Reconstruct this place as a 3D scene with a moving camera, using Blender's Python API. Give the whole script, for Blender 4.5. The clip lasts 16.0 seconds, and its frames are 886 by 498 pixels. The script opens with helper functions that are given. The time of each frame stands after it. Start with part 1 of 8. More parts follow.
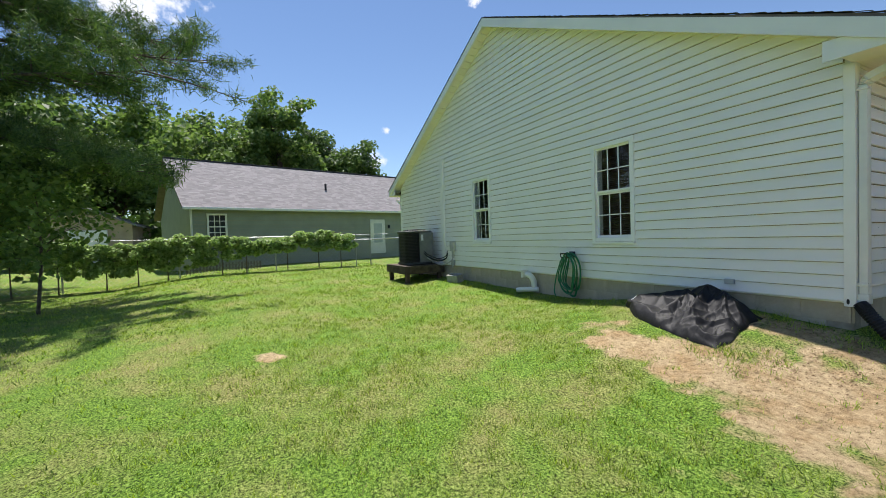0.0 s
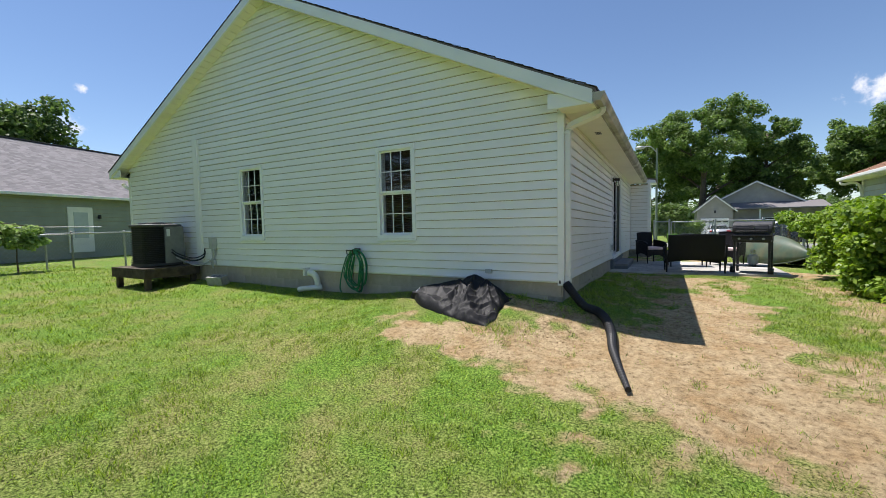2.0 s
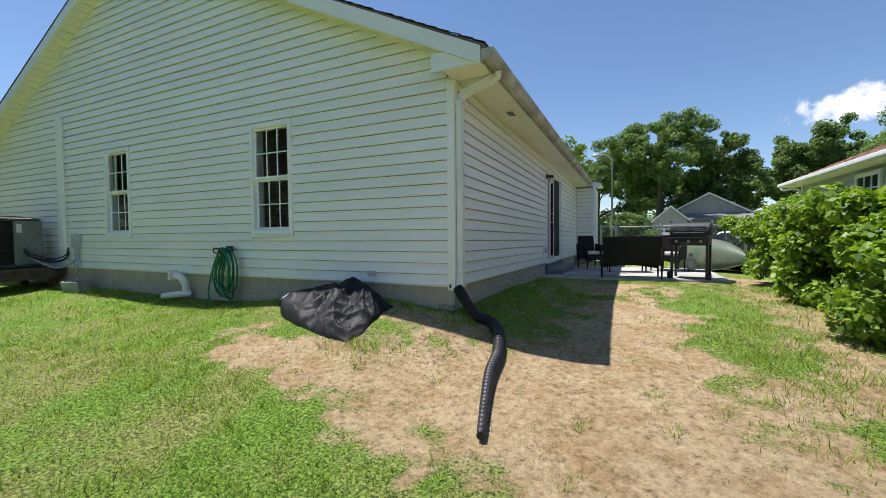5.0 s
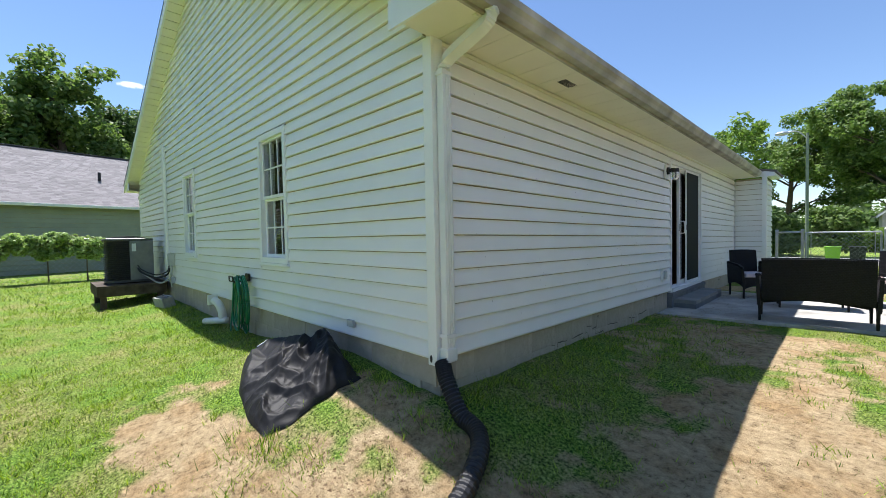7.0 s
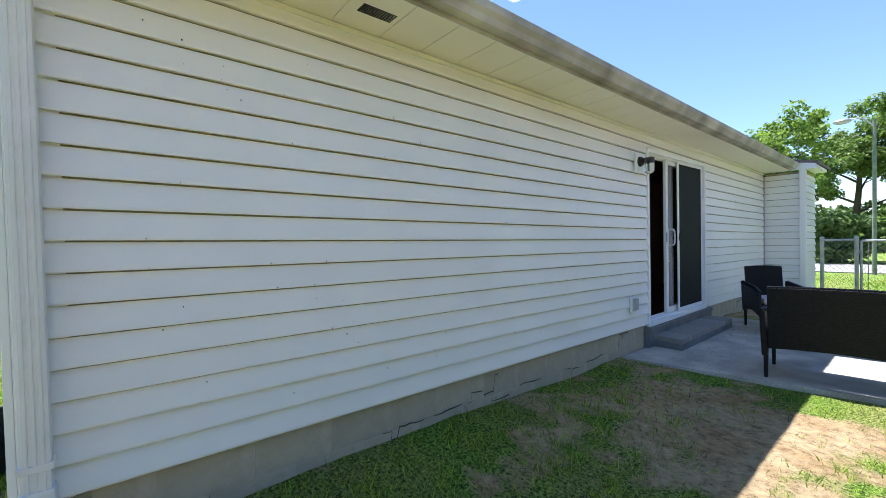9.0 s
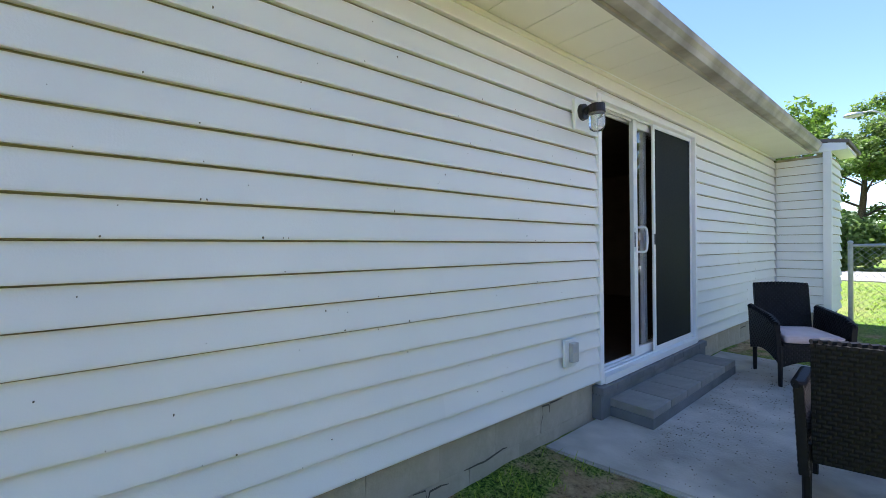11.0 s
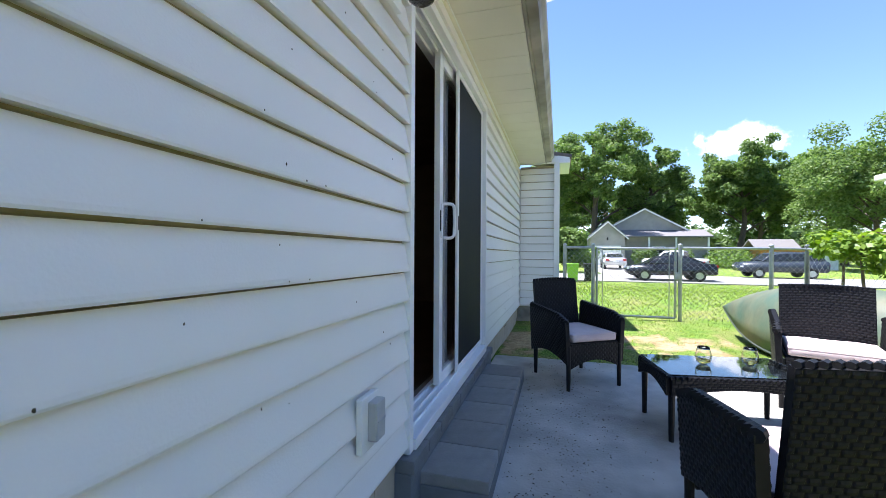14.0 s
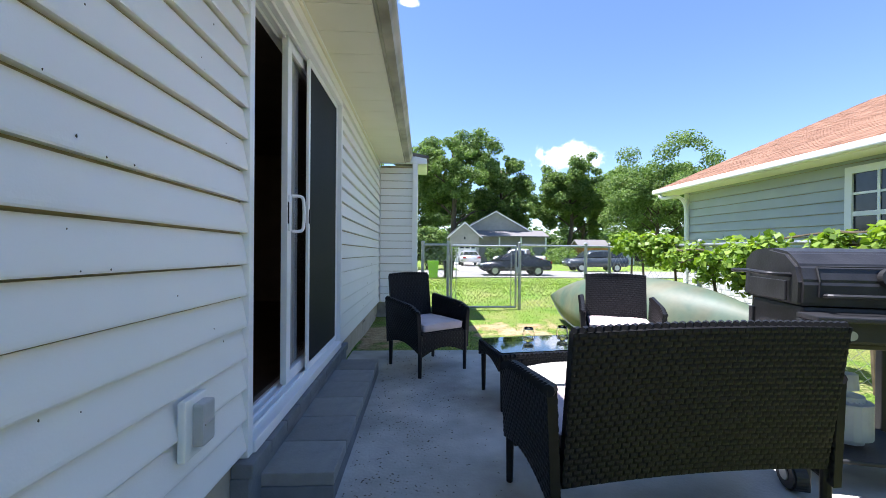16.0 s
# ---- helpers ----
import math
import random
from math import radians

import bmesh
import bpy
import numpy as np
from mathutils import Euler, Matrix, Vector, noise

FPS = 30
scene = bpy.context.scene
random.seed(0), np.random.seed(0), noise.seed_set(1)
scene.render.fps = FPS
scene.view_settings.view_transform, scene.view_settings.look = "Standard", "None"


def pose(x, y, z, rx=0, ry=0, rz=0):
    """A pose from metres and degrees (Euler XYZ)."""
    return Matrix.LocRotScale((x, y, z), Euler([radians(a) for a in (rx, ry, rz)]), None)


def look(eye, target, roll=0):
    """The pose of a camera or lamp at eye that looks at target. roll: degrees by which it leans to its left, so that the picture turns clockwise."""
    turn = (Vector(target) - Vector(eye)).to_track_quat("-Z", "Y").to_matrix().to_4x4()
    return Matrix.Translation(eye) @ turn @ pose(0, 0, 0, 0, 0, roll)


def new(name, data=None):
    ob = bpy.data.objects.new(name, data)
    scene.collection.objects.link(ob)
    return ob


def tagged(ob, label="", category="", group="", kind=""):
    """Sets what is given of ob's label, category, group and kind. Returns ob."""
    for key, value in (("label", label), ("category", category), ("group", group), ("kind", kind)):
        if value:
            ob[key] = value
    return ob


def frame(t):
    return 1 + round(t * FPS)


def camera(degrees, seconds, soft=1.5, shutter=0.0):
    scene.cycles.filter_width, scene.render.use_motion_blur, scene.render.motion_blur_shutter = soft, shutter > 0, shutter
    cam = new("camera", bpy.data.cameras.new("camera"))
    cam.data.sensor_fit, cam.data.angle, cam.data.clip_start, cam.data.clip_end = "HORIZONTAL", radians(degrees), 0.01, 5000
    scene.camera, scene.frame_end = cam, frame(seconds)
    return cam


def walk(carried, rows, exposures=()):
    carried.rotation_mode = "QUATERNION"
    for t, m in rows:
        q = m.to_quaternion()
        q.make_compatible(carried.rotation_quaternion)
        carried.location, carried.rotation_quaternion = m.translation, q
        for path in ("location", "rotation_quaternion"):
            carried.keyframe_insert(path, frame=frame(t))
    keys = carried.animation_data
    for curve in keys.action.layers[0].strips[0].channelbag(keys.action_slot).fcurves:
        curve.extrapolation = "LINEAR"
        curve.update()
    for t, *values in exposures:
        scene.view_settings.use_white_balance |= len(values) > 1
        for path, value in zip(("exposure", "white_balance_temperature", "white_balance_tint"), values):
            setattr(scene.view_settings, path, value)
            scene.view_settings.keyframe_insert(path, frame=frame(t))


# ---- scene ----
cam = camera(95.2, 16.0, soft=0.65)

PATH = [
    (0, (1.579, -5.022, 1.184), (-0.2, -4.111, 1.127), -1.9),
    (0.5, (1.368, -5.178, 1.185), (-0.258, -4.016, 1.107), -2.2),
    (1, (1.245, -5.249, 1.181), (-0.199, -3.869, 1.083), -2.2),
    (1.5, (1.216, -5.315, 1.21), (-0.009, -3.739, 1.101), -1.6),
    (2, (1.219, -5.339, 1.225), (0.24, -3.598, 1.113), -1.1),
    (2.5, (1.269, -5.281, 1.144), (0.526, -3.426, 1.056), -0.3),
    (3, (1.379, -5.081, 1.022), (0.803, -3.167, 0.967), 0.2),
    (3.2, (1.445, -4.947, 1.001), (0.899, -3.024, 0.951), 0.4),
    (5.3, (1.769, -3.629, 1.024), (0.818, -1.871, 0.952), -0.6),
    (5.5, (1.805, -3.393, 1.052), (0.783, -1.675, 0.983), -0.6),
    (6, (1.867, -2.86, 1.158), (0.686, -1.247, 1.09), -0.7),
    (6.5, (1.932, -2.395, 1.239), (0.613, -0.893, 1.174), -1.0),
    (7, (1.99, -1.896, 1.307), (0.571, -0.488, 1.244), -1.1),
    (7.5, (2.087, -1.358, 1.346), (0.602, -0.019, 1.289), -1.2),
    (8, (2.118, -0.789, 1.368), (0.599, 0.511, 1.313), -1.3),
    (8.5, (2.137, -0.221, 1.381), (0.601, 1.059, 1.336), -1.4),
    (9, (2.115, 0.287, 1.41), (0.569, 1.555, 1.366), -1.3),
    (9.5, (2.007, 0.816, 1.41), (0.457, 2.08, 1.37), -1.2),
    (10, (1.946, 1.348, 1.418), (0.387, 2.601, 1.385), -1.0),
    (10.2, (1.878, 1.554, 1.411), (0.319, 2.806, 1.377), -1.0),
    (12.3, (1.009, 3.41, 1.318), (-0.33, 4.895, 1.312), -0.8),
    (12.5, (0.96, 3.474, 1.306), (-0.304, 5.024, 1.299), -0.6),
    (13, (0.787, 3.496, 1.294), (-0.247, 5.208, 1.277), -0.0),
    (13.5, (0.666, 3.479, 1.255), (-0.115, 5.32, 1.243), 0.2),
    (14, (0.624, 3.458, 1.222), (0.072, 5.38, 1.216), 0.3),
    (14.5, (0.635, 3.439, 1.199), (0.267, 5.405, 1.188), 0.2),
    (15, (0.666, 3.419, 1.184), (0.454, 5.408, 1.171), 0.2),
    (15.5, (0.675, 3.42, 1.189), (0.616, 5.419, 1.18), 0.3),
    (16, (0.71, 3.41, 1.197), (0.812, 5.408, 1.188), 0.5),
]
EXPOSURES = ((0.0, 0.63, 6350, 13), (3.2, 0.46, 6250, 15), (6.5, 0.80, 6150, 13), (9.0, 1.42, 6000, 16), (12.5, 1.66, 5900, 17), (16.0, 1.40, 5900, 17))
walk(cam, [(t, look(eye, target, roll)) for t, eye, target, roll in PATH], EXPOSURES)

# ---- world, sun, exposure ----
SUN_AWAY = Vector((-0.36, 0.03, 1.0)).normalized()
sun = new("sun", bpy.data.lights.new("sun", "SUN"))
sun.data.energy, sun.data.angle, sun.data.color = 5.0, radians(0.53), (1.0, 0.955, 0.88)
sun.matrix_world = look(SUN_AWAY * 60, (0, 0, 0))


def make_world():
    world = bpy.data.worlds.new("sky")
    scene.world = world
    world.use_nodes = True
    nt = world.node_tree
    nt.nodes.clear()
    out = nt.nodes.new("ShaderNodeOutputWorld")
    bg = nt.nodes.new("ShaderNodeBackground")
    sky = nt.nodes.new("ShaderNodeTexSky")
    sky.sky_type, sky.sun_disc = "NISHITA", False
    sky.sun_elevation = math.asin(SUN_AWAY.z)
    sky.sun_rotation = math.atan2(SUN_AWAY.x, SUN_AWAY.y)
    sky.air_density, sky.dust_density, sky.ozone_density = 1.0, 0.0, 3.6
    bg.inputs["Strength"].default_value = 0.092
    coord = nt.nodes.new("ShaderNodeTexCoord")
    wob = nt.nodes.new("ShaderNodeTexNoise")
    wob.inputs["Scale"].default_value, wob.inputs["Detail"].default_value = 26.0, 6.0
    wob.inputs["Roughness"].default_value = 0.62
    nt.links.new(coord.outputs["Generated"], wob.inputs["Vector"])
    total = None
    # fair-weather clouds: direction, half width, half height
    for (az, el, wide, high) in ((-20.0, 12.2, 0.10, 0.042), (-38.0, 9.5, 0.035, 0.014), (2.0, 31.0, 0.03, 0.012),
                                 (57.5, 30.6, 0.035, 0.03), (75.0, 11.0, 0.10, 0.035), (70.5, 14.8, 0.018, 0.012),
                                 (44.0, 31.0, 0.05, 0.03), (82.0, 17.0, 0.03, 0.008), (40.0, 30.0, 0.02, 0.012),
                                 (98.0, 26.0, 0.12, 0.06), (150.0, 25.0, 0.2, 0.06),
                                 # the cloud at -100 is unseen, added to brighten the side wall
                                 (-100.0, 28.0, 0.22, 0.06), (200.0, 18.0, 0.25, 0.05)):
        a, e = radians(az), radians(el)
        d = Vector((-math.sin(a) * math.cos(e), math.cos(a) * math.cos(e), math.sin(e)))
        side = Vector((math.cos(a), math.sin(a), 0))
        up = side.cross(d).normalized()
        mp = nt.nodes.new("ShaderNodeVectorMath")
        mp.operation = "SUBTRACT"
        mp.inputs[1].default_value = d
        nt.links.new(coord.outputs["Generated"], mp.inputs[0])
        parts = []
        for axis, size in ((side, wide), (up, high), (d, 0.5)):
            dot = nt.nodes.new("ShaderNodeVectorMath")
            dot.operation = "DOT_PRODUCT"
            dot.inputs[1].default_value = axis / size
            nt.links.new(mp.outputs["Vector"], dot.inputs[0])
            sq = nt.nodes.new("ShaderNodeMath")
            sq.operation = "MULTIPLY"
            nt.links.new(dot.outputs["Value"], sq.inputs[0])
            nt.links.new(dot.outputs["Value"], sq.inputs[1])
            parts.append(sq)
        add = nt.nodes.new("ShaderNodeMath")
        nt.links.new(parts[0].outputs[0], add.inputs[0])
        nt.links.new(parts[1].outputs[0], add.inputs[1])
        add2 = nt.nodes.new("ShaderNodeMath")
        nt.links.new(add.outputs[0], add2.inputs[0])
        nt.links.new(parts[2].outputs[0], add2.inputs[1])
        inv = nt.nodes.new("ShaderNodeMath")
        inv.operation = "SUBTRACT"
        inv.inputs[0].default_value = 1.0
        nt.links.new(add2.outputs[0], inv.inputs[1])
        clampn = nt.nodes.new("ShaderNodeMath")
        clampn.operation = "MAXIMUM"
        clampn.inputs[1].default_value = -1.0
        nt.links.new(inv.outputs[0], clampn.inputs[0])
        if total is None:
            total = clampn
        else:
            mx = nt.nodes.new("ShaderNodeMath")
            mx.operation = "MAXIMUM"
            nt.links.new(total.outputs[0], mx.inputs[0])
            nt.links.new(clampn.outputs[0], mx.inputs[1])
            total = mx
    mixn = nt.nodes.new("ShaderNodeMath")
    mixn.operation = "MULTIPLY_ADD"
    mixn.inputs[1].default_value = 2.6
    nt.links.new(wob.outputs["Fac"], mixn.inputs[0])
    nt.links.new(total.outputs[0], mixn.inputs[2])
    ramp = nt.nodes.new("ShaderNodeMapRange")
    ramp.interpolation_type = "SMOOTHSTEP"
    ramp.inputs["From Min"].default_value, ramp.inputs["From Max"].default_value = 1.62, 2.25
    nt.links.new(mixn.outputs[0], ramp.inputs["Value"])
    mix = nt.nodes.new("ShaderNodeMix")
    mix.data_type = "RGBA"
    mix.inputs["B"].default_value = (7.6, 7.8, 8.2, 1)
    nt.links.new(ramp.outputs["Result"], mix.inputs["Factor"])
    nt.links.new(sky.outputs["Color"], mix.inputs["A"])
    nt.links.new(mix.outputs["Result"], bg.inputs["Color"])
    nt.links.new(bg.outputs[0], out.inputs[0])


make_world()


# ---- materials ----
def surf(name, c1, c2, scale=6.0, rough=0.6, bump=0.0, bscale=80.0, metal=0.0, per=0.0, stain=0.0, stain_scale=0.8, spec=0.5, sheen=0.0, trans=0.0):
    """Two colours mixed by noise, a second larger stain noise, a fine relief, and a tone that varies per object."""
    m = bpy.data.materials.new(name)
    m.use_nodes = True
    nt = m.node_tree
    b = nt.nodes["Principled BSDF"]
    co = nt.nodes.new("ShaderNodeTexCoord")
    n1 = nt.nodes.new("ShaderNodeTexNoise")
    n1.inputs["Scale"].default_value, n1.inputs["Detail"].default_value = scale, 5
    nt.links.new(co.outputs["Object"], n1.inputs["Vector"])
    rp = nt.nodes.new("ShaderNodeMapRange")
    rp.inputs["From Min"].default_value, rp.inputs["From Max"].default_value = 0.32, 0.68
    nt.links.new(n1.outputs["Fac"], rp.inputs["Value"])
    mix = nt.nodes.new("ShaderNodeMix")
    mix.data_type = "RGBA"
    mix.inputs["A"].default_value, mix.inputs["B"].default_value = (*c1, 1), (*c2, 1)
    nt.links.new(rp.outputs["Result"], mix.inputs["Factor"])
    colour = mix.outputs["Result"]
    if stain:
        n2 = nt.nodes.new("ShaderNodeTexNoise")
        n2.inputs["Scale"].default_value, n2.inputs["Detail"].default_value = stain_scale, 3
        nt.links.new(co.outputs["Object"], n2.inputs["Vector"])
        r2 = nt.nodes.new("ShaderNodeMapRange")
        r2.inputs["From Min"].default_value, r2.inputs["From Max"].default_value = 0.4, 0.75
        r2.inputs["To Min"].default_value, r2.inputs["To Max"].default_value = 1.0, 1.0 - stain
        nt.links.new(n2.outputs["Fac"], r2.inputs["Value"])
        v = nt.nodes.new("ShaderNodeHueSaturation")
        nt.links.new(r2.outputs["Result"], v.inputs["Value"])
        nt.links.new(colour, v.inputs["Color"])
        colour = v.outputs["Color"]
    if per:
        oi = nt.nodes.new("ShaderNodeObjectInfo")
        r3 = nt.nodes.new("ShaderNodeMapRange")
        r3.inputs["To Min"].default_value, r3.inputs["To Max"].default_value = 1.0 - per, 1.0 + per
        nt.links.new(oi.outputs["Random"], r3.inputs["Value"])
        v = nt.nodes.new("ShaderNodeHueSaturation")
        nt.links.new(r3.outputs["Result"], v.inputs["Value"])
        nt.links.new(colour, v.inputs["Color"])
        colour = v.outputs["Color"]
    nt.links.new(colour, b.inputs["Base Color"])
    b.inputs["Roughness"].default_value, b.inputs["Metallic"].default_value = rough, metal
    b.inputs["Specular IOR Level"].default_value = spec
    if sheen:
        b.inputs["Sheen Weight"].default_value = sheen
    if trans:
        b.inputs["Transmission Weight"].default_value = trans
    if bump:
        n3 = nt.nodes.new("ShaderNodeTexNoise")
        n3.inputs["Scale"].default_value, n3.inputs["Detail"].default_value = bscale, 4
        nt.links.new(co.outputs["Object"], n3.inputs["Vector"])
        bp = nt.nodes.new("ShaderNodeBump")
        bp.inputs["Strength"].default_value, bp.inputs["Distance"].default_value = bump, 0.01
        nt.links.new(n3.outputs["Fac"], bp.inputs["Height"])
        nt.links.new(bp.outputs[0], b.inputs["Normal"])
    return m


def island_surf(name, c1, c2, rough=0.7, trans=0.0, spec=0.3):
    """A colour that varies from loose piece to loose piece; trans lets some light through (leaves)."""
    m = bpy.data.materials.new(name)
    m.use_nodes = True
    nt = m.node_tree
    b = nt.nodes["Principled BSDF"]
    g = nt.nodes.new("ShaderNodeNewGeometry")
    mix = nt.nodes.new("ShaderNodeMix")
    mix.data_type = "RGBA"
    mix.inputs["A"].default_value, mix.inputs["B"].default_value = (*c1, 1), (*c2, 1)
    nt.links.new(g.outputs["Random Per Island"], mix.inputs["Factor"])
    nt.links.new(mix.outputs["Result"], b.inputs["Base Color"])
    b.inputs["Roughness"].default_value = rough
    b.inputs["Specular IOR Level"].default_value = spec
    if trans:
        tr = nt.nodes.new("ShaderNodeBsdfTranslucent")
        hue = nt.nodes.new("ShaderNodeHueSaturation")
        hue.inputs["Saturation"].default_value, hue.inputs["Value"].default_value = 1.15, 1.5
        nt.links.new(mix.outputs["Result"], hue.inputs["Color"])
        nt.links.new(hue.outputs["Color"], tr.inputs["Color"])
        ms = nt.nodes.new("ShaderNodeMixShader")
        ms.inputs[0].default_value = trans
        nt.links.new(b.outputs[0], ms.inputs[1])
        nt.links.new(tr.outputs[0], ms.inputs[2])
        nt.links.new(ms.outputs[0], nt.nodes["Material Output"].inputs["Surface"])
    return m


def glow(name, colour, strength):
    m = bpy.data.materials.new(name)
    m.use_nodes = True
    b = m.node_tree.nodes["Principled BSDF"]
    b.inputs["Emission Color"].default_value, b.inputs["Emission Strength"].default_value = (*colour, 1), strength
    return m


def glass(name, tint=(1, 1, 1), rough=0.0, ior=1.45):
    m = bpy.data.materials.new(name)
    m.use_nodes = True
    b = m.node_tree.nodes["Principled BSDF"]
    b.inputs["Base Color"].default_value = (*tint, 1)
    b.inputs["Roughness"].default_value, b.inputs["IOR"].default_value = rough, ior
    b.inputs["Transmission Weight"].default_value = 1.0
    return m


M_SIDING = surf("cream_vinyl", (0.86, 0.855, 0.825), (0.89, 0.885, 0.86), 1.6, 0.42, 0.10, 160, per=0.018, stain=0.05, stain_scale=0.7)
# lap joint colour: painted shadow line together with tan dirt
M_SHADE_GRIME = surf("shaded_grimy_joint", (0.30, 0.25, 0.16), (0.46, 0.40, 0.28), 9, 0.9)
M_TRIM = surf("white_trim", (0.86, 0.86, 0.83), (0.90, 0.90, 0.88), 4, 0.4, 0.04, 90, stain=0.05)
M_SOFFIT = surf("cream_soffit", (0.80, 0.76, 0.64), (0.84, 0.80, 0.69), 2.5, 0.55, 0.06, 70, stain=0.06)
M_GUTTER = surf("weathered_gutter", (0.30, 0.27, 0.21), (0.66, 0.62, 0.54), 1.8, 0.55, 0.08, 60, stain=0.45, stain_scale=3.0)
M_FASCIA = surf("white_fascia", (0.78, 0.80, 0.78), (0.84, 0.85, 0.83), 2.5, 0.45, 0.03, 60, stain=0.06)
M_SHINGLE_DARK = island_surf("dark_shingle", (0.045, 0.045, 0.045), (0.11, 0.105, 0.10), 0.9)
M_SHINGLE_GREY = island_surf("grey_shingle", (0.17, 0.16, 0.16), (0.25, 0.235, 0.235), 0.9)
M_SHINGLE_BROWN = island_surf("brown_shingle", (0.19, 0.10, 0.06), (0.29, 0.16, 0.10), 0.9)
M_ROOFBASE = surf("roof_felt", (0.12, 0.10, 0.09), (0.18, 0.15, 0.13), 5, 0.9)
M_FOUND = surf("parged_block", (0.40, 0.345, 0.26), (0.58, 0.51, 0.40), 5, 0.9, 0.8, 22, per=0.06, stain=0.3, stain_scale=2.2)
M_CRACK = surf("crack_dirt", (0.08, 0.068, 0.05), (0.14, 0.12, 0.09), 20, 0.95)
M_MORTAR = surf("mortar", (0.24, 0.21, 0.17), (0.42, 0.38, 0.31), 8, 0.95, 0.4, 60)
M_CONCRETE = surf("patio_concrete", (0.40, 0.38, 0.335), (0.58, 0.555, 0.50), 3.4, 0.85, 0.4, 55, stain=0.45, stain_scale=2.3)
M_PAVER = surf("worn_grey_paver", (0.22, 0.22, 0.21), (0.33, 0.325, 0.305), 6, 0.8, 0.4, 80, per=0.10, stain=0.3, stain_scale=4)
M_STEP = surf("grey_painted_paver", (0.13, 0.14, 0.15), (0.20, 0.21, 0.22), 5, 0.7, 0.3, 70, per=0.09, stain=0.2, stain_scale=3)
M_PVC = surf("white_pvc", (0.74, 0.75, 0.72), (0.82, 0.82, 0.80), 6, 0.35, 0.03, 50, stain=0.08)
M_ALU = surf("white_aluminium", (0.86, 0.87, 0.87), (0.91, 0.92, 0.92), 6, 0.3, 0.02, 60, stain=0.08)
M_STEEL = surf("galvanised_steel", (0.36, 0.37, 0.38), (0.50, 0.51, 0.52), 14, 0.42, 0.05, 90, metal=0.75)
M_BLACK_PLASTIC = surf("black_plastic", (0.010, 0.010, 0.011), (0.020, 0.020, 0.022), 12, 0.55, 0.06, 120)
M_WICKER = surf("black_wicker", (0.009, 0.009, 0.010), (0.015, 0.015, 0.017), 40, 0.5, 0.05, 200, spec=0.25)
M_FABRIC = surf("black_cover_cloth", (0.005, 0.005, 0.006), (0.011, 0.011, 0.013), 25, 0.62, 0.12, 300, spec=0.35)
M_CUSHION = surf("pale_pink_cushion", (0.62, 0.49, 0.47), (0.70, 0.58, 0.56), 10, 0.9, 0.25, 350)
M_BARK = surf("bark", (0.055, 0.042, 0.032), (0.13, 0.10, 0.08), 9, 0.95, 0.8, 25)
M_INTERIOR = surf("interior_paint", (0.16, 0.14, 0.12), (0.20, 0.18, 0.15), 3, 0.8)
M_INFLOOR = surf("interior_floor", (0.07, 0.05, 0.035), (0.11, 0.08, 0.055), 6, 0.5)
M_GLASS = glass("window_glass", (0.94, 0.97, 0.96))
M_SCREEN = surf("dark_insect_screen", (0.010, 0.012, 0.012), (0.016, 0.018, 0.018), 60, 0.6, 0.0, spec=0.15)


# ---- mesh helpers ----
def box(bm, centre, size, m=None, bevel=0.0):
    r = bmesh.ops.create_cube(bm, size=1.0, matrix=(m or Matrix()) @ Matrix.Translation(centre) @ Matrix.Diagonal((*size, 1)))
    if bevel:
        edges = list({e for v in r["verts"] for e in v.link_edges})
        bmesh.ops.bevel(bm, geom=edges, offset=bevel, segments=2, affect="EDGES", profile=0.6)
    return bm


def rod(bm, p0, p1, r0, r1=None, seg=10, caps=True):
    p0, p1 = Vector(p0), Vector(p1)
    d = p1 - p0
    m = Matrix.Translation((p0 + p1) / 2) @ d.to_track_quat("Z", "Y").to_matrix().to_4x4()
    bmesh.ops.create_cone(bm, cap_ends=caps, segments=seg, radius1=r0, radius2=r0 if r1 is None else r1, depth=max(d.length, 1e-4), matrix=m)
    return bm


def smooth_path(pts, n):
    """Catmull-Rom through the points, n steps a span."""
    pts = [Vector(p) for p in pts]
    ext = [pts[0] * 2 - pts[1]] + pts + [pts[-1] * 2 - pts[-2]]
    out = []
    for i in range(1, len(ext) - 2):
        a, b, c, d = ext[i - 1:i + 3]
        for k in range(n):
            t = k / n
            out.append(0.5 * ((2 * b) + (c - a) * t + (2 * a - 5 * b + 4 * c - d) * t * t + (3 * b - a - 3 * c + d) * t ** 3))
    out.append(pts[-1])
    return out


def tube(bm, path, radius, seg=8, turn=0.0):
    """A tube along a path; radius is a number or a function of 0..1; turn twists the section."""
    path = [Vector(p) for p in path]
    rings = []
    ref = Vector((0.13, 0.31, 0.94)).normalized()
    for i, p in enumerate(path):
        d = (path[min(i + 1, len(path) - 1)] - path[max(i - 1, 0)]).normalized()
        a = d.cross(ref)
        a = a.normalized() if a.length > 0.05 else d.cross(Vector((1, 0, 0))).normalized()
        b = a.cross(d).normalized()
        r = radius(i / max(1, len(path) - 1)) if callable(radius) else radius
        rings.append([bm.verts.new(p + (a * math.cos(2 * math.pi * k / seg + turn) + b * math.sin(2 * math.pi * k / seg + turn)) * r) for k in range(seg)])
    for r0, r1 in zip(rings, rings[1:]):
        for k in range(seg):
            bm.faces.new((r0[k], r0[(k + 1) % seg], r1[(k + 1) % seg], r1[k]))
    bm.faces.new(list(reversed(rings[0])))
    bm.faces.new(rings[-1])
    return bm


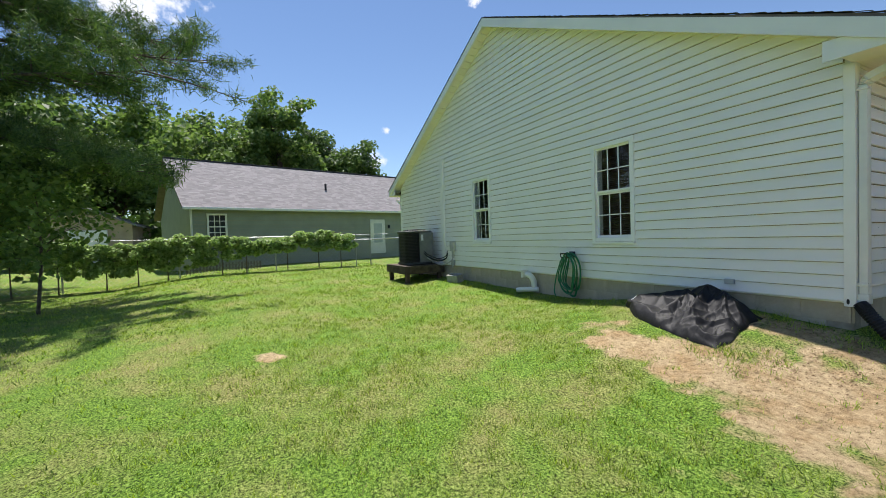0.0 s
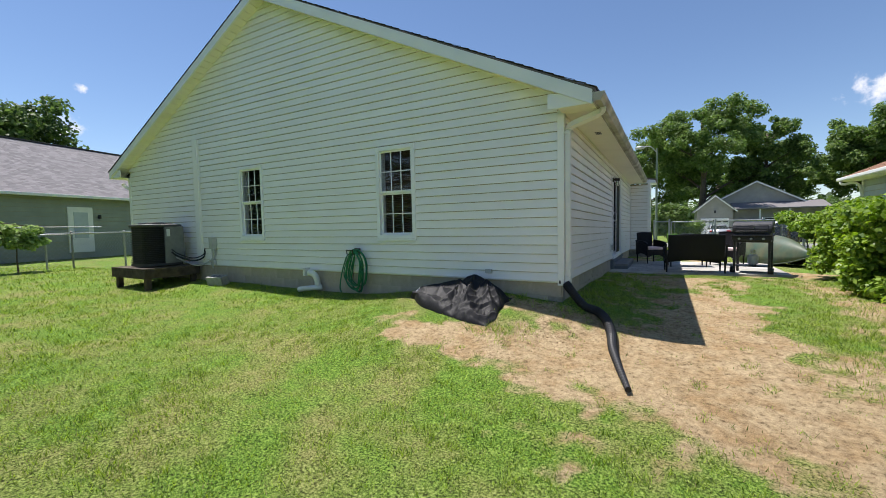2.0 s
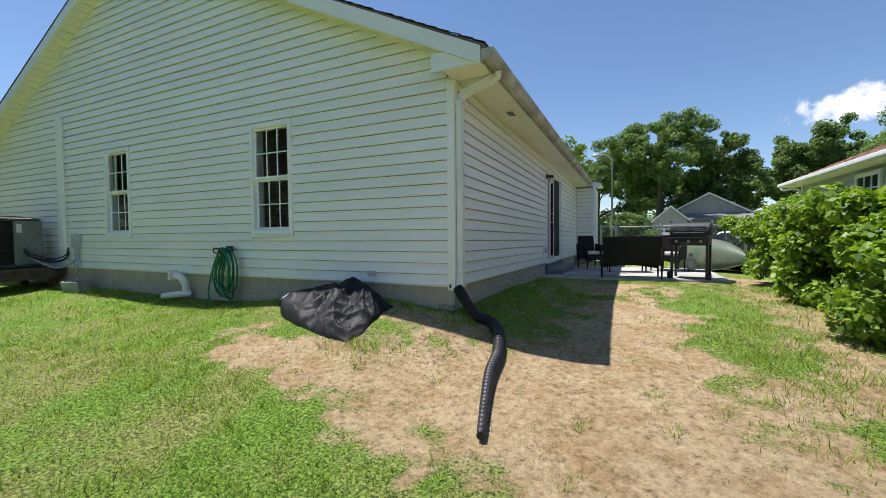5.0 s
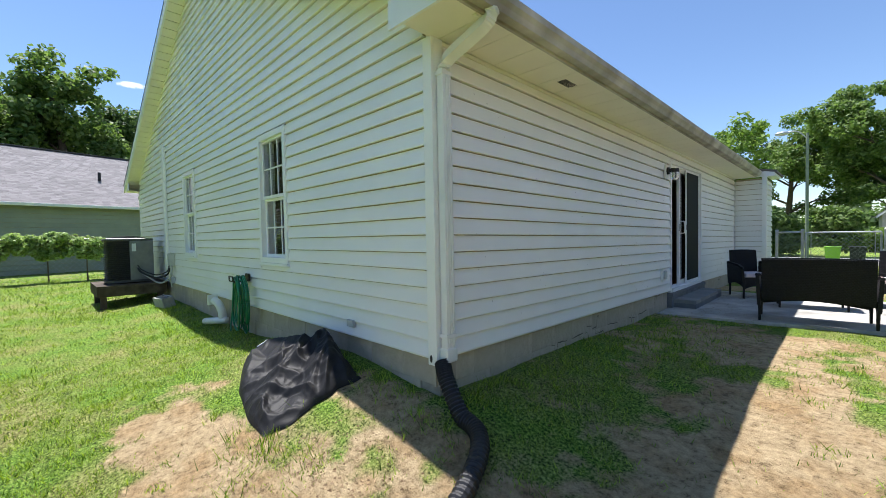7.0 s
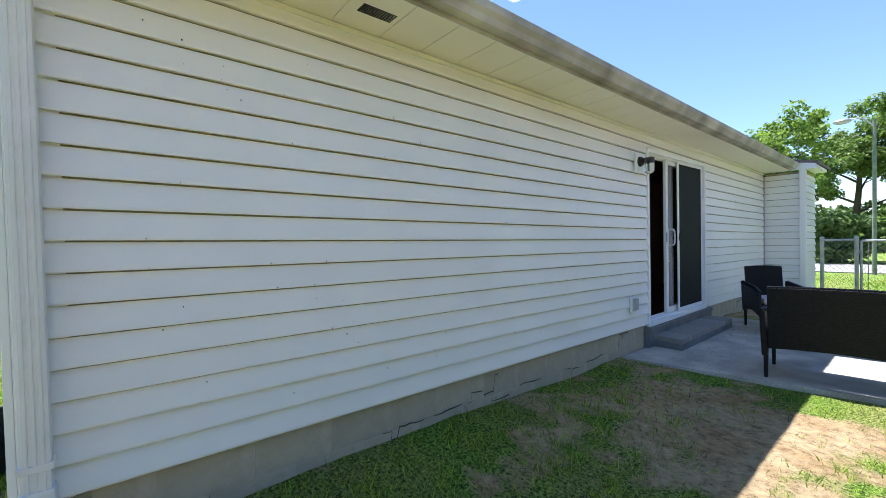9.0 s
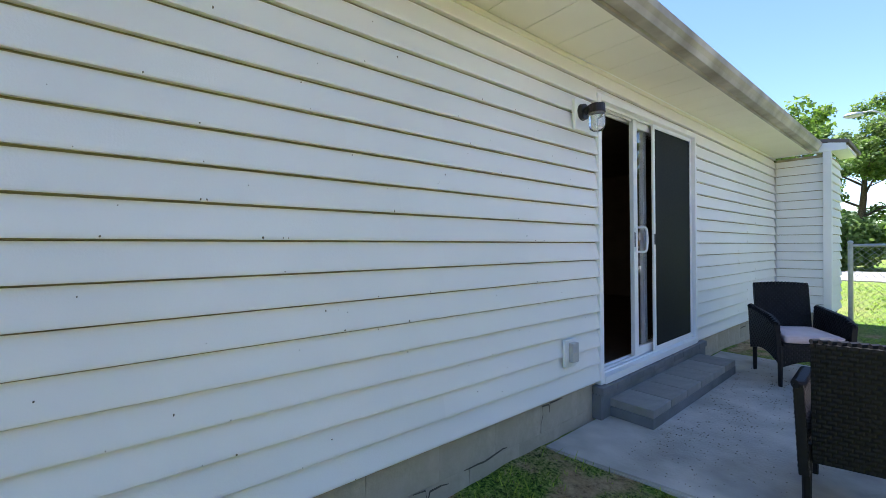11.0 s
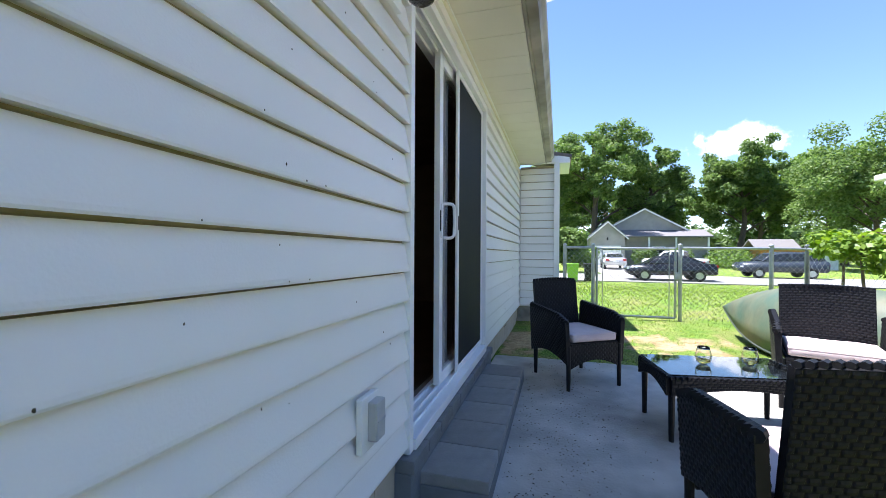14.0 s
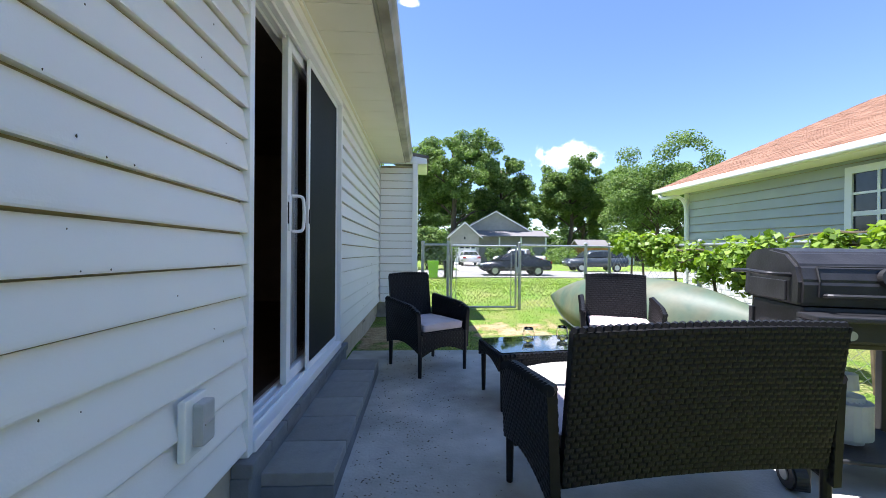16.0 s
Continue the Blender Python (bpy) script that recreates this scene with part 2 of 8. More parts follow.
def finish(bm, name, mat, smooth=False):
    bmesh.ops.recalc_face_normals(bm, faces=bm.faces)
    me = bpy.data.meshes.new(name)
    bm.to_mesh(me)
    bm.free()
    me.materials.append(mat)
    if smooth:
        for p in me.polygons:
            p.use_smooth = True
    return me


def part(name, bm, mat, parent, label="", smooth=False):
    ob = new(name, finish(bm, name, mat, smooth))
    ob.parent = parent
    return tagged(ob, label)


def part_data(name, verts, faces, mat, parent, label="", smooth=False):
    me = bpy.data.meshes.new(name)
    me.from_pydata(verts, [], faces)
    me.materials.append(mat)
    if smooth:
        me.polygons.foreach_set("use_smooth", [True] * len(me.polygons))
    ob = new(name, me)
    if parent:
        ob.parent = parent
    return tagged(ob, label)


def thing(name, m, label, category, group="", kind=""):
    ob = new(name)
    ob.empty_display_size = 0.2
    ob.matrix_world = m
    return tagged(ob, label, category, group, kind)


def single(name, bm, mat, label, category, kind="", smooth=False, m=None, group=""):
    ob = new(name, finish(bm, name, mat, smooth))
    if m is not None:
        ob.matrix_world = m
    return tagged(ob, label, category, group, kind)


def lerp(a, b, t):
    return a + (b - a) * t


def sstep(a, b, x):
    t = min(1.0, max(0.0, (x - a) / (b - a)))
    return t * t * (3 - 2 * t)


# ---- ground ----
SLAB = 0.13


def ground_z(x, y):
    low = lerp(-0.28, -0.04, sstep(-0.5, -7.5, x))
    low = lerp(low, -0.35, sstep(-4.5, -10.0, y))
    z = lerp(low, 0.09, sstep(-3.5, 2.5, y))
    z += 0.17 * math.exp(-((x + 1.3) / 1.6) ** 2 - ((y + 0.1) / 0.7) ** 2)
    z += 0.13 * math.exp(-((x + 1.8) / 1.6) ** 2 - ((y + 1.2) / 0.9) ** 2)
    z -= 0.05 * math.exp(-((x - 0.3) / 0.6) ** 2 - ((y + 0.6) / 0.6) ** 2)
    away = math.hypot(max(0.0, x), max(0.0, -y)) if (x > 0 or y < 0) else 0.0
    z += lerp(0.16, 0.07, sstep(-0.6, -3.5, x)) * lerp(1.0, 0.15, sstep(0.0, 4.2, y)) * math.exp(-(away / 0.75) ** 2) * sstep(-12.5, -11.0, x)
    z = lerp(z, 0.0, sstep(-9.0, -14.0, x) * sstep(-9.0, -5.0, y))
    z = lerp(z, -0.62, sstep(11.5, 27.0, y))
    z -= 0.06 * sstep(7.6, 9.0, y) * sstep(14, 11, y)
    z += 0.018 * noise.noise((x * 1.3, y * 1.3, 0.0)) + 0.010 * noise.noise((x * 5, y * 5, 3.0))
    return z


def soil(x, y):
    """How bare the ground is, 0 grass to 1 sand."""
    n = 0.40 * noise.noise((x * 0.8, y * 0.8, 7.0)) + 0.50 * noise.noise((x * 2.4, y * 2.4, 1.0)) + 0.45 * noise.noise((x * 6.5, y * 6.5, 5.0))
    s = -0.62
    for cx, cy, rx, ry, w in ((0.9, -1.1, 1.9, 0.85, 1.15), (1.7, 0.8, 0.75, 1.9, 1.1), (-1.2, -1.25, 0.75, 0.35, 0.9), (2.0, -2.2, 1.2, 0.7, 0.62),
                              (1.4, 3.9, 1.4, 0.8, 0.75), (0.5, 2.5, 0.7, 2.4, 0.55), (3.4, 1.6, 0.5, 3.4, 0.75), (2.4, 9.3, 2.2, 1.0, 0.62),
                              (3.2, 5.2, 0.8, 0.8, 0.9), (-3.7, -4.75, 0.3, 0.22, 0.95), (0.3, 8.7, 0.6, 1.0, 0.9), (-0.4, -0.25, 1.6, 0.22, 0.5)):
        s += w * math.exp(-((x - cx) / rx) ** 2 - ((y - cy) / ry) ** 2)
    return min(1.0, max(0.0, 0.5 + (s + n) * 1.25))


def ground_material():
    m = bpy.data.materials.new("lawn_and_sand")
    m.use_nodes = True
    nt = m.node_tree
    b = nt.nodes["Principled BSDF"]
    b.inputs["Roughness"].default_value = 0.95
    b.inputs["Specular IOR Level"].default_value = 0.15
    co = nt.nodes.new("ShaderNodeTexCoord")

    def noise_node(scale, detail=6, rough=0.6):
        n = nt.nodes.new("ShaderNodeTexNoise")
        n.inputs["Scale"].default_value, n.inputs["Detail"].default_value, n.inputs["Roughness"].default_value = scale, detail, rough
        nt.links.new(co.outputs["Object"], n.inputs["Vector"])
        return n

    def ramp(fac, stops):
        r = nt.nodes.new("ShaderNodeValToRGB")
        while len(r.color_ramp.elements) < len(stops):
            r.color_ramp.elements.new(0.5)
        for el, (p, c) in zip(r.color_ramp.elements, stops):
            el.position, el.color = p, (*c, 1)
        nt.links.new(fac, r.inputs["Fac"])
        return r

    blades = noise_node(55, 4, 0.7)
    patch = noise_node(1.1, 5, 0.65)
    green = ramp(blades.outputs["Fac"], ((0.37, (0.022, 0.04, 0.006)), (0.50, (0.125, 0.235, 0.028)), (0.65, (0.33, 0.48, 0.085))))
    dry = ramp(blades.outputs["Fac"], ((0.37, (0.06, 0.055, 0.018)), (0.51, (0.26, 0.27, 0.08)), (0.66, (0.48, 0.44, 0.19))))
    pf = ramp(patch.outputs["Fac"], ((0.42, (0, 0, 0)), (0.66, (1, 1, 1))))
    grass = nt.nodes.new("ShaderNodeMix")
    grass.data_type = "RGBA"
    nt.links.new(pf.outputs["Color"], grass.inputs["Factor"])
    nt.links.new(green.outputs["Color"], grass.inputs["A"])
    nt.links.new(dry.outputs["Color"], grass.inputs["B"])
    grit = noise_node(19, 9, 0.78)
    clump = noise_node(3.2, 4, 0.6)
    sand = ramp(grit.outputs["Fac"], ((0.34, (0.13, 0.09, 0.045)), (0.46, (0.42, 0.315, 0.18)), (0.68, (0.64, 0.50, 0.30))))
    clay = ramp(grit.outputs["Fac"], ((0.32, (0.13, 0.085, 0.04)), (0.6, (0.47, 0.31, 0.15))))
    cf = ramp(clump.outputs["Fac"], ((0.44, (0, 0, 0)), (0.66, (0.85, 0.85, 0.85))))
    earth = nt.nodes.new("ShaderNodeMix")
    earth.data_type = "RGBA"
    nt.links.new(cf.outputs["Color"], earth.inputs["Factor"])
    nt.links.new(sand.outputs["Color"], earth.inputs["A"])
    nt.links.new(clay.outputs["Color"], earth.inputs["B"])
    at = nt.nodes.new("ShaderNodeAttribute")
    at.attribute_name = "soil"
    edge = nt.nodes.new("ShaderNodeMath")
    edge.operation = "MULTIPLY_ADD"
    edge.inputs[1].default_value = 0.7
    sub = nt.nodes.new("ShaderNodeMath")
    sub.operation = "SUBTRACT"
    sub.inputs[1].default_value = 0.5
    nt.links.new(blades.outputs["Fac"], sub.inputs[0])
    nt.links.new(sub.outputs[0], edge.inputs[0])
    nt.links.new(at.outputs["Fac"], edge.inputs[2])
    er = nt.nodes.new("ShaderNodeMapRange")
    er.inputs["From Min"].default_value, er.inputs["From Max"].default_value = 0.35, 0.65
    nt.links.new(edge.outputs[0], er.inputs["Value"])
    full = nt.nodes.new("ShaderNodeMix")
    full.data_type = "RGBA"
    nt.links.new(er.outputs["Result"], full.inputs["Factor"])
    nt.links.new(grass.outputs["Result"], full.inputs["A"])
    nt.links.new(earth.outputs["Result"], full.inputs["B"])
    nt.links.new(full.outputs["Result"], b.inputs["Base Color"])
    bp = nt.nodes.new("ShaderNodeBump")
    bp.inputs["Strength"].default_value, bp.inputs["Distance"].default_value = 0.9, 0.05
    nt.links.new(grit.outputs["Fac"], bp.inputs["Height"])
    nt.links.new(bp.outputs[0], b.inputs["Normal"])
    return m


def axis_steps(stops):
    """Grid lines: (from, to, step) spans joined."""
    out = []
    for a, b, st in stops:
        n = max(1, round((b - a) / st))
        out += [a + (b - a) * i / n for i in range(n)]
    return out + [stops[-1][1]]


def make_ground():
    xs = axis_steps(((-400, -60, 40), (-60, -20, 4), (-20, -8, 0.8), (-8, -4, 0.2), (-4, 4.6, 0.07), (4.6, 12, 0.6), (12, 60, 4), (60, 400, 40)))
    ys = axis_steps(((-300, -40, 40), (-40, -12, 3), (-12, -6.5, 0.5), (-6.5, 5.2, 0.07), (5.2, 11.5, 0.15), (11.5, 30, 1), (30, 90, 4), (90, 400, 40)))
    nx, ny = len(xs), len(ys)
    verts = [(x, y, ground_z(x, y) - (0.30 if -10.9 < x < -0.25 and 0.25 < y < 9.8 else 0.0) - (0.10 if 0.05 < x < 3.1 and 5.2 < y < 7.4 else 0.0)) for y in ys for x in xs]
    faces = [(j * nx + i, j * nx + i + 1, (j + 1) * nx + i + 1, (j + 1) * nx + i) for j in range(ny - 1) for i in range(nx - 1)]
    ob = part_data("ground", verts, faces, ground_material(), None, smooth=True)
    att = ob.data.attributes.new("soil", "FLOAT", "POINT")
    att.data.foreach_set("value", [soil(v[0], v[1]) if -6 < v[0] < 6 and -8 < v[1] < 12 else 0.0 for v in verts])
    tagged(ob, "patchy mown lawn with bare sandy soil", "lawn", kind="structure")


make_ground()


# ---- the house ----
LAP = 0.122
SIDE_BASE = 0.468
FALL = -0.0150
EAVE_Z = 2.635
HOUSE_W = 11.2
APEX_X = -HOUSE_W / 2
RAKE = 0.30
PITCH = 0.487
OVER = 0.42
BUMP_Y, BUMP_X = 9.99, 0.60
HOUSE_BACK = 10.95


def roof_under(x):
    """Height of the roof's underside over the gable wall."""
    return EAVE_Z + 0.065 + PITCH * min(x + HOUSE_W + OVER, OVER - x)


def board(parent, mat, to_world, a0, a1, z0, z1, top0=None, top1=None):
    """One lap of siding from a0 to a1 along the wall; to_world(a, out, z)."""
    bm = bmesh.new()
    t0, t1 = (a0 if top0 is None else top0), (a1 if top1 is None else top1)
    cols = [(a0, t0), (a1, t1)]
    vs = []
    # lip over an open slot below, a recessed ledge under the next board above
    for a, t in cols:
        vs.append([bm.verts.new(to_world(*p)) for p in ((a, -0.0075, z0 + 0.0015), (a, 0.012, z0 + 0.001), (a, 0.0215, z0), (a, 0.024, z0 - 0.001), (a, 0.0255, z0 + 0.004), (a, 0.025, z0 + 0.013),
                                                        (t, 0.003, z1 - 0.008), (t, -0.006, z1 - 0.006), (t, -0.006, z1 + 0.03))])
    # faces 6 and 7, the ledge, carry the lap's shade and grime as colour
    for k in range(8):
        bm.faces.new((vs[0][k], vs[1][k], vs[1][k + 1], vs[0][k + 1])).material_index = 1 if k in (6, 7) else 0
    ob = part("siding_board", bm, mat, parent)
    ob.data.materials.append(M_SHADE_GRIME)
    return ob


def split_span(a0, a1, holes):
    out, a = [], a0
    for h0, h1 in sorted(holes):
        if h1 <= a or h0 >= a1:
            continue
        if h0 > a:
            out.append((a, h0))
        a = max(a, h1)
    if a < a1:
        out.append((a, a1))
    return out


W1 = (-3.006, -2.25)
W2 = (-6.617, -5.857)
WZ = (1.01, 2.52)
DOOR_Y = (5.03, 6.855)
DOOR_Z = (0.36, 2.41)


def gable_wall():
    wall = tagged(new("wall_gable"), "cream vinyl lap siding gable wall", "wall", kind="structure")
    # backing with real window openings
    bm = bmesh.new()
    xs = [-HOUSE_W, W2[0] + 0.06, W2[1] - 0.06, W1[0] + 0.06, W1[1] - 0.06, 0]
    for i in range(5):
        x0, x1 = xs[i], xs[i + 1]
        if i in (1, 3):
            box(bm, ((x0 + x1) / 2, 0.08, (0.45 + WZ[0] + 0.06) / 2), (x1 - x0, 0.14, WZ[0] + 0.06 - 0.45))
            box(bm, ((x0 + x1) / 2, 0.08, (WZ[1] - 0.06 + EAVE_Z) / 2), (x1 - x0, 0.14, EAVE_Z - WZ[1] + 0.06))
        else:
            box(bm, ((x0 + x1) / 2, 0.08, (0.45 + EAVE_Z) / 2), (x1 - x0, 0.14, EAVE_Z - 0.45))
    f = [bm.verts.new(p) for p in ((-HOUSE_W, 0.01, EAVE_Z), (0, 0.01, EAVE_Z), (0, 0.01, roof_under(0)), (APEX_X, 0.01, roof_under(APEX_X)), (-HOUSE_W, 0.01, roof_under(0)))]
    r = bmesh.ops.extrude_face_region(bm, geom=[bm.faces.new(f)])
    bmesh.ops.translate(bm, verts=[v for v in r["geom"] if isinstance(v, bmesh.types.BMVert)], vec=(0, 0.14, 0))
    part("sheathing", bm, M_TRIM, wall)

    def at(a, out, z):
        return (a, -out, z)
    z = SIDE_BASE
    while z < roof_under(APEX_X) - 0.02:
        z1 = min(z + LAP, roof_under(APEX_X) - 0.005)
        holes = [w for w in (W1, W2) if z + LAP > WZ[0] and z < WZ[1]] if z < WZ[1] else []

        def reach(zz):
            return min(HOUSE_W / 2 - 0.002, (roof_under(APEX_X) - zz) / PITCH)
        lo, hi = reach(z), reach(z1)
        lim = HOUSE_W / 2 - 0.055
        for a0, a1 in split_span(APEX_X - min(lo, lim), APEX_X + min(lo, lim), holes):
            t0 = max(a0, APEX_X - hi) if abs(a0 - (APEX_X - min(lo, lim))) < 1e-6 else a0
            t1 = min(a1, APEX_X + hi) if abs(a1 - (APEX_X + min(lo, lim))) < 1e-6 else a1
            board(wall, M_SIDING, at, a0, a1, z, z1, t0, t1)
        for w in holes:
            if z < WZ[0] < z + LAP:
                board(wall, M_SIDING, at, w[0], w[1], z, WZ[0] + 0.012)
            if z < WZ[1] < z + LAP:
                board(wall, M_SIDING, at, w[0], w[1], WZ[1] - 0.004, z1)
        z += LAP
    return wall


def side_wall():
    wall = tagged(new("wall_side"), "white vinyl lap siding wall under the eave", "wall", kind="structure")
    bm = bmesh.new()
    for y0, y1, z0, z1 in ((0.15, DOOR_Y[0] + 0.05, 0.45, EAVE_Z), (DOOR_Y[1] - 0.05, BUMP_Y, 0.45, EAVE_Z), (DOOR_Y[0] + 0.05, DOOR_Y[1] - 0.05, DOOR_Z[1] + 0.04, EAVE_Z)):
        box(bm, (-0.08, (y0 + y1) / 2, (z0 + z1) / 2), (0.14, y1 - y0, z1 - z0))
    part("sheathing", bm, M_TRIM, wall)

    def at(a, out, z):
        return (out, a, z)
    z, i = SIDE_BASE, 0
    seams = (3.61, 3.36, 3.10)
    lintel = DOOR_Z[1] - FALL * (DOOR_Y[0] + DOOR_Y[1]) / 2
    while z < EAVE_Z + 0.06:
        z1 = min(z + LAP, EAVE_Z + 0.085)
        holes = [DOOR_Y] if z < lintel else []
        if z < lintel < z + LAP:
            board(wall, M_SIDING, at, DOOR_Y[0], DOOR_Y[1], lintel - 0.004, z1)
        for a0, a1 in split_span(0.055, BUMP_Y - 0.03, holes):
            s = seams[(i // 2) % 3] if a0 < 3.2 < a1 else (8.2 + 0.35 * ((i // 2) % 3) if a0 > 5 else None)
            if s:
                board(wall, M_SIDING, at, a0, s, z, z1)
                ob = board(wall, M_SIDING, lambda a, out, zz: (out + 0.0022, a, zz), s - 0.002, a1, z, z1)
            else:
                board(wall, M_SIDING, at, a0, a1, z, z1)
        z += LAP
        i += 1
    return wall


def bump_wall():
    """The part of the house that stands forward beside the gate."""
    wall = tagged(new("wall_return"), "cream vinyl lap siding return wall beside the gate", "wall", kind="structure")
    bm = bmesh.new()
    box(bm, (BUMP_X / 2 - 0.05, BUMP_Y + 0.08, (0.45 + EAVE_Z) / 2), (BUMP_X + 0.1 - 0.02, 0.14, EAVE_Z - 0.45))
    box(bm, (BUMP_X - 0.08, (BUMP_Y + HOUSE_BACK) / 2 + 0.08, (0.45 + EAVE_Z) / 2), (0.14, HOUSE_BACK - BUMP_Y - 0.16, EAVE_Z - 0.45))
    part("sheathing", bm, M_TRIM, wall)
    z = SIDE_BASE
    while z < EAVE_Z - 0.02:
        z1 = min(z + LAP, EAVE_Z)
        board(wall, M_SIDING, lambda a, out, zz: (a, BUMP_Y - out, zz), 0.03, BUMP_X - 0.055, z, z1)
        board(wall, M_SIDING, lambda a, out, zz: (BUMP_X + out, a, zz), BUMP_Y + 0.055, HOUSE_BACK - 0.02, z, z1)
        z += LAP
    return wall


def shingles(parent, mat, origin, along, up, length, height, tab=0.30, course=0.14, butt=0.012):
    """Roof tabs over a sloped rectangle, each a thin wedge, in one mesh."""
    o, u, v = Vector(origin), Vector(along).normalized(), Vector(up).normalized()
    n = u.cross(v).normalized()
    if n.z < 0:
        n = -n
    rng = random.Random(int(abs(o.x * 31 + o.y * 7)) + 5)
    verts, faces = [], []
    rows = int(height / course)
    for r in range(rows):
        b0, b1 = r * course, min(height, (r + 1) * course + 0.02)
        a = -rng.random() * tab
        while a < length:
            w = tab * rng.uniform(0.75, 1.15)
            a0, a1 = max(0.0, a), min(length, a + w - 0.008)
            if a1 > a0 + 0.02:
                d = rng.uniform(-0.004, 0.004)
                h = butt + rng.uniform(0, 0.004)
                k = len(verts)
                for aa, bb, hh in ((a0, b0 + d, h), (a1, b0 + d, h), (a1, b1, 0.004), (a0, b1, 0.004), (a0, b0 + d, 0.0), (a1, b0 + d, 0.0)):
                    verts.append(tuple(o + u * aa + v * bb + n * hh))
                faces += [(k, k + 1, k + 2, k + 3), (k + 4, k + 5, k + 1, k)]
            a += w
    ob = part_data("shingles", verts, faces, mat, parent)
    return tagged(ob, kind="stuff")


def slab_quad(bm, pts, thick):
    """A sloped sheet given by four top points, with thickness downwards."""
    top = [bm.verts.new(p) for p in pts]
    low = [bm.verts.new((p[0], p[1], p[2] - thick)) for p in pts]
    bm.faces.new(top)
    bm.faces.new(list(reversed(low)))
    for k in range(4):
        bm.faces.new((top[k], low[k], low[(k + 1) % 4], top[(k + 1) % 4]))


def house_roof():
    roof = tagged(new("roof"), "dark grey shingle gable roof with white fascia", "roof", kind="structure")
    ez = EAVE_Z + 0.165
    az = ez + PITCH * (HOUSE_W / 2 + OVER)
    y0, y1 = -RAKE, HOUSE_BACK + 0.3
    right, left = OVER + 0.02, -HOUSE_W - OVER - 0.02
    bm = bmesh.new()
    slab_quad(bm, ((right, y0, ez), (right, y1, ez), (APEX_X, y1, az), (APEX_X, y0, az)), 0.06)
    slab_quad(bm, ((APEX_X, y0, az), (APEX_X, y1, az), (left, y1, ez), (left, y0, ez)), 0.06)
    part("roof_deck", bm, M_ROOFBASE, roof)
    run = math.hypot(APEX_X - right, az - ez)
    for xe, dx in ((right + 0.02, -1), (left - 0.02, 1)):
        shingles(roof, M_SHINGLE_DARK, (xe, y0 - 0.015, ez - 0.005), (0, 1, 0), (dx * abs(APEX_X - right), 0, az - ez), y1 - y0 + 0.03, run + 0.02)
    # rake boards at the gable's edge
    for xe in (right - 0.03, left + 0.03):
        bm = bmesh.new()
        d = Vector((APEX_X - xe, 0, az - ez))
        a, b = Vector((xe, 0, ez - 0.015)), Vector((APEX_X, 0, az - 0.015))
        f = [bm.verts.new((p.x, y0 - 0.012, p.z - o)) for p, o in ((a, 0.0), (b, 0.0), (b, 0.17), (a, 0.17))]
        r = bmesh.ops.extrude_face_region(bm, geom=[bm.faces.new(f)])
        bmesh.ops.translate(bm, verts=[v for v in r["geom"] if isinstance(v, bmesh.types.BMVert)], vec=(0, 0.03, 0))
        part("rake_board", bm, M_FASCIA, roof)
        # sloped soffit under the rake
        bm = bmesh.new()
        n = 36
        for i in range(n):
            p, q = a.lerp(b, i / n), a.lerp(b, (i + 1) / n - 0.002)
            slab_quad(bm, ((p.x, y0 + 0.02, p.z - 0.125), (p.x, -0.002, p.z - 0.125), (q.x, -0.002, q.z - 0.125), (q.x, y0 + 0.02, q.z - 0.125)), 0.012)
        part("rake_soffit", bm, M_SOFFIT, roof)
        # narrow moulding where the soffit meets the siding
        bm = bmesh.new()
        for i in range(1):
            p, q = a, b
            slab_quad(bm, ((p.x, -0.035, p.z - 0.138), (p.x, -0.004, p.z - 0.138), (q.x, -0.004, q.z - 0.138), (q.x, -0.035, q.z - 0.138)), 0.03)
        part("moulding", bm, M_SOFFIT, roof)
    # boxed eave return at both corners
    for sx, x0, x1 in ((1, -0.12, OVER), (-1, -HOUSE_W - OVER, -HOUSE_W + 0.12)):
        bm = bmesh.new()
        f = [bm.verts.new(p) for p in ((x0, y0 + 0.015, EAVE_Z), (x1, y0 + 0.015, EAVE_Z), (x1, y0 + 0.015, ez - 0.03 + (0.05 if sx < 0 else 0)), (x0, y0 + 0.015, ez - 0.03 + (0.05 if sx > 0 else 0)))]
        r = bmesh.ops.extrude_face_region(bm, geom=[bm.faces.new(f)])
        bmesh.ops.translate(bm, verts=[v for v in r["geom"] if isinstance(v, bmesh.types.BMVert)], vec=(0, 0.02, 0))
        part("eave_return", bm, M_FASCIA, roof)
    # eave soffit panels, fascia
    bm = bmesh.new()
    y = y0 + 0.03
    while y < BUMP_Y:
        yy = min(y + 0.30, BUMP_Y)
        for k in range(1):
            box(bm, (OVER / 2 - 0.002, (y + yy) / 2, EAVE_Z + 0.006), (OVER - 0.01, yy - y - 0.004, 0.012), bevel=0.0025)
        y = yy
    part("eave_soffit", bm, M_SOFFIT, roof)
    bm = bmesh.new()
    box(bm, (OVER / 2, (y0 + BUMP_Y) / 2, EAVE_Z + 0.025), (OVER, BUMP_Y - y0 - 0.04, 0.014))
    part("soffit_backing", bm, M_ROOFBASE, roof)
    bm = bmesh.new()
    box(bm, (0.012, BUMP_Y / 2, EAVE_Z - 0.018), (0.022, BUMP_Y - 0.1, 0.03), bevel=0.006)
    part("moulding", bm, M_SOFFIT, roof)
    bm = bmesh.new()
    box(bm, (OVER + 0.006, (y0 + BUMP_Y) / 2, EAVE_Z + 0.06), (0.02, BUMP_Y - y0, 0.13), bevel=0.003)
    part("fascia", bm, M_GUTTER, roof)
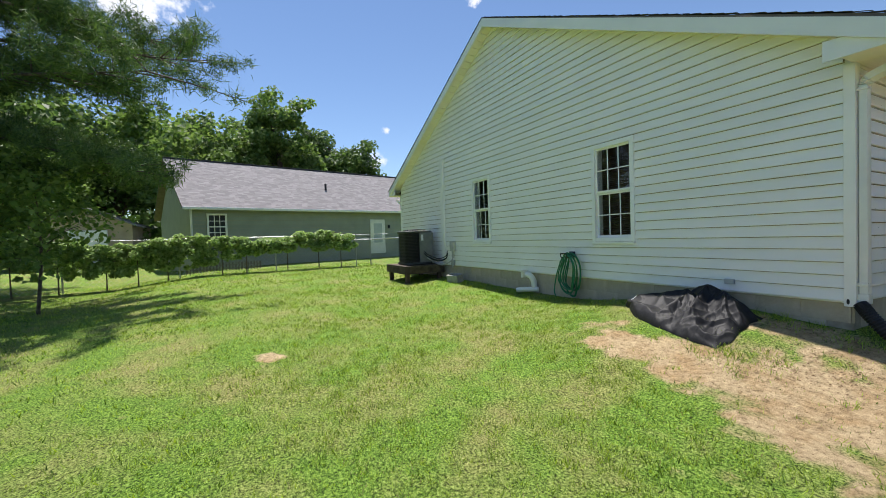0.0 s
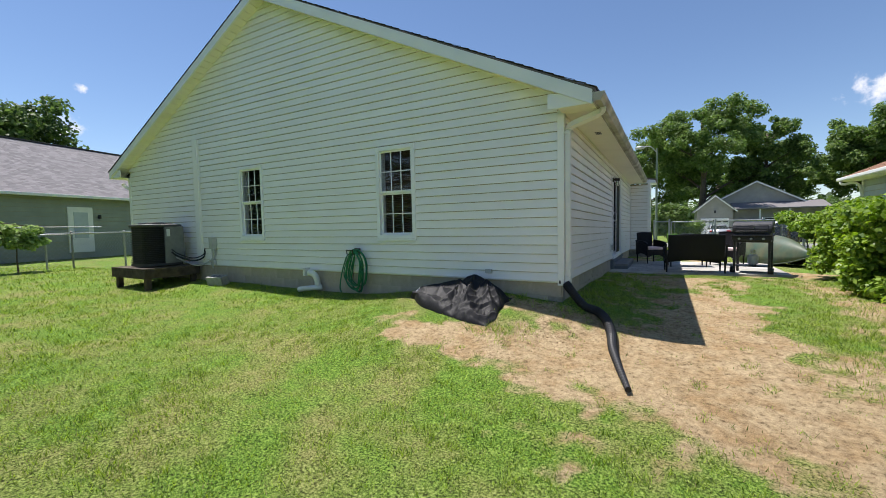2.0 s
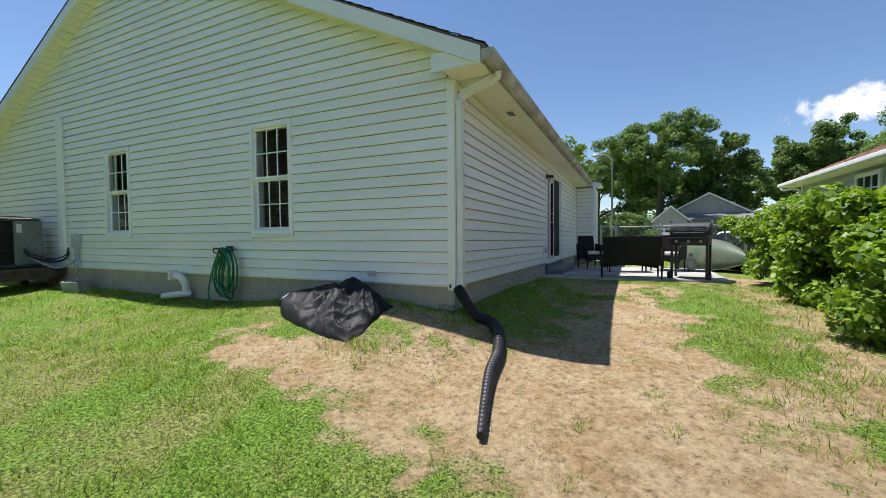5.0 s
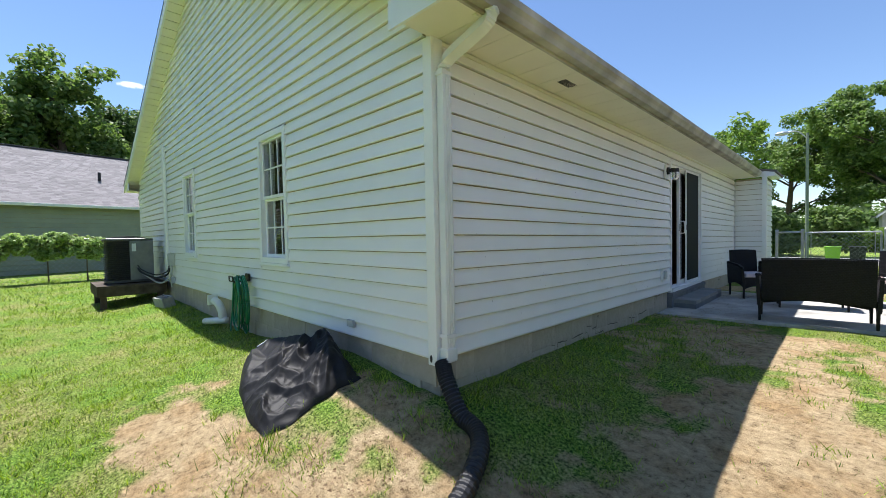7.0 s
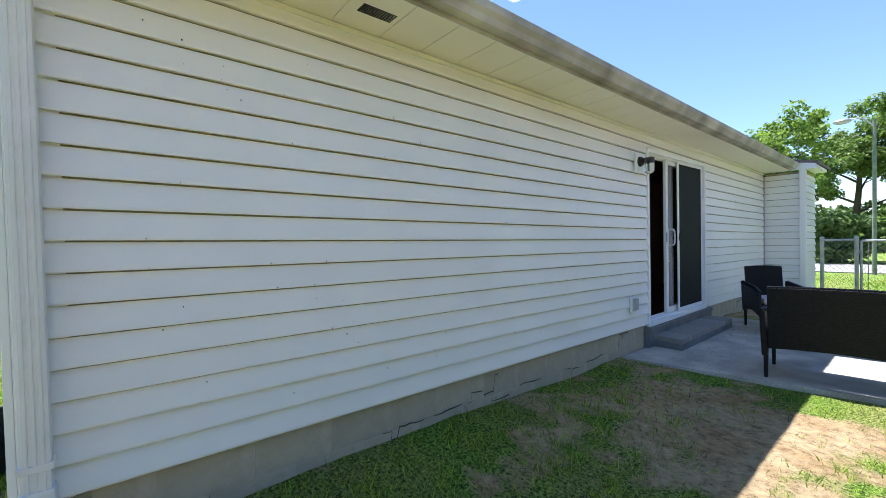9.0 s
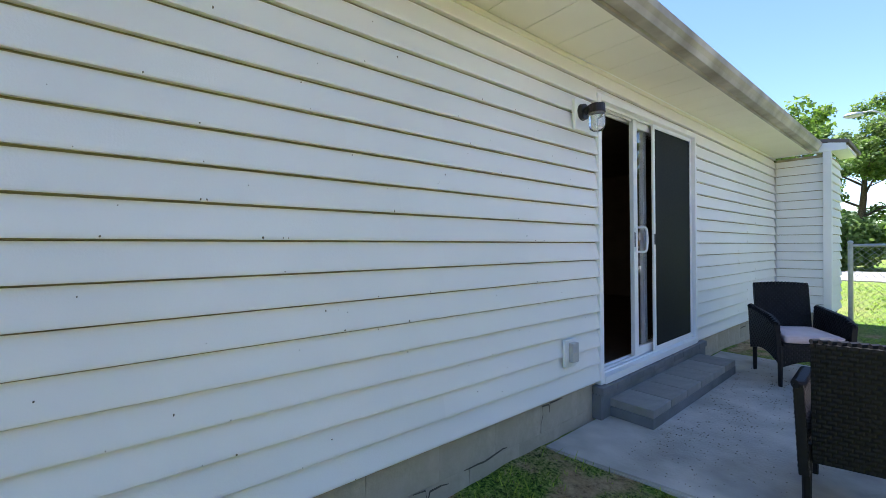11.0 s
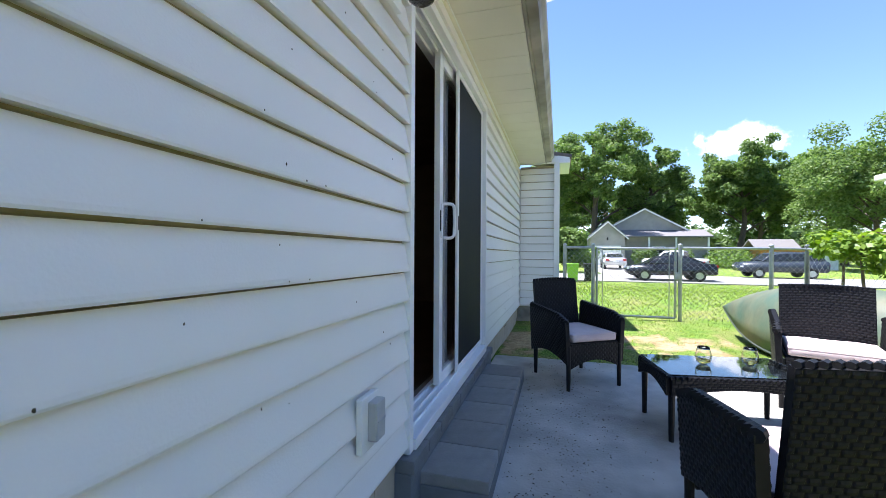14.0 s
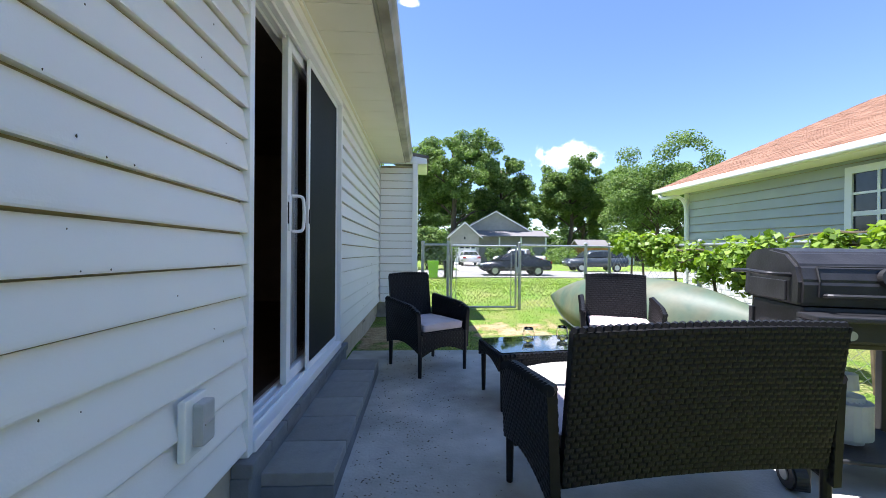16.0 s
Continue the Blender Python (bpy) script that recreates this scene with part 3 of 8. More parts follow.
    bm = bmesh.new()
    box(bm, (-HOUSE_W - OVER / 2, (y0 + HOUSE_BACK) / 2, EAVE_Z + 0.006), (OVER, HOUSE_BACK - y0 - 0.04, 0.014))
    box(bm, (-HOUSE_W - OVER - 0.006, (y0 + HOUSE_BACK) / 2, EAVE_Z + 0.075), (0.02, HOUSE_BACK - y0, 0.16))
    part("eave_soffit", bm, M_SOFFIT, roof)
    # small gable over the forward part
    bm = bmesh.new()
    slab_quad(bm, ((BUMP_X + 0.2, BUMP_Y - 0.06, EAVE_Z + 0.12), (BUMP_X + 0.2, HOUSE_BACK + 0.3, EAVE_Z + 0.12), (OVER, HOUSE_BACK + 0.3, ez + 0.03), (OVER, BUMP_Y - 0.06, ez + 0.03)), 0.05)
    part("roof_deck", bm, M_ROOFBASE, roof)
    bm = bmesh.new()
    box(bm, (BUMP_X / 2 + 0.07, BUMP_Y - 0.04, EAVE_Z + 0.05), (BUMP_X + 0.2, 0.03, 0.12), bevel=0.004)
    box(bm, (BUMP_X + 0.09, (BUMP_Y + HOUSE_BACK) / 2, EAVE_Z + 0.03), (0.18, HOUSE_BACK - BUMP_Y, 0.05), bevel=0.004)
    part("fascia", bm, M_FASCIA, roof)
    # gutter: a K-shaped trough along the eave
    bm = bmesh.new()
    prof = ((0.0, 0.10), (0.0, 0.0), (0.065, 0.0), (0.078, 0.035), (0.098, 0.06), (0.105, 0.10), (0.098, 0.10), (0.088, 0.062), (0.070, 0.038), (0.060, 0.006), (0.006, 0.006), (0.006, 0.10))
    ends = []
    for y in (y0 - 0.01, BUMP_Y - 0.08):
        ends.append([bm.verts.new((OVER + 0.018 + px, y, EAVE_Z + 0.012 + pz)) for px, pz in prof])
    for k in range(len(prof)):
        bm.faces.new((ends[0][k], ends[0][(k + 1) % len(prof)], ends[1][(k + 1) % len(prof)], ends[1][k]))
    for e in ends:
        cap = [bm.verts.new(v.co) for v in e[:6]]
        bm.faces.new(cap)
    gutter = thing("gutter", Matrix(), "weathered white metal gutter along the eave", "gutter")
    part("trough", bm, M_GUTTER, gutter)
    y = 0.3
    while y < BUMP_Y - 0.3:
        bm = bmesh.new()
        box(bm, (OVER + 0.07, y, EAVE_Z + 0.108), (0.10, 0.022, 0.006), bevel=0.002)
        part("hanger", bm, M_GUTTER, gutter)
        y += 0.75
    # the house sits slightly out of level along its length
    gutter.rotation_euler = (-0.0088, 0, 0)
    roof.rotation_euler = (-0.0088, 0, 0)
    return roof


def corner_board(x, y, sx, sy, z0, z1, name="corner_board"):
    bm = bmesh.new()
    w, t = 0.085, 0.026
    box(bm, (x - sx * (w / 2 - t), y + sy * t / 2, (z0 + z1) / 2), (w, t, z1 - z0), bevel=0.004)
    box(bm, (x + sx * t / 2, y - sy * (w / 2), (z0 + z1) / 2), (t, w, z1 - z0), bevel=0.004)
    return single(name, bm, M_TRIM, "cream vinyl corner trim board", "trim", "structure")


def foundation():
    wall = tagged(new("foundation"), "parged concrete block foundation with cracked joints", "foundation", kind="structure")
    bm = bmesh.new()
    box(bm, (-HOUSE_W / 2, 0.11, 0.03), (HOUSE_W - 0.02, 0.16, 0.87))
    box(bm, (-0.11, BUMP_Y / 2 + 0.1, 0.03), (0.16, BUMP_Y - 0.18, 0.87))
    box(bm, (BUMP_X / 2 - 0.06, BUMP_Y + 0.12, 0.03), (BUMP_X + 0.02, 0.16, 0.87))
    box(bm, (BUMP_X - 0.11, (BUMP_Y + HOUSE_BACK) / 2, 0.03), (0.16, HOUSE_BACK - BUMP_Y, 0.87))
    box(bm, (-HOUSE_W + 0.11, HOUSE_BACK / 2, 0.03), (0.16, HOUSE_BACK - 0.2, 0.87))
    part("footing_wall", bm, M_MORTAR, wall)
    meshes = []
    for k in range(4):
        b = bmesh.new()
        box(b, (0, 0, 0), (0.3985, 0.02, 0.1985), bevel=0.002)
        rng = random.Random(k)
        for v in b.verts:
            v.co += Vector((rng.uniform(-1, 1), rng.uniform(-0.6, 0.6), rng.uniform(-1, 1))) * 0.003
        meshes.append(finish(b, "concrete_block", M_FOUND))
    for row in range(4):
        z = 0.365 - 0.2 * row
        for k in range(28):
            x = -0.2 - 0.4 * k - (0.2 if row % 2 else 0)
            if x < -HOUSE_W + 0.2:
                continue
            ob = new("concrete_block", meshes[(k + row) % 4])
            ob.location, ob.parent = (x, 0.028, z), wall
        for k in range(25):
            y = 0.2 + 0.4 * k + (0.2 if row % 2 else 0)
            if y > BUMP_Y - 0.1:
                continue
            ob = new("concrete_block", meshes[(k * 3 + row) % 4])
            ob.location, ob.parent = (-0.028, y, z), wall
            ob.rotation_euler = (0, 0, radians(90))
    # stepped cracks in the parging
    rng = random.Random(23)
    for k in range(22):
        y, row = rng.uniform(0.9, 9.0) if k > 12 else 1.2 + 0.32 * k, rng.choice((0, 1))
        z = 0.265 - 0.2 * row
        path = [(y, z)]
        for q in range(rng.randint(5, 11)):
            up = rng.random() < 0.3
            y, z = y + (rng.uniform(-0.01, 0.02) if up else rng.uniform(0.03, 0.08)), z + (rng.choice((-1, 1)) * rng.uniform(0.03, 0.07) if up else rng.uniform(-0.012, 0.012))
            path.append((y, max(-0.12, min(0.43, z))))
        bm = bmesh.new()
        rows = []
        for q, (a, b) in enumerate(path):
            w = 0.0045 * math.sin(math.pi * (q + 0.4) / len(path)) + 0.0012
            rows.append([bm.verts.new((-0.0145, a - 0.4 * w, b + w)), bm.verts.new((-0.0145, a + 0.4 * w, b - w))])
        for a, b in zip(rows, rows[1:]):
            bm.faces.new((a[0], b[0], b[1], a[1]))
        part("crack", bm, M_CRACK, wall)
    return wall


gable_wall()
side_wall().rotation_euler = (FALL, 0, 0)
bump_wall().rotation_euler = (FALL, 0, 0)
foundation().rotation_euler = (FALL, 0, 0)
house_roof()
corner_board(0, 0, 1, -1, SIDE_BASE - 0.045, EAVE_Z)
corner_board(-HOUSE_W, 0, -1, -1, SIDE_BASE - 0.05, EAVE_Z)
corner_board(BUMP_X, BUMP_Y, 1, -1, SIDE_BASE - 0.19, EAVE_Z - 0.088)
# no hole is cut: a black disc paints the shade inside the post's end
bm = bmesh.new()
bmesh.ops.create_cone(bm, cap_ends=True, segments=20, radius1=0.022, radius2=0.022, depth=0.004, matrix=Matrix.Diagonal((0.5, 1, 1.15, 1)) @ Matrix.Rotation(radians(90), 4, "X"))
single("post_hole_shade", bm, M_BLACK_PLASTIC, "black disc for the shade in the open foot of the corner trim", "trim", "structure", m=pose(-0.028, -0.0265, SIDE_BASE + 0.0))


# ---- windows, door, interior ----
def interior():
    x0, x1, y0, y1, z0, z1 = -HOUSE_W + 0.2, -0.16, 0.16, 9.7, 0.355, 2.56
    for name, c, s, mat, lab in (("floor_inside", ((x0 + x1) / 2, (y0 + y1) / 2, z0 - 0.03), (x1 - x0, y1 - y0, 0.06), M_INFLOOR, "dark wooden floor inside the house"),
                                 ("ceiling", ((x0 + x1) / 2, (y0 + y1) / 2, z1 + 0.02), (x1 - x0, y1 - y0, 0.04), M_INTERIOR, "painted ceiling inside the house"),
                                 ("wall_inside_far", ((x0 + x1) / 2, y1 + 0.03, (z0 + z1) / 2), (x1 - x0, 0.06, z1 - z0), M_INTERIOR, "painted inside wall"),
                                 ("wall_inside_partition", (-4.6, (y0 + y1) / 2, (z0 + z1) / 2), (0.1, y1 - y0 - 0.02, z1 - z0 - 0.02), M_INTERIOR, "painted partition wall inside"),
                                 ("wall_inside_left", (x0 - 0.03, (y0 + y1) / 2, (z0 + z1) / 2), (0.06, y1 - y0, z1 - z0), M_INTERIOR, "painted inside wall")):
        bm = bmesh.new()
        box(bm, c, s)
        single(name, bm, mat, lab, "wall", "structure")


interior()
M_BULB = glow("warm_bulb", (1.0, 0.62, 0.28), 14.0)
M_BRONZE = surf("dark_bronze", (0.03, 0.025, 0.022), (0.06, 0.05, 0.045), 12, 0.4, 0.05, 80, metal=0.6)
M_BLIND = surf("blind_slat", (0.16, 0.155, 0.145), (0.21, 0.205, 0.195), 5, 0.6)


def chandelier(x, y, z):
    lamp = thing("chandelier", pose(x, y, z), "small lit dining chandelier hanging inside", "chandelier")
    bm = bmesh.new()
    rod(bm, (0, 0, 0.0), (0, 0, 2.555 - z), 0.012)
    bmesh.ops.create_uvsphere(bm, u_segments=12, v_segments=8, radius=0.045)
    part("stem", bm, M_BRONZE, lamp)
    for k in range(4):
        a = k * math.pi / 2 + 0.5
        c, s = math.cos(a), math.sin(a)
        bm = bmesh.new()
        tube(bm, smooth_path(((0, 0, 0), (0.1 * c, 0.1 * s, -0.05), (0.2 * c, 0.2 * s, 0.02)), 5), 0.009, 6)
        part("arm", bm, M_BRONZE, lamp)
        bm = bmesh.new()
        bmesh.ops.create_uvsphere(bm, u_segments=10, v_segments=8, radius=0.03, matrix=Matrix.Translation((0.2 * c, 0.2 * s, 0.06)) @ Matrix.Diagonal((1, 1, 1.5, 1)))
        part("bulb", bm, M_BULB, lamp, "glowing warm bulb", True)


chandelier(-2.62, 3.3, 2.18)


def window(index, span, blinds):
    x0, x1 = span
    z0, z1 = WZ
    w = thing("window_%d" % index, pose((x0 + x1) / 2, 0, z0), "white vinyl double-hung window with grilles", "window", kind="structure")
    hw, h = (x1 - x0) / 2, z1 - z0

    def bar(name, xa, xb, za, zb, y0, y1, bevel=0.004, mat=M_ALU, parent=w):
        bm = bmesh.new()
        box(bm, ((xa + xb) / 2, (y0 + y1) / 2, (za + zb) / 2), (xb - xa, y1 - y0, zb - za), bevel=bevel)
        return part(name, bm, mat, parent)
    f = 0.062
    bar("window_frame", -hw, -hw + f, 0.03, h, -0.034, 0.09)
    bar("window_frame", hw - f, hw, 0.03, h, -0.034, 0.09)
    bar("window_frame", -hw + f + 0.001, hw - f - 0.001, h - f, h, -0.034, 0.09)
    bar("window_frame", -hw + f + 0.001, hw - f - 0.001, 0.03, 0.03 + f, -0.034, 0.09)
    bar("window_sill", -hw - 0.006, hw + 0.006, 0.0, 0.028, -0.046, 0.02)
    mid = 0.03 + f + (h - 2 * f - 0.03) * 0.5
    for name, za, zb, y in (("upper_sash", mid, h - f, 0.012), ("lower_sash", 0.03 + f, mid, 0.038)):
        xa, xb = -hw + f, hw - f
        s = 0.028
        sash = bar(name, xa, xb, za, za + s + 0.008, y - 0.014, y + 0.014, 0.003)
        for a, b, c, d in ((xa, xb, zb - s, zb), (xa, xa + s, za + s + 0.009, zb - s - 0.001), (xb - s, xb, za + s + 0.009, zb - s - 0.001)):
            bar("sash_rail", a, b, c, d, y - 0.014, y + 0.014, 0.003, parent=sash)
        gx0, gx1, gz0, gz1 = xa + s, xb - s, za + s + 0.008, zb - s
        for k in (1, 2):
            xx = gx0 + (gx1 - gx0) * k / 3
            bar("muntin", xx - 0.008, xx + 0.008, gz0, gz1, y - 0.006, y + 0.004, 0.002, parent=sash)
        zz = (gz0 + gz1) / 2
        bar("muntin", gx0, gx1, zz - 0.008, zz + 0.008, y - 0.0075, y + 0.0025, 0.002, parent=sash)
        bm = bmesh.new()
        box(bm, ((gx0 + gx1) / 2, y + 0.0075, zz), (gx1 - gx0, 0.004, gz1 - gz0))
        pane = part("pane", bm, M_GLASS, sash)
        pane.visible_shadow = False
    if blinds:
        bl = thing("window_blind", pose((x0 + x1) / 2, 0.13, z0), "half-drawn horizontal slat blind behind the window", "blind")
        for k in range(44):
            zz = 0.10 + k * 0.0285
            if zz > blinds:
                break
            bm = bmesh.new()
            box(bm, (0, 0, zz), (2 * hw - 2 * f - 0.02, 0.026, 0.0016), Matrix.Translation((0, 0, zz)) @ Matrix.Rotation(radians(24), 4, "X") @ Matrix.Translation((0, 0, -zz)))
            part("slat", bm, M_BLIND, bl)
        bm = bmesh.new()
        for xx in (-hw * 0.5, hw * 0.5):
            rod(bm, (xx, 0, 0.08), (xx, 0, h - 0.02), 0.0016, seg=5)
        box(bm, (0, 0, h - 0.03), (2 * hw - 2 * f, 0.03, 0.03))
        part("cord", bm, M_BLIND, bl)


window(1, W1, 1.40)
window(2, W2, 1.40)

def patio_door():
    y0, y1 = DOOR_Y
    z0, z1 = DOOR_Z
    d = thing("door_1", pose(0, y0, z0), "white sliding glass patio door standing partly open", "door", kind="structure")
    W, H = y1 - y0, z1 - z0

    def bar(name, ya, yb, za, zb, xa, xb, mat=M_ALU, parent=d, bevel=0.004, label=""):
        bm = bmesh.new()
        box(bm, ((xa + xb) / 2, (ya + yb) / 2, (za + zb) / 2), (xb - xa, yb - ya, zb - za), bevel=bevel)
        return part(name, bm, mat, parent, label)
    t = 0.045
    bar("door_frame", 0, t, 0, H, -0.13, 0.034)
    bar("door_frame", W - t, W, 0, H, -0.13, 0.034)
    bar("door_frame", t + 0.001, W - t - 0.001, H - t, H, -0.13, 0.034)
    bar("threshold", t + 0.001, W - t - 0.001, 0, 0.05, -0.13, 0.045, label="worn white aluminium sill track")
    for x in (-0.10, -0.055, -0.012):
        bar("track", t, W - t, 0.05, 0.064, x - 0.004, x + 0.004, bevel=0.001)
        bar("track", t, W - t, H - t - 0.02, H - t, x - 0.004, x + 0.004, bevel=0.001)

    def panel(name, ya, yb, x, stile, fill, thick=0.018, label=""):
        p = bar(name, ya, ya + stile, 0.066, H - t - 0.004, x - thick, x + thick, label=label)
        bar("stile", yb - stile, yb, 0.066, H - t - 0.004, x - thick, x + thick, parent=p)
        bar("rail", ya + stile + 0.001, yb - stile - 0.001, 0.066, 0.066 + stile, x - thick, x + thick, parent=p)
        bar("rail", ya + stile + 0.001, yb - stile - 0.001, H - t - 0.004 - stile, H - t - 0.004, x - thick, x + thick, parent=p)
        bm = bmesh.new()
        box(bm, (x, (ya + yb) / 2, H / 2), (0.005, yb - ya - 2 * stile, H - 2 * stile - 0.1))
        g = part("pane", bm, fill, p)
        g.visible_shadow = False
        return p
    slide = panel("sliding_panel", 0.66, 1.55, -0.055, 0.065, M_GLASS, label="white sliding door panel with handle")
    panel("fixed_panel", 0.92, W - t, -0.10, 0.06, M_GLASS)
    scr = panel("screen_panel", 0.93, W - t - 0.004, -0.006, 0.036, M_SCREEN, 0.009, label="dark insect screen in a white frame")
    # pull handle
    bm = bmesh.new()
    tube(bm, smooth_path(((-0.035, 0.715, 0.92), (0.02, 0.735, 0.925), (0.028, 0.745, 0.98), (0.028, 0.745, 1.06), (0.02, 0.735, 1.115), (-0.035, 0.715, 1.12)), 6), 0.0095, 8)
    box(bm, (-0.034, 0.69, 1.02), (0.012, 0.035, 0.20), bevel=0.004)
    part("handle", bm, M_ALU, slide, "white pull handle", True)
    bm = bmesh.new()
    box(bm, (-0.0355, 0.672, 1.02), (0.008, 0.014, 0.12), bevel=0.002)
    part("latch", bm, M_BLACK_PLASTIC, slide, "black latch plate")
    bm = bmesh.new()
    box(bm, (0.004, 0.947, 1.02), (0.012, 0.016, 0.09), bevel=0.003)
    part("screen_pull", bm, M_BLACK_PLASTIC, scr, "black screen pull")


patio_door()

M_TEAL = surf("teal_cloth", (0.02, 0.09, 0.13), (0.03, 0.13, 0.18), 8, 0.9, 0.2, 200)
bm = bmesh.new()
rows = []
for j in range(15):
    v = j / 14
    zz = 0.46 + 1.75 * v
    wdt = 0.15 * (1 - v) ** 1.6 + 0.02
    rows.append([bm.verts.new((-0.15 + 0.018 * math.sin(i * 1.3 + j * 0.2), 5.085 + wdt * i / 16, zz)) for i in range(17)])
for a, b in zip(rows, rows[1:]):
    for i in range(16):
        bm.faces.new((a[i], a[i + 1], b[i + 1], b[i]))
single("door_curtain", bm, M_TEAL, "teal curtain gathered inside the open door", "curtain", smooth=True)


# ---- patio slab and steps ----
def slab():
    bm = bmesh.new()
    pts = ((0.0, 4.40), (3.35, 5.0), (3.35, 7.6), (0.0, 7.6))
    top = [bm.verts.new((x, y, SLAB)) for x, y in pts]
    low = [bm.verts.new((x, y, -0.12)) for x, y in pts]
    bm.faces.new(top)
    bm.faces.new(list(reversed(low)))
    for k in range(4):
        bm.faces.new((top[k], low[k], low[(k + 1) % 4], top[(k + 1) % 4]))
    edges = [e for e in bm.edges if all(v.co.z > 0 for v in e.verts)]
    bmesh.ops.bevel(bm, geom=edges, offset=0.012, segments=2, affect="EDGES")
    single("patio_slab", bm, M_CONCRETE, "worn grey concrete patio slab", "patio", "structure")


slab()


def steps():
    st = thing("patio_step", pose(0, 5.0, SLAB), "two grey-painted paver steps below the patio door", "step")
    bm = bmesh.new()
    box(bm, (0.176, 0.965, 0.034), (0.350, 1.715, 0.07), bevel=0.006)
    part("step_base", bm, M_STEP, st)
    bm = bmesh.new()
    box(bm, (0.018, 0.99, 0.085), (0.07, 2.0, 0.17))
    part("ledge_core", bm, M_STEP, st)
    b = bmesh.new()
    wl = 1.71 / 6
    box(b, (0, 0, 0), (0.345, wl - 0.005, 0.055), bevel=0.006)
    mesh = finish(b, "paver", M_PAVER)
    for k in range(6):
        ob = new("paver", mesh)
        ob.location, ob.parent = (0.178, 0.11 + wl * (k + 0.5), 0.0975), st
    b = bmesh.new()
    box(b, (0, 0, 0), (0.085, 0.195, 0.056), bevel=0.006)
    mesh = finish(b, "brick", M_STEP)
    for k in range(10):
        ob = new("brick", mesh)
        ob.location, ob.parent = (0.026, 0.09 + 0.2 * k, 0.199), st


steps()


# ---- fixtures on the walls ----
def wall_lamp(y, z):
    lamp = thing("wall_lamp", pose(0.030, y, z), "dark metal wall lamp with a ribbed glass jar", "wall lamp")
    bm = bmesh.new()
    box(bm, (0.008, 0, 0), (0.024, 0.16, 0.20), bevel=0.006)
    part("mount_block", bm, M_TRIM, lamp, "cream vinyl mounting block")
    bm = bmesh.new()
    rod(bm, (0.02, 0, 0.02), (0.045, 0, 0.02), 0.055, 0.05, 20)
    tube(bm, smooth_path(((0.045, 0, 0.02), (0.085, 0, 0.03), (0.12, 0, 0.02)), 5), 0.026, 10)
    rod(bm, (0.125, 0, 0.045), (0.125, 0, -0.01), 0.047, 0.052, 18)
    part("bracket", bm, M_BRONZE, lamp, smooth=False)
    bm = bmesh.new()
    prof = ((0.046, -0.012), (0.05, -0.03), (0.046, -0.04), (0.051, -0.05), (0.046, -0.06), (0.051, -0.072), (0.046, -0.084), (0.050, -0.096), (0.044, -0.112), (0.025, -0.124), (0.001, -0.127))
    rings = [[bm.verts.new((0.125 + r * math.cos(2 * math.pi * k / 20), r * math.sin(2 * math.pi * k / 20), zz)) for k in range(20)] for r, zz in prof]
    for a, b in zip(rings, rings[1:]):
        for k in range(20):
            bm.faces.new((a[k], a[(k + 1) % 20], b[(k + 1) % 20], b[k]))
    part("glass_jar", bm, M_JAR, lamp, "clear ribbed glass", True)


M_JAR = glass("jar_glass", (0.96, 0.98, 0.98), 0.05)
wall_lamp(4.80, 2.20)


def outlet(m, label="grey weatherproof outlet cover on a white plate"):
    o = thing("outlet", m, label, "outlet")
    bm = bmesh.new()
    box(bm, (0.010, 0, 0), (0.022, 0.118, 0.175), bevel=0.005)
    part("plate", bm, M_TRIM, o)
    bm = bmesh.new()
    box(bm, (0.035, 0.012, 0.005), (0.036, 0.068, 0.125), bevel=0.008)
    part("cover", bm, M_GREYPLAST, o, "grey plastic cover")
    bm = bmesh.new()
    box(bm, (0.054, 0.012, 0.005), (0.004, 0.05, 0.006), bevel=0.001)
    part("hinge", bm, M_GREYPLAST, o)


M_GREYPLAST = surf("grey_plastic", (0.42, 0.43, 0.43), (0.50, 0.51, 0.51), 12, 0.45, 0.04, 80)
outlet(pose(0.026, 4.64, 0.665))

bm = bmesh.new()
box(bm, (0, 0, 0), (0.10, 0.03, 0.06), bevel=0.006)
single("wall_vent_plate", bm, M_GREYPLAST, "small grey plate low on the siding", "plate", m=pose(-1.03, -0.03, 0.575))

v = thing("soffit_vent", pose(0.23, 1.42, EAVE_Z), "small grey louvred vent in the soffit", "vent")
bm = bmesh.new()
box(bm, (0, 0, -0.004), (0.11, 0.24, 0.012), bevel=0.003)
part("frame", bm, M_GREYPLAST, v)
for k in range(7):
    bm = bmesh.new()
    box(bm, (-0.036 + 0.012 * k, 0, -0.013), (0.005, 0.2, 0.006))
    part("slat", bm, M_BLACK_PLASTIC, v)


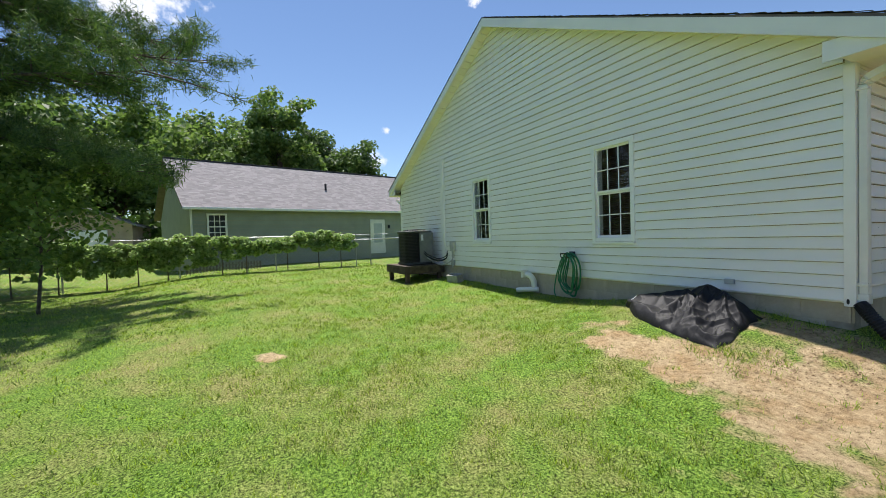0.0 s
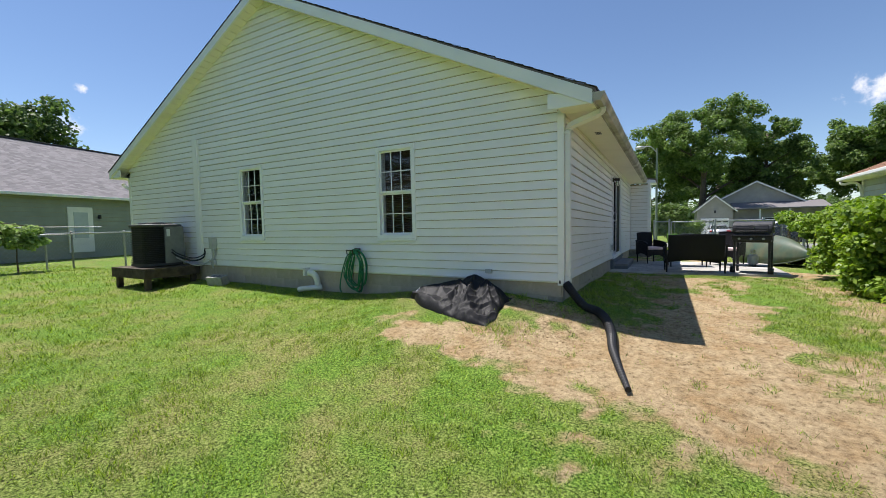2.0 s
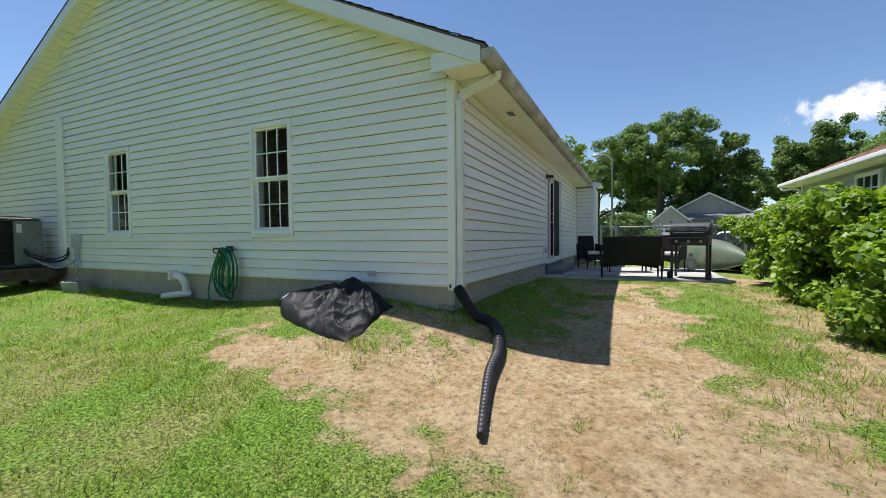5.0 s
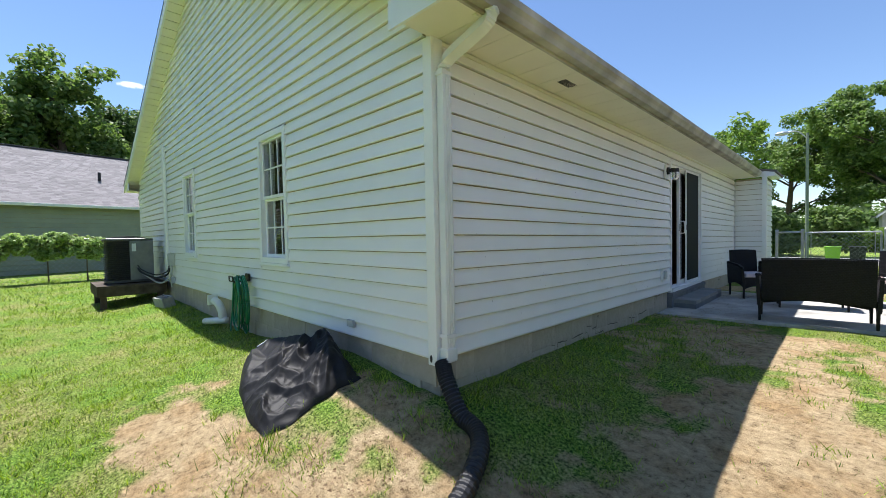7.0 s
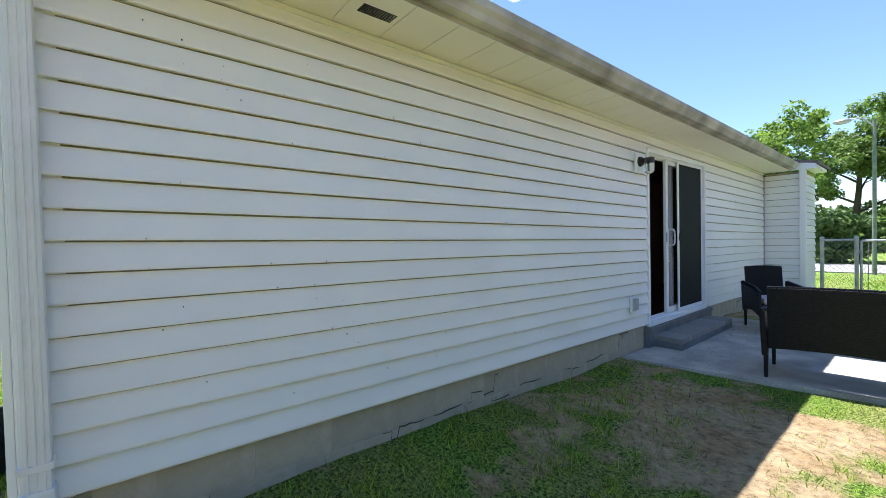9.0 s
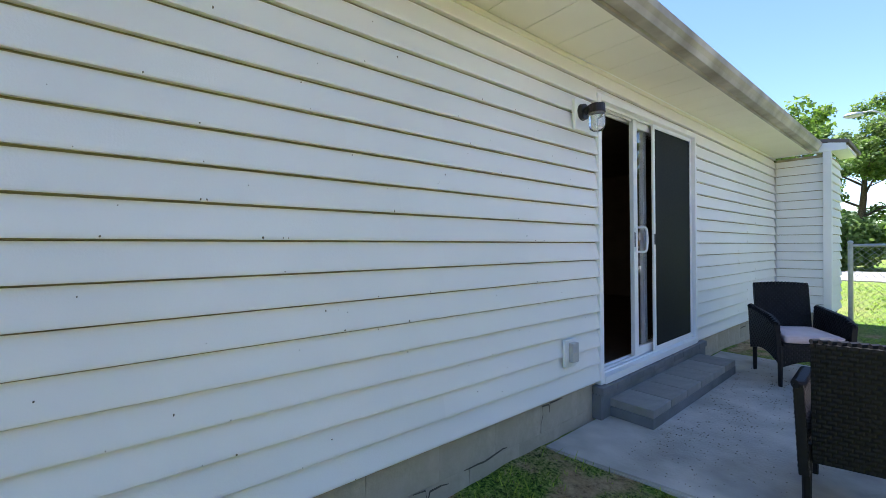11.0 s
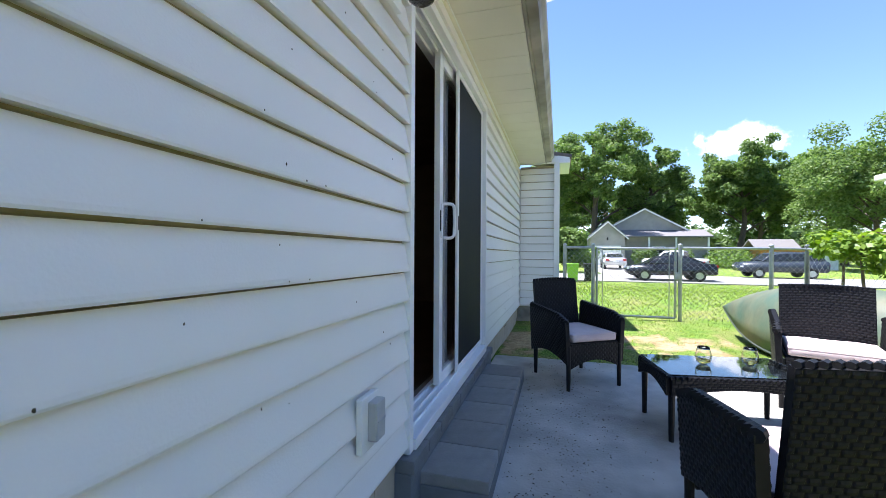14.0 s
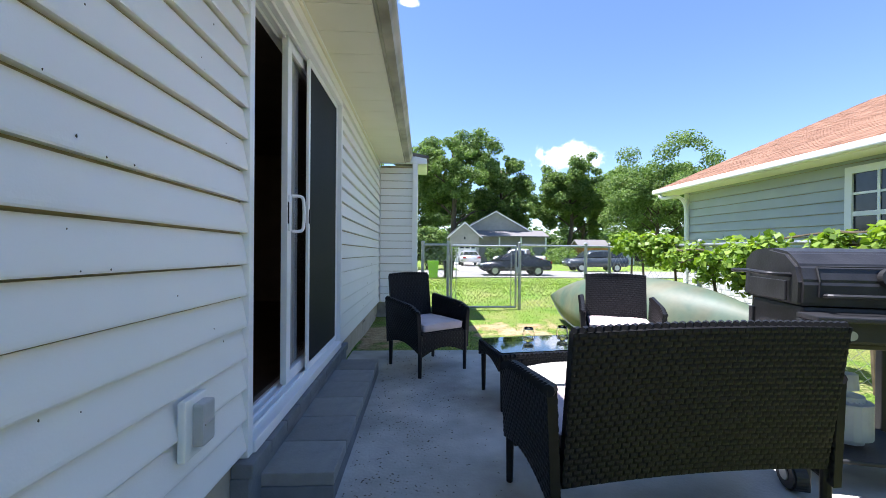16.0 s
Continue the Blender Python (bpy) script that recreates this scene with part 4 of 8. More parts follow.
def downspout(x, y, z_low, z_high, side, label="white metal downspout at the house corner"):
    d = thing("downspout", pose(x, y, z_low), label, "downspout")
    H = z_high - z_low
    bm = bmesh.new()
    box(bm, (0, 0, H / 2 + 0.0), (0.062, 0.085, H), bevel=0.012)
    part("pipe", bm, M_PVC, d)
    for k in (-1, 0, 1):
        bm = bmesh.new()
        box(bm, (0.0315, 0.022 * k, H / 2), (0.006, 0.010, H - 0.03), bevel=0.002)
        part("rib", bm, M_PVC, d)
    bm = bmesh.new()
    path = smooth_path(((0, 0, H - 0.02), (0.008 * side, 0, H + 0.02), (0.07 * side, 0, H + 0.07), (0.33 * side, 0.0, H + 0.155), (0.40 * side, 0.0, H + 0.19), (0.42 * side, 0, H + 0.24)), 7)
    n = len(path)

    def rad(t):
        k = int(t * (n - 1))
        crimp = 0.005 if (t < 0.35 or t > 0.62) and k % 2 else 0.0
        return 0.050 - crimp
    tube(bm, path, rad, 4, math.pi / 4)
    part("elbow", bm, M_PVC, d, "crimped offset elbow")
    for zz in (H - 0.03, 0.16):
        bm = bmesh.new()
        box(bm, (-0.002, 0, zz), (0.074, 0.10, 0.028), bevel=0.004)
        part("strap", bm, M_PVC, d)
    bm = bmesh.new()
    box(bm, (0.0, 0, 0.03), (0.078, 0.10, 0.10), bevel=0.014)
    part("outlet_adapter", bm, M_PVC, d)


downspout(0.062, 0.055, 0.47, 2.42, 1)
downspout(-HOUSE_W - 0.062, 0.055, 0.3, 2.30, -1, "white metal downspout at the far house corner")


def drain_pipe():
    bm = bmesh.new()
    pts = ((0.045, 0.01, 0.45), (0.12, -0.03, 0.36), (0.27, -0.07, 0.20), (0.44, -0.10, 0.08), (0.56, -0.24, 0.035), (0.66, -0.55, -0.02), (0.72, -0.95, -0.06), (0.82, -1.35, -0.115), (0.93, -1.75, -0.195))
    fine = [Vector((p.x, p.y, max(p.z, ground_z(p.x, p.y) + 0.045))) for p in smooth_path(pts, 34)]
    n = len(fine)
    tube(bm, fine, lambda t: (0.052 + (0.005 if int(t * (n - 1)) % 4 < 2 else -0.003)) * (1.0 if t < 0.62 else 1.0 - 0.55 * (t - 0.62) / 0.38), 14)
    single("drain_pipe", bm, M_BLACK_PLASTIC, "black corrugated drain pipe on the ground", "pipe")


drain_pipe()

# ---- along the gable wall ----
M_HOSE = surf("green_hose", (0.005, 0.13, 0.055), (0.012, 0.20, 0.09), 8, 0.35, 0.03, 60)
M_ACGREY = surf("ac_grey_metal", (0.045, 0.048, 0.048), (0.075, 0.078, 0.076), 8, 0.55, 0.05, 70)
M_ACPANEL = surf("ac_panel_grey", (0.15, 0.155, 0.155), (0.20, 0.205, 0.20), 8, 0.5, 0.05, 70)
M_OLDWOOD = surf("weathered_dark_wood", (0.045, 0.032, 0.022), (0.11, 0.085, 0.06), 7, 0.9, 0.5, 40, stain=0.3, per=0.15)
M_CINDER = surf("grey_cinder", (0.30, 0.29, 0.28), (0.40, 0.39, 0.37), 12, 0.95, 0.6, 60)
M_LABEL = surf("pale_label", (0.65, 0.66, 0.66), (0.72, 0.73, 0.73), 20, 0.6)


def garden_hose():
    h = thing("garden_hose", pose(-3.42, -0.06, 0.10), "coiled green garden hose hanging on a wall hook", "garden hose")
    rng = random.Random(4)
    for k in range(9):
        bm = bmesh.new()
        cx, wd = rng.uniform(-0.03, 0.09), rng.uniform(0.12, 0.22)
        top, bot = 0.74 + rng.uniform(-0.03, 0.03), 0.02 + rng.uniform(0.0, 0.16)
        ph = rng.uniform(-0.3, 0.3)
        path = []
        for i in range(41):
            a = 2 * math.pi * i / 40
            sag = 1.0 + 0.28 * math.sin(-a)
            path.append((cx + wd * math.cos(a) * (1.0 - 0.25 * math.sin(a)) + 0.02 * math.sin(3 * a + ph), -0.02 - 0.016 * k - 0.035 * math.cos(a + ph) * (0.4 + 0.2 * (k % 4)), (top + bot) / 2 + (top - bot) / 2 * math.sin(a)))
        tube(bm, path, 0.0105, 7)
        part("loop", bm, M_HOSE, h, smooth=True)
    bm = bmesh.new()
    tube(bm, smooth_path(((-0.02, -0.06, 0.70), (-0.18, -0.05, 0.66), (-0.29, -0.07, 0.40), (-0.33, -0.10, 0.12), (-0.28, -0.12, 0.03)), 8), 0.0105, 7)
    part("loose_end", bm, M_HOSE, h, smooth=True)
    bm = bmesh.new()
    box(bm, (-0.02, 0.02, 0.73), (0.13, 0.02, 0.10), bevel=0.006)
    tube(bm, smooth_path(((-0.08, 0.0, 0.70), (-0.08, -0.16, 0.69), (-0.08, -0.18, 0.75)), 5), 0.008, 7)
    tube(bm, smooth_path(((0.05, 0.0, 0.70), (0.05, -0.16, 0.69), (0.05, -0.18, 0.75)), 5), 0.008, 7)
    rod(bm, (-0.08, -0.18, 0.755), (0.05, -0.18, 0.755), 0.009)
    part("hook", bm, M_BRONZE, h, "dark metal hose hanger")


garden_hose()
outlet(pose(-3.68, -0.026, 0.66, 0, 0, -90), "white outdoor outlet beside the hose")


def dryer_vent():
    v = thing("vent_pipe", pose(-4.5, -0.14, 0.0), "white plastic vent pipe with a square hood", "vent pipe")
    g = ground_z(-4.5, -0.14)
    bm = bmesh.new()
    tube(bm, smooth_path(((0.20, 0.10, g + 0.10), (0.02, -0.05, g + 0.09), (-0.20, -0.08, g + 0.06)), 8), 0.047, 14)
    part("ground_pipe", bm, M_PVC, v, smooth=True)
    bm = bmesh.new()
    tube(bm, smooth_path(((0.13, 0.06, g + 0.13), (0.13, 0.05, 0.30), (0.09, 0.02, 0.40), (-0.02, 0.0, 0.44)), 8), 0.054, 14)
    part("elbow", bm, M_PVC, v, smooth=True)
    bm = bmesh.new()
    box(bm, (-0.07, -0.01, 0.445), (0.05, 0.13, 0.145), bevel=0.006)
    part("hood", bm, M_PVC, v, "square white hood")


dryer_vent()


def ac_unit():
    ac = thing("air_conditioner", pose(-8.78, -0.60, 0.47), "dark grey outdoor air-conditioner condenser on a wooden stand", "air conditioner")
    s, H = 0.40, 0.92

    def ring(r, z, c=0.17):
        out = []
        for (sx, sy, a0) in ((1, 1, 0), (-1, 1, 90), (-1, -1, 180), (1, -1, 270)):
            for k in range(5):
                a = radians(a0 + 90 * k / 4)
                out.append(((r - c) * sx + c * math.cos(a), (r - c) * sy + c * math.sin(a), z))
        return out

    def loft(rings):
        bm = bmesh.new()
        vs = [[bm.verts.new(p) for p in r] for r in rings]
        for a, b in zip(vs, vs[1:]):
            for k in range(20):
                bm.faces.new((a[k], a[(k + 1) % 20], b[(k + 1) % 20], b[k]))
        bm.faces.new(vs[0])
        bm.faces.new(vs[-1])
        return bm
    part("base_pan", loft((ring(s, 0.02), ring(s, 0.07))), M_ACGREY, ac)
    part("coil", loft((ring(s - 0.03, 0.07), ring(s - 0.03, H - 0.06))), M_BLACK_PLASTIC, ac, "black coil behind louvres")
    part("top_cap", loft((ring(s, H - 0.06), ring(s + 0.006, H - 0.045), ring(s + 0.006, H - 0.015), ring(s - 0.02, H))), M_ACGREY, ac)
    for k in range(20):
        z = 0.09 + k * (H - 0.17) / 19
        part("louvre", loft((ring(s - 0.008, z), ring(s - 0.002, z + 0.006), ring(s - 0.012, z + 0.013))), M_BLACK_PLASTIC, ac)
    bm = bmesh.new()
    box(bm, (s - 0.045, 0.18, H / 2 + 0.005), (0.11, 0.40, H - 0.115), bevel=0.02)
    part("service_panel", bm, M_ACPANEL, ac, "grey service panel")
    bm = bmesh.new()
    box(bm, (s + 0.0115, 0.05, H - 0.19), (0.004, 0.07, 0.16), bevel=0.001)
    part("rating_label", bm, M_LABEL, ac, "pale printed label")
    for k in range(6):
        bm = bmesh.new()
        r = 0.06 + 0.05 * k
        tube(bm, [(r * math.cos(2 * math.pi * i / 32), r * math.sin(2 * math.pi * i / 32), H + 0.02 + 0.02 * (1 - (k / 5) ** 2)) for i in range(33)], 0.004, 5)
        part("fan_guard_ring", bm, M_BLACK_PLASTIC, ac)
    bm = bmesh.new()
    rod(bm, (0, 0, H), (0, 0, H + 0.045), 0.07, 0.05, 16)
    for k in range(8):
        a = k * math.pi / 4
        rod(bm, (0.04 * math.cos(a), 0.04 * math.sin(a), H + 0.04), (0.33 * math.cos(a), 0.33 * math.sin(a), H + 0.004), 0.004, seg=5)
    part("fan_guard", bm, M_BLACK_PLASTIC, ac)
    # refrigerant lines
    for k, off in enumerate((0.0, 0.06)):
        bm = bmesh.new()
        tube(bm, smooth_path(((s + 0.02, 0.1, 0.30 + off), (s + 0.16, 0.16, 0.20 + off), (s + 0.36, 0.35, 0.10 + off), (s + 0.46, 0.52, 0.16 + off), (s + 0.47, 0.565, 0.30 + off)), 8), 0.018 - 0.006 * k, 8)
        part("refrigerant_line", bm, M_BLACK_PLASTIC, ac, smooth=True)


ac_unit()


def ac_stand():
    st = thing("wooden_stand", pose(-8.80, -0.62, 0.0), "low weathered wooden stand under the air conditioner", "stand")
    for k in range(8):
        bm = bmesh.new()
        box(bm, (-0.63 + 0.18 * k, 0, 0.45), (0.172, 1.12, 0.036), bevel=0.005)
        part("plank", bm, M_OLDWOOD, st)
    for y in (-0.54, 0.54):
        bm = bmesh.new()
        box(bm, (0, y, 0.345), (1.42, 0.04, 0.17), bevel=0.005)
        part("beam", bm, M_OLDWOOD, st)
    for x in (-0.70, 0.70):
        bm = bmesh.new()
        box(bm, (x, 0, 0.345), (0.04, 1.04, 0.17), bevel=0.005)
        part("beam", bm, M_OLDWOOD, st)
    for x in (-0.60, 0.60):
        for y in (-0.46, 0.46):
            bm = bmesh.new()
            box(bm, (x, y, 0.12), (0.10, 0.10, 0.42), bevel=0.006)
            part("leg", bm, M_OLDWOOD, st)


ac_stand()


def line_cover():
    c = thing("line_cover", pose(-8.09, -0.018, 0.55), "tall cream vinyl cover strip over the pipes", "cover strip")
    bm = bmesh.new()
    box(bm, (0, -0.022, 1.355), (0.17, 0.05, 2.71), bevel=0.012)
    part("channel", bm, M_SIDING, c)
    bm = bmesh.new()
    box(bm, (0.098, -0.004, 1.355), (0.02, 0.008, 2.71), bevel=0.002)
    part("flange", bm, M_TRIM, c)


line_cover()


def disconnect_box():
    b = thing("disconnect_box", pose(-7.55, -0.02, 0.95), "grey electrical disconnect box with conduits", "electrical box")
    bm = bmesh.new()
    box(bm, (0, -0.045, 0.0), (0.15, 0.09, 0.25), bevel=0.01)
    part("box_body", bm, M_GREYPLAST, b)
    bm = bmesh.new()
    box(bm, (0, -0.094, 0.005), (0.135, 0.012, 0.22), bevel=0.004)
    part("box_cover", bm, M_GREYPLAST, b)
    for pts in (((0.03, -0.05, -0.12), (0.04, -0.06, -0.28), (-0.10, -0.12, -0.42), (-0.45, -0.2, -0.48), (-0.80, -0.40, -0.30)),
                ((-0.03, -0.05, -0.12), (-0.02, -0.05, -0.35), (-0.02, -0.05, -0.55))):
        bm = bmesh.new()
        tube(bm, smooth_path(pts, 8), 0.016, 8)
        part("conduit", bm, M_GREYPLAST, b, smooth=True)
    bm = bmesh.new()
    box(bm, (-0.02, -0.035, -0.42), (0.11, 0.07, 0.12), bevel=0.008)
    part("junction_box", bm, M_GREYPLAST, b)


disconnect_box()


def cinder_block():
    b = thing("cinder_block", pose(-7.05, -0.28, ground_z(-7.05, -0.28), 0, 0, 12), "grey two-hole cinder block lying by the wall", "cinder block")
    bm = bmesh.new()
    tilt = Matrix.Rotation(radians(14), 4, "X")
    for c, s in (((-0.18, 0, 0.1), (0.035, 0.19, 0.19)), ((0, 0, 0.1), (0.03, 0.19, 0.19)), ((0.18, 0, 0.1), (0.035, 0.19, 0.19)), ((0, -0.08, 0.1), (0.395, 0.032, 0.192)), ((0, 0.08, 0.1), (0.395, 0.032, 0.192))):
        box(bm, c, s, tilt, bevel=0.004)
    part("block_body", bm, M_CINDER, b)


cinder_block()


def cover_heap():
    """A black cover thrown down over its own folds: concave cloth hanging from sharp creases."""
    h = thing("cover_sheet", pose(-1.38, -0.46, 0.0, 0, 0, -2), "crumpled black fabric cover heaped on the ground", "cover")
    nu, nv = 170, 120
    # crease lines: from x, y, height to x, y, height, and how far the cloth hangs from them
    creases = ((-0.70, 0.02, 0.20, 0.02, 0.16, 0.27, 0.30), (0.02, 0.14, 0.27, 0.50, -0.40, 0.13, 0.26), (0.10, 0.30, 0.36, 0.58, 0.12, 0.25, 0.24),
               (-0.64, -0.06, 0.19, -0.02, -0.30, 0.15, 0.30), (0.05, 0.05, 0.25, -0.04, -0.26, 0.15, 0.14), (0.20, 0.22, 0.33, 0.28, -0.20, 0.20, 0.16),
               (-0.30, 0.10, 0.22, 0.08, -0.06, 0.20, 0.12), (0.42, 0.20, 0.30, 0.62, -0.12, 0.14, 0.20), (0.12, -0.02, 0.22, 0.40, -0.30, 0.15, 0.10), (-0.70, 0.02, 0.22, -0.62, -0.24, 0.13, 0.15))
    verts, faces = [], []
    m = h.matrix_world
    for j in range(nv):
        for i in range(nu):
            u, v = 2 * i / (nu - 1) - 1, 2 * j / (nv - 1) - 1
            edge = 1 + 0.07 * noise.noise((u * 2.5, v * 2.5, 9.0))
            x = 0.74 * u * edge * (1 - 0.16 * v * v * (u < 0))
            y = (0.37 * v * (1 - 0.62 * max(0.0, -u) ** 2) - 0.09 * u) * edge
            bx, by = x + 0.03 * noise.noise((x * 5, y * 5, 4.0)), y + 0.03 * noise.noise((x * 5, y * 5, 8.0))
            z = 0.035
            for x0, y0, h0, x1, y1, h1, wide in creases:
                dx, dy = x1 - x0, y1 - y0
                t = min(1.0, max(0.0, ((bx - x0) * dx + (by - y0) * dy) / (dx * dx + dy * dy)))
                d = math.hypot(bx - x0 - t * dx, by - y0 - t * dy)
                z = max(z, 0.74 * (h0 + (h1 - h0) * t) * max(0.0, 1 - d / (wide * 1.9)) ** 1.9)
            busy = sstep(-0.25, 0.35, x)
            n2 = max(0.0, 1 - abs(noise.noise((x * 4.2 + 0.3 * y, y * 5.5, 5.0))) * 3.6)
            n3 = max(0.0, 1 - abs(noise.noise((x * 12, y * 12, 1.0))) * 4.0)
            fall = max(0.0, 1 - abs(u) ** 8) * max(0.0, 1 - abs(v) ** 8)
            z = fall ** 0.6 * (z + (0.014 + 0.030 * busy) * n2 + 0.010 * busy * n3)
            w = m @ Vector((x, y, 0))
            verts.append((x + 0.010 * n2 * fall, y, ground_z(w.x, w.y) + 0.008 + z))
    for j in range(nv - 1):
        for i in range(nu - 1):
            faces.append((j * nu + i, j * nu + i + 1, (j + 1) * nu + i + 1, (j + 1) * nu + i))
    part_data("cloth", verts, faces, M_FABRIC, h, smooth=True)
    bm = bmesh.new()
    tube(bm, [Vector(verts[j * nu + 15]) + Vector((0, 0, 0.006)) for j in range(30, nv - 34, 3)], 0.006, 6)
    part("piping", bm, M_LABEL, h, "pale cord along the hem", True)


cover_heap()


# ---- patio furniture ----
def weave(bm, f, nu, nv, lift=0.0045):
    """Staggered over-and-under strands on the surface f(u, v) -> point, normal; u and v run 0..1."""
    for j in range(nv):
        v0, v1 = (j + 0.06) / nv, (j + 0.94) / nv
        off = 0.5 if j % 2 else 0.0
        for i in range(-1, nu):
            u0, u1 = max(0.0, (i + off + 0.04) / nu), min(1.0, (i + off + 0.96) / nu)
            if u1 - u0 < 0.2 / nu:
                continue
            um = (u0 + u1) / 2
            rows = []
            for u, h in ((u0, 0.0005), (u0 * 0.7 + um * 0.3, lift * 0.8), (um, lift), (u1 * 0.7 + um * 0.3, lift * 0.8), (u1, 0.0005)):
                p0, n0 = f(u, v0)
                p1, n1 = f(u, v1)
                pm, nm = f(u, (v0 + v1) / 2)
                rows.append([bm.verts.new(p0 + n0 * h * 0.55), bm.verts.new(pm + nm * h), bm.verts.new(p1 + n1 * h * 0.55)])
            for a, b in zip(rows, rows[1:]):
                bm.faces.new((a[0], b[0], b[1], a[1]))
                bm.faces.new((a[1], b[1], b[2], a[2]))


def panel_core(bm, f, g, nu=14, nv=4):
    """Closed body between the two faces f and g."""
    grids = []
    for h in (f, g):
        grids.append([[bm.verts.new(h(i / nu, j / nv)[0]) for i in range(nu + 1)] for j in range(nv + 1)])
    for gr in grids:
        for j in range(nv):
            for i in range(nu):
                bm.faces.new((gr[j][i], gr[j][i + 1], gr[j + 1][i + 1], gr[j + 1][i]))
    a, b = grids
    for i in range(nu):
        bm.faces.new((a[0][i], a[0][i + 1], b[0][i + 1], b[0][i]))
        bm.faces.new((a[nv][i], a[nv][i + 1], b[nv][i + 1], b[nv][i]))
    for j in range(nv):
        bm.faces.new((a[j][0], a[j + 1][0], b[j + 1][0], b[j][0]))
        bm.faces.new((a[j][nu], a[j + 1][nu], b[j + 1][nu], b[j][nu]))


def wicker_part(name, parent, surface, normal, thick, nu, nv, both=True):
    """A woven panel round the mid surface; surface(u, v) -> point, normal is constant."""
    n = Vector(normal).normalized()

    def f(u, v):
        return Vector(surface(u, v)) + n * (thick / 2), n

    def g(u, v):
        return Vector(surface(u, v)) - n * (thick / 2), -n
    bm = bmesh.new()
    panel_core(bm, f, g)
    weave(bm, f, nu, nv)
    if both:
        weave(bm, g, nu, nv)
    return part(name, bm, M_WICKER, parent)


def wicker_seat(name, m, W, label, category, group):
    ch = thing(name, m, label, category, group)
    D, hw = 0.54, W / 2
    PX, PZ = 0.032, 0.0215
    # backrest
    lean = 0.085
    top = 0.80

    def back(u, v):
        x = lerp(-hw + 0.03, hw - 0.03, u)
        z0 = 0.265 + 0.03 * (1 - (2 * u - 1) ** 2)
        z = lerp(z0, top + 0.012 * (1 - (2 * u - 1) ** 2), v)
        return (x, -D / 2 + 0.03 - lean * (z - 0.2) / 0.6 - 0.012 * (1 - (2 * u - 1) ** 2), z)
    wicker_part("backrest", ch, back, (0, 1, 0.14), 0.03, int((W - 0.06) / PX), int(0.56 / PZ))
    bm = bmesh.new()
    pts = [Vector(back(i / 24, 1.0)) + Vector((0, 0, 0.004)) for i in range(25)]
    for i in range(int(W / 0.03)):
        a = pts[0].lerp(pts[-1], (i + 0.1) / int(W / 0.03))
        b = pts[0].lerp(pts[-1], (i + 0.95) / int(W / 0.03))
        hgt = 0.012 * (1 - (2 * (i + 0.5) / int(W / 0.03) - 1) ** 2)
        a.z += hgt
        b.z += hgt
        rod(bm, a + Vector((0, -0.012, 0.002)), b + Vector((0, 0.012, 0.002)), 0.011, 0.011, 7)
    tagged(part("top_binding", bm, M_WICKER, ch, "braided wicker binding"), kind="stuff")
    # arms with their side panels
    for s in (-1, 1):
        def side(u, v, s=s):
            y = lerp(-D / 2 - 0.01, D / 2 - 0.01, u)
            z0 = 0.20 + 0.055 * math.sin(math.pi * u)
            z1 = 0.60 - 0.045 * u - 0.05 * sstep(0.75, 1.0, u) * 0.6
            z = lerp(z0, z1, v)
            return (s * (hw - 0.005 + 0.018 * v), y, z)
        wicker_part("arm_panel", ch, side, (s, 0, 0), 0.034, int(D / PX), int(0.38 / PZ))
        bm = bmesh.new()
        pts = [Vector(side(i / 16, 1.0)) for i in range(17)]
        n = 17
        for i in range(n):
            a, b = pts[0].lerp(pts[-1], i / n), pts[0].lerp(pts[-1], (i + 0.9) / n)
            a.z, b.z = Vector(side(i / n, 1.0)).z, Vector(side((i + 0.9) / n, 1.0)).z
            rod(bm, a + Vector((-0.012, 0, 0.0)), b + Vector((0.012, 0, 0.0)), 0.021, 0.021, 8)
        tagged(part("arm_rest", bm, M_WICKER, ch, "braided wicker arm rest"), kind="stuff")

    # front skirt

    def skirt(u, v):
        x = lerp(-hw + 0.03, hw - 0.03, u)
        z0 = 0.165 + 0.06 * math.sin(math.pi * u)
        return (x, D / 2 - 0.03, lerp(z0, 0.355, v))
    wicker_part("front_skirt", ch, skirt, (0, 1, 0), 0.024, int((W - 0.06) / PX), int(0.19 / PZ), False)
    bm = bmesh.new()
    box(bm, (0, 0.0, 0.35), (W - 0.06, D - 0.06, 0.03), bevel=0.006)
    part("seat", bm, M_WICKER, ch)
    for sx in (-1, 1):
        for sy in (-1, 1):
            bm = bmesh.new()
            rod(bm, (sx * (hw - 0.012), sy * (D / 2 - 0.025), 0.0), (sx * (hw - 0.012), sy * (D / 2 - 0.025), 0.34), 0.015, 0.021, 10)
            part("leg", bm, M_WICKER, ch)
    bm = bmesh.new()
    box(bm, (0, 0.02, 0.395), (W - 0.085, D - 0.07, 0.062), bevel=0.022)
    bmesh.ops.subdivide_edges(bm, edges=[e for e in bm.edges if e.calc_length() > 0.2], cuts=6, use_grid_fill=True)
    for v in bm.verts:
        if v.co.z > 0.41:
            v.co.z += 0.016 * (1 - (v.co.x / hw) ** 2) * (1 - ((v.co.y - 0.02) / (D / 2)) ** 2) + 0.005 * noise.noise(v.co * 9)
    cu = part("cushion", bm, M_CUSHION, ch, "pale pink seat cushion", True)
    bm = bmesh.new()
    hx, hy = (W - 0.085) / 2 - 0.004, (D - 0.07) / 2 - 0.004
    tube(bm, [(-hx, 0.02 - hy, 0.42), (hx, 0.02 - hy, 0.42), (hx, 0.02 + hy, 0.42), (-hx, 0.02 + hy, 0.42), (-hx, 0.02 - hy, 0.42)], 0.004, 6)
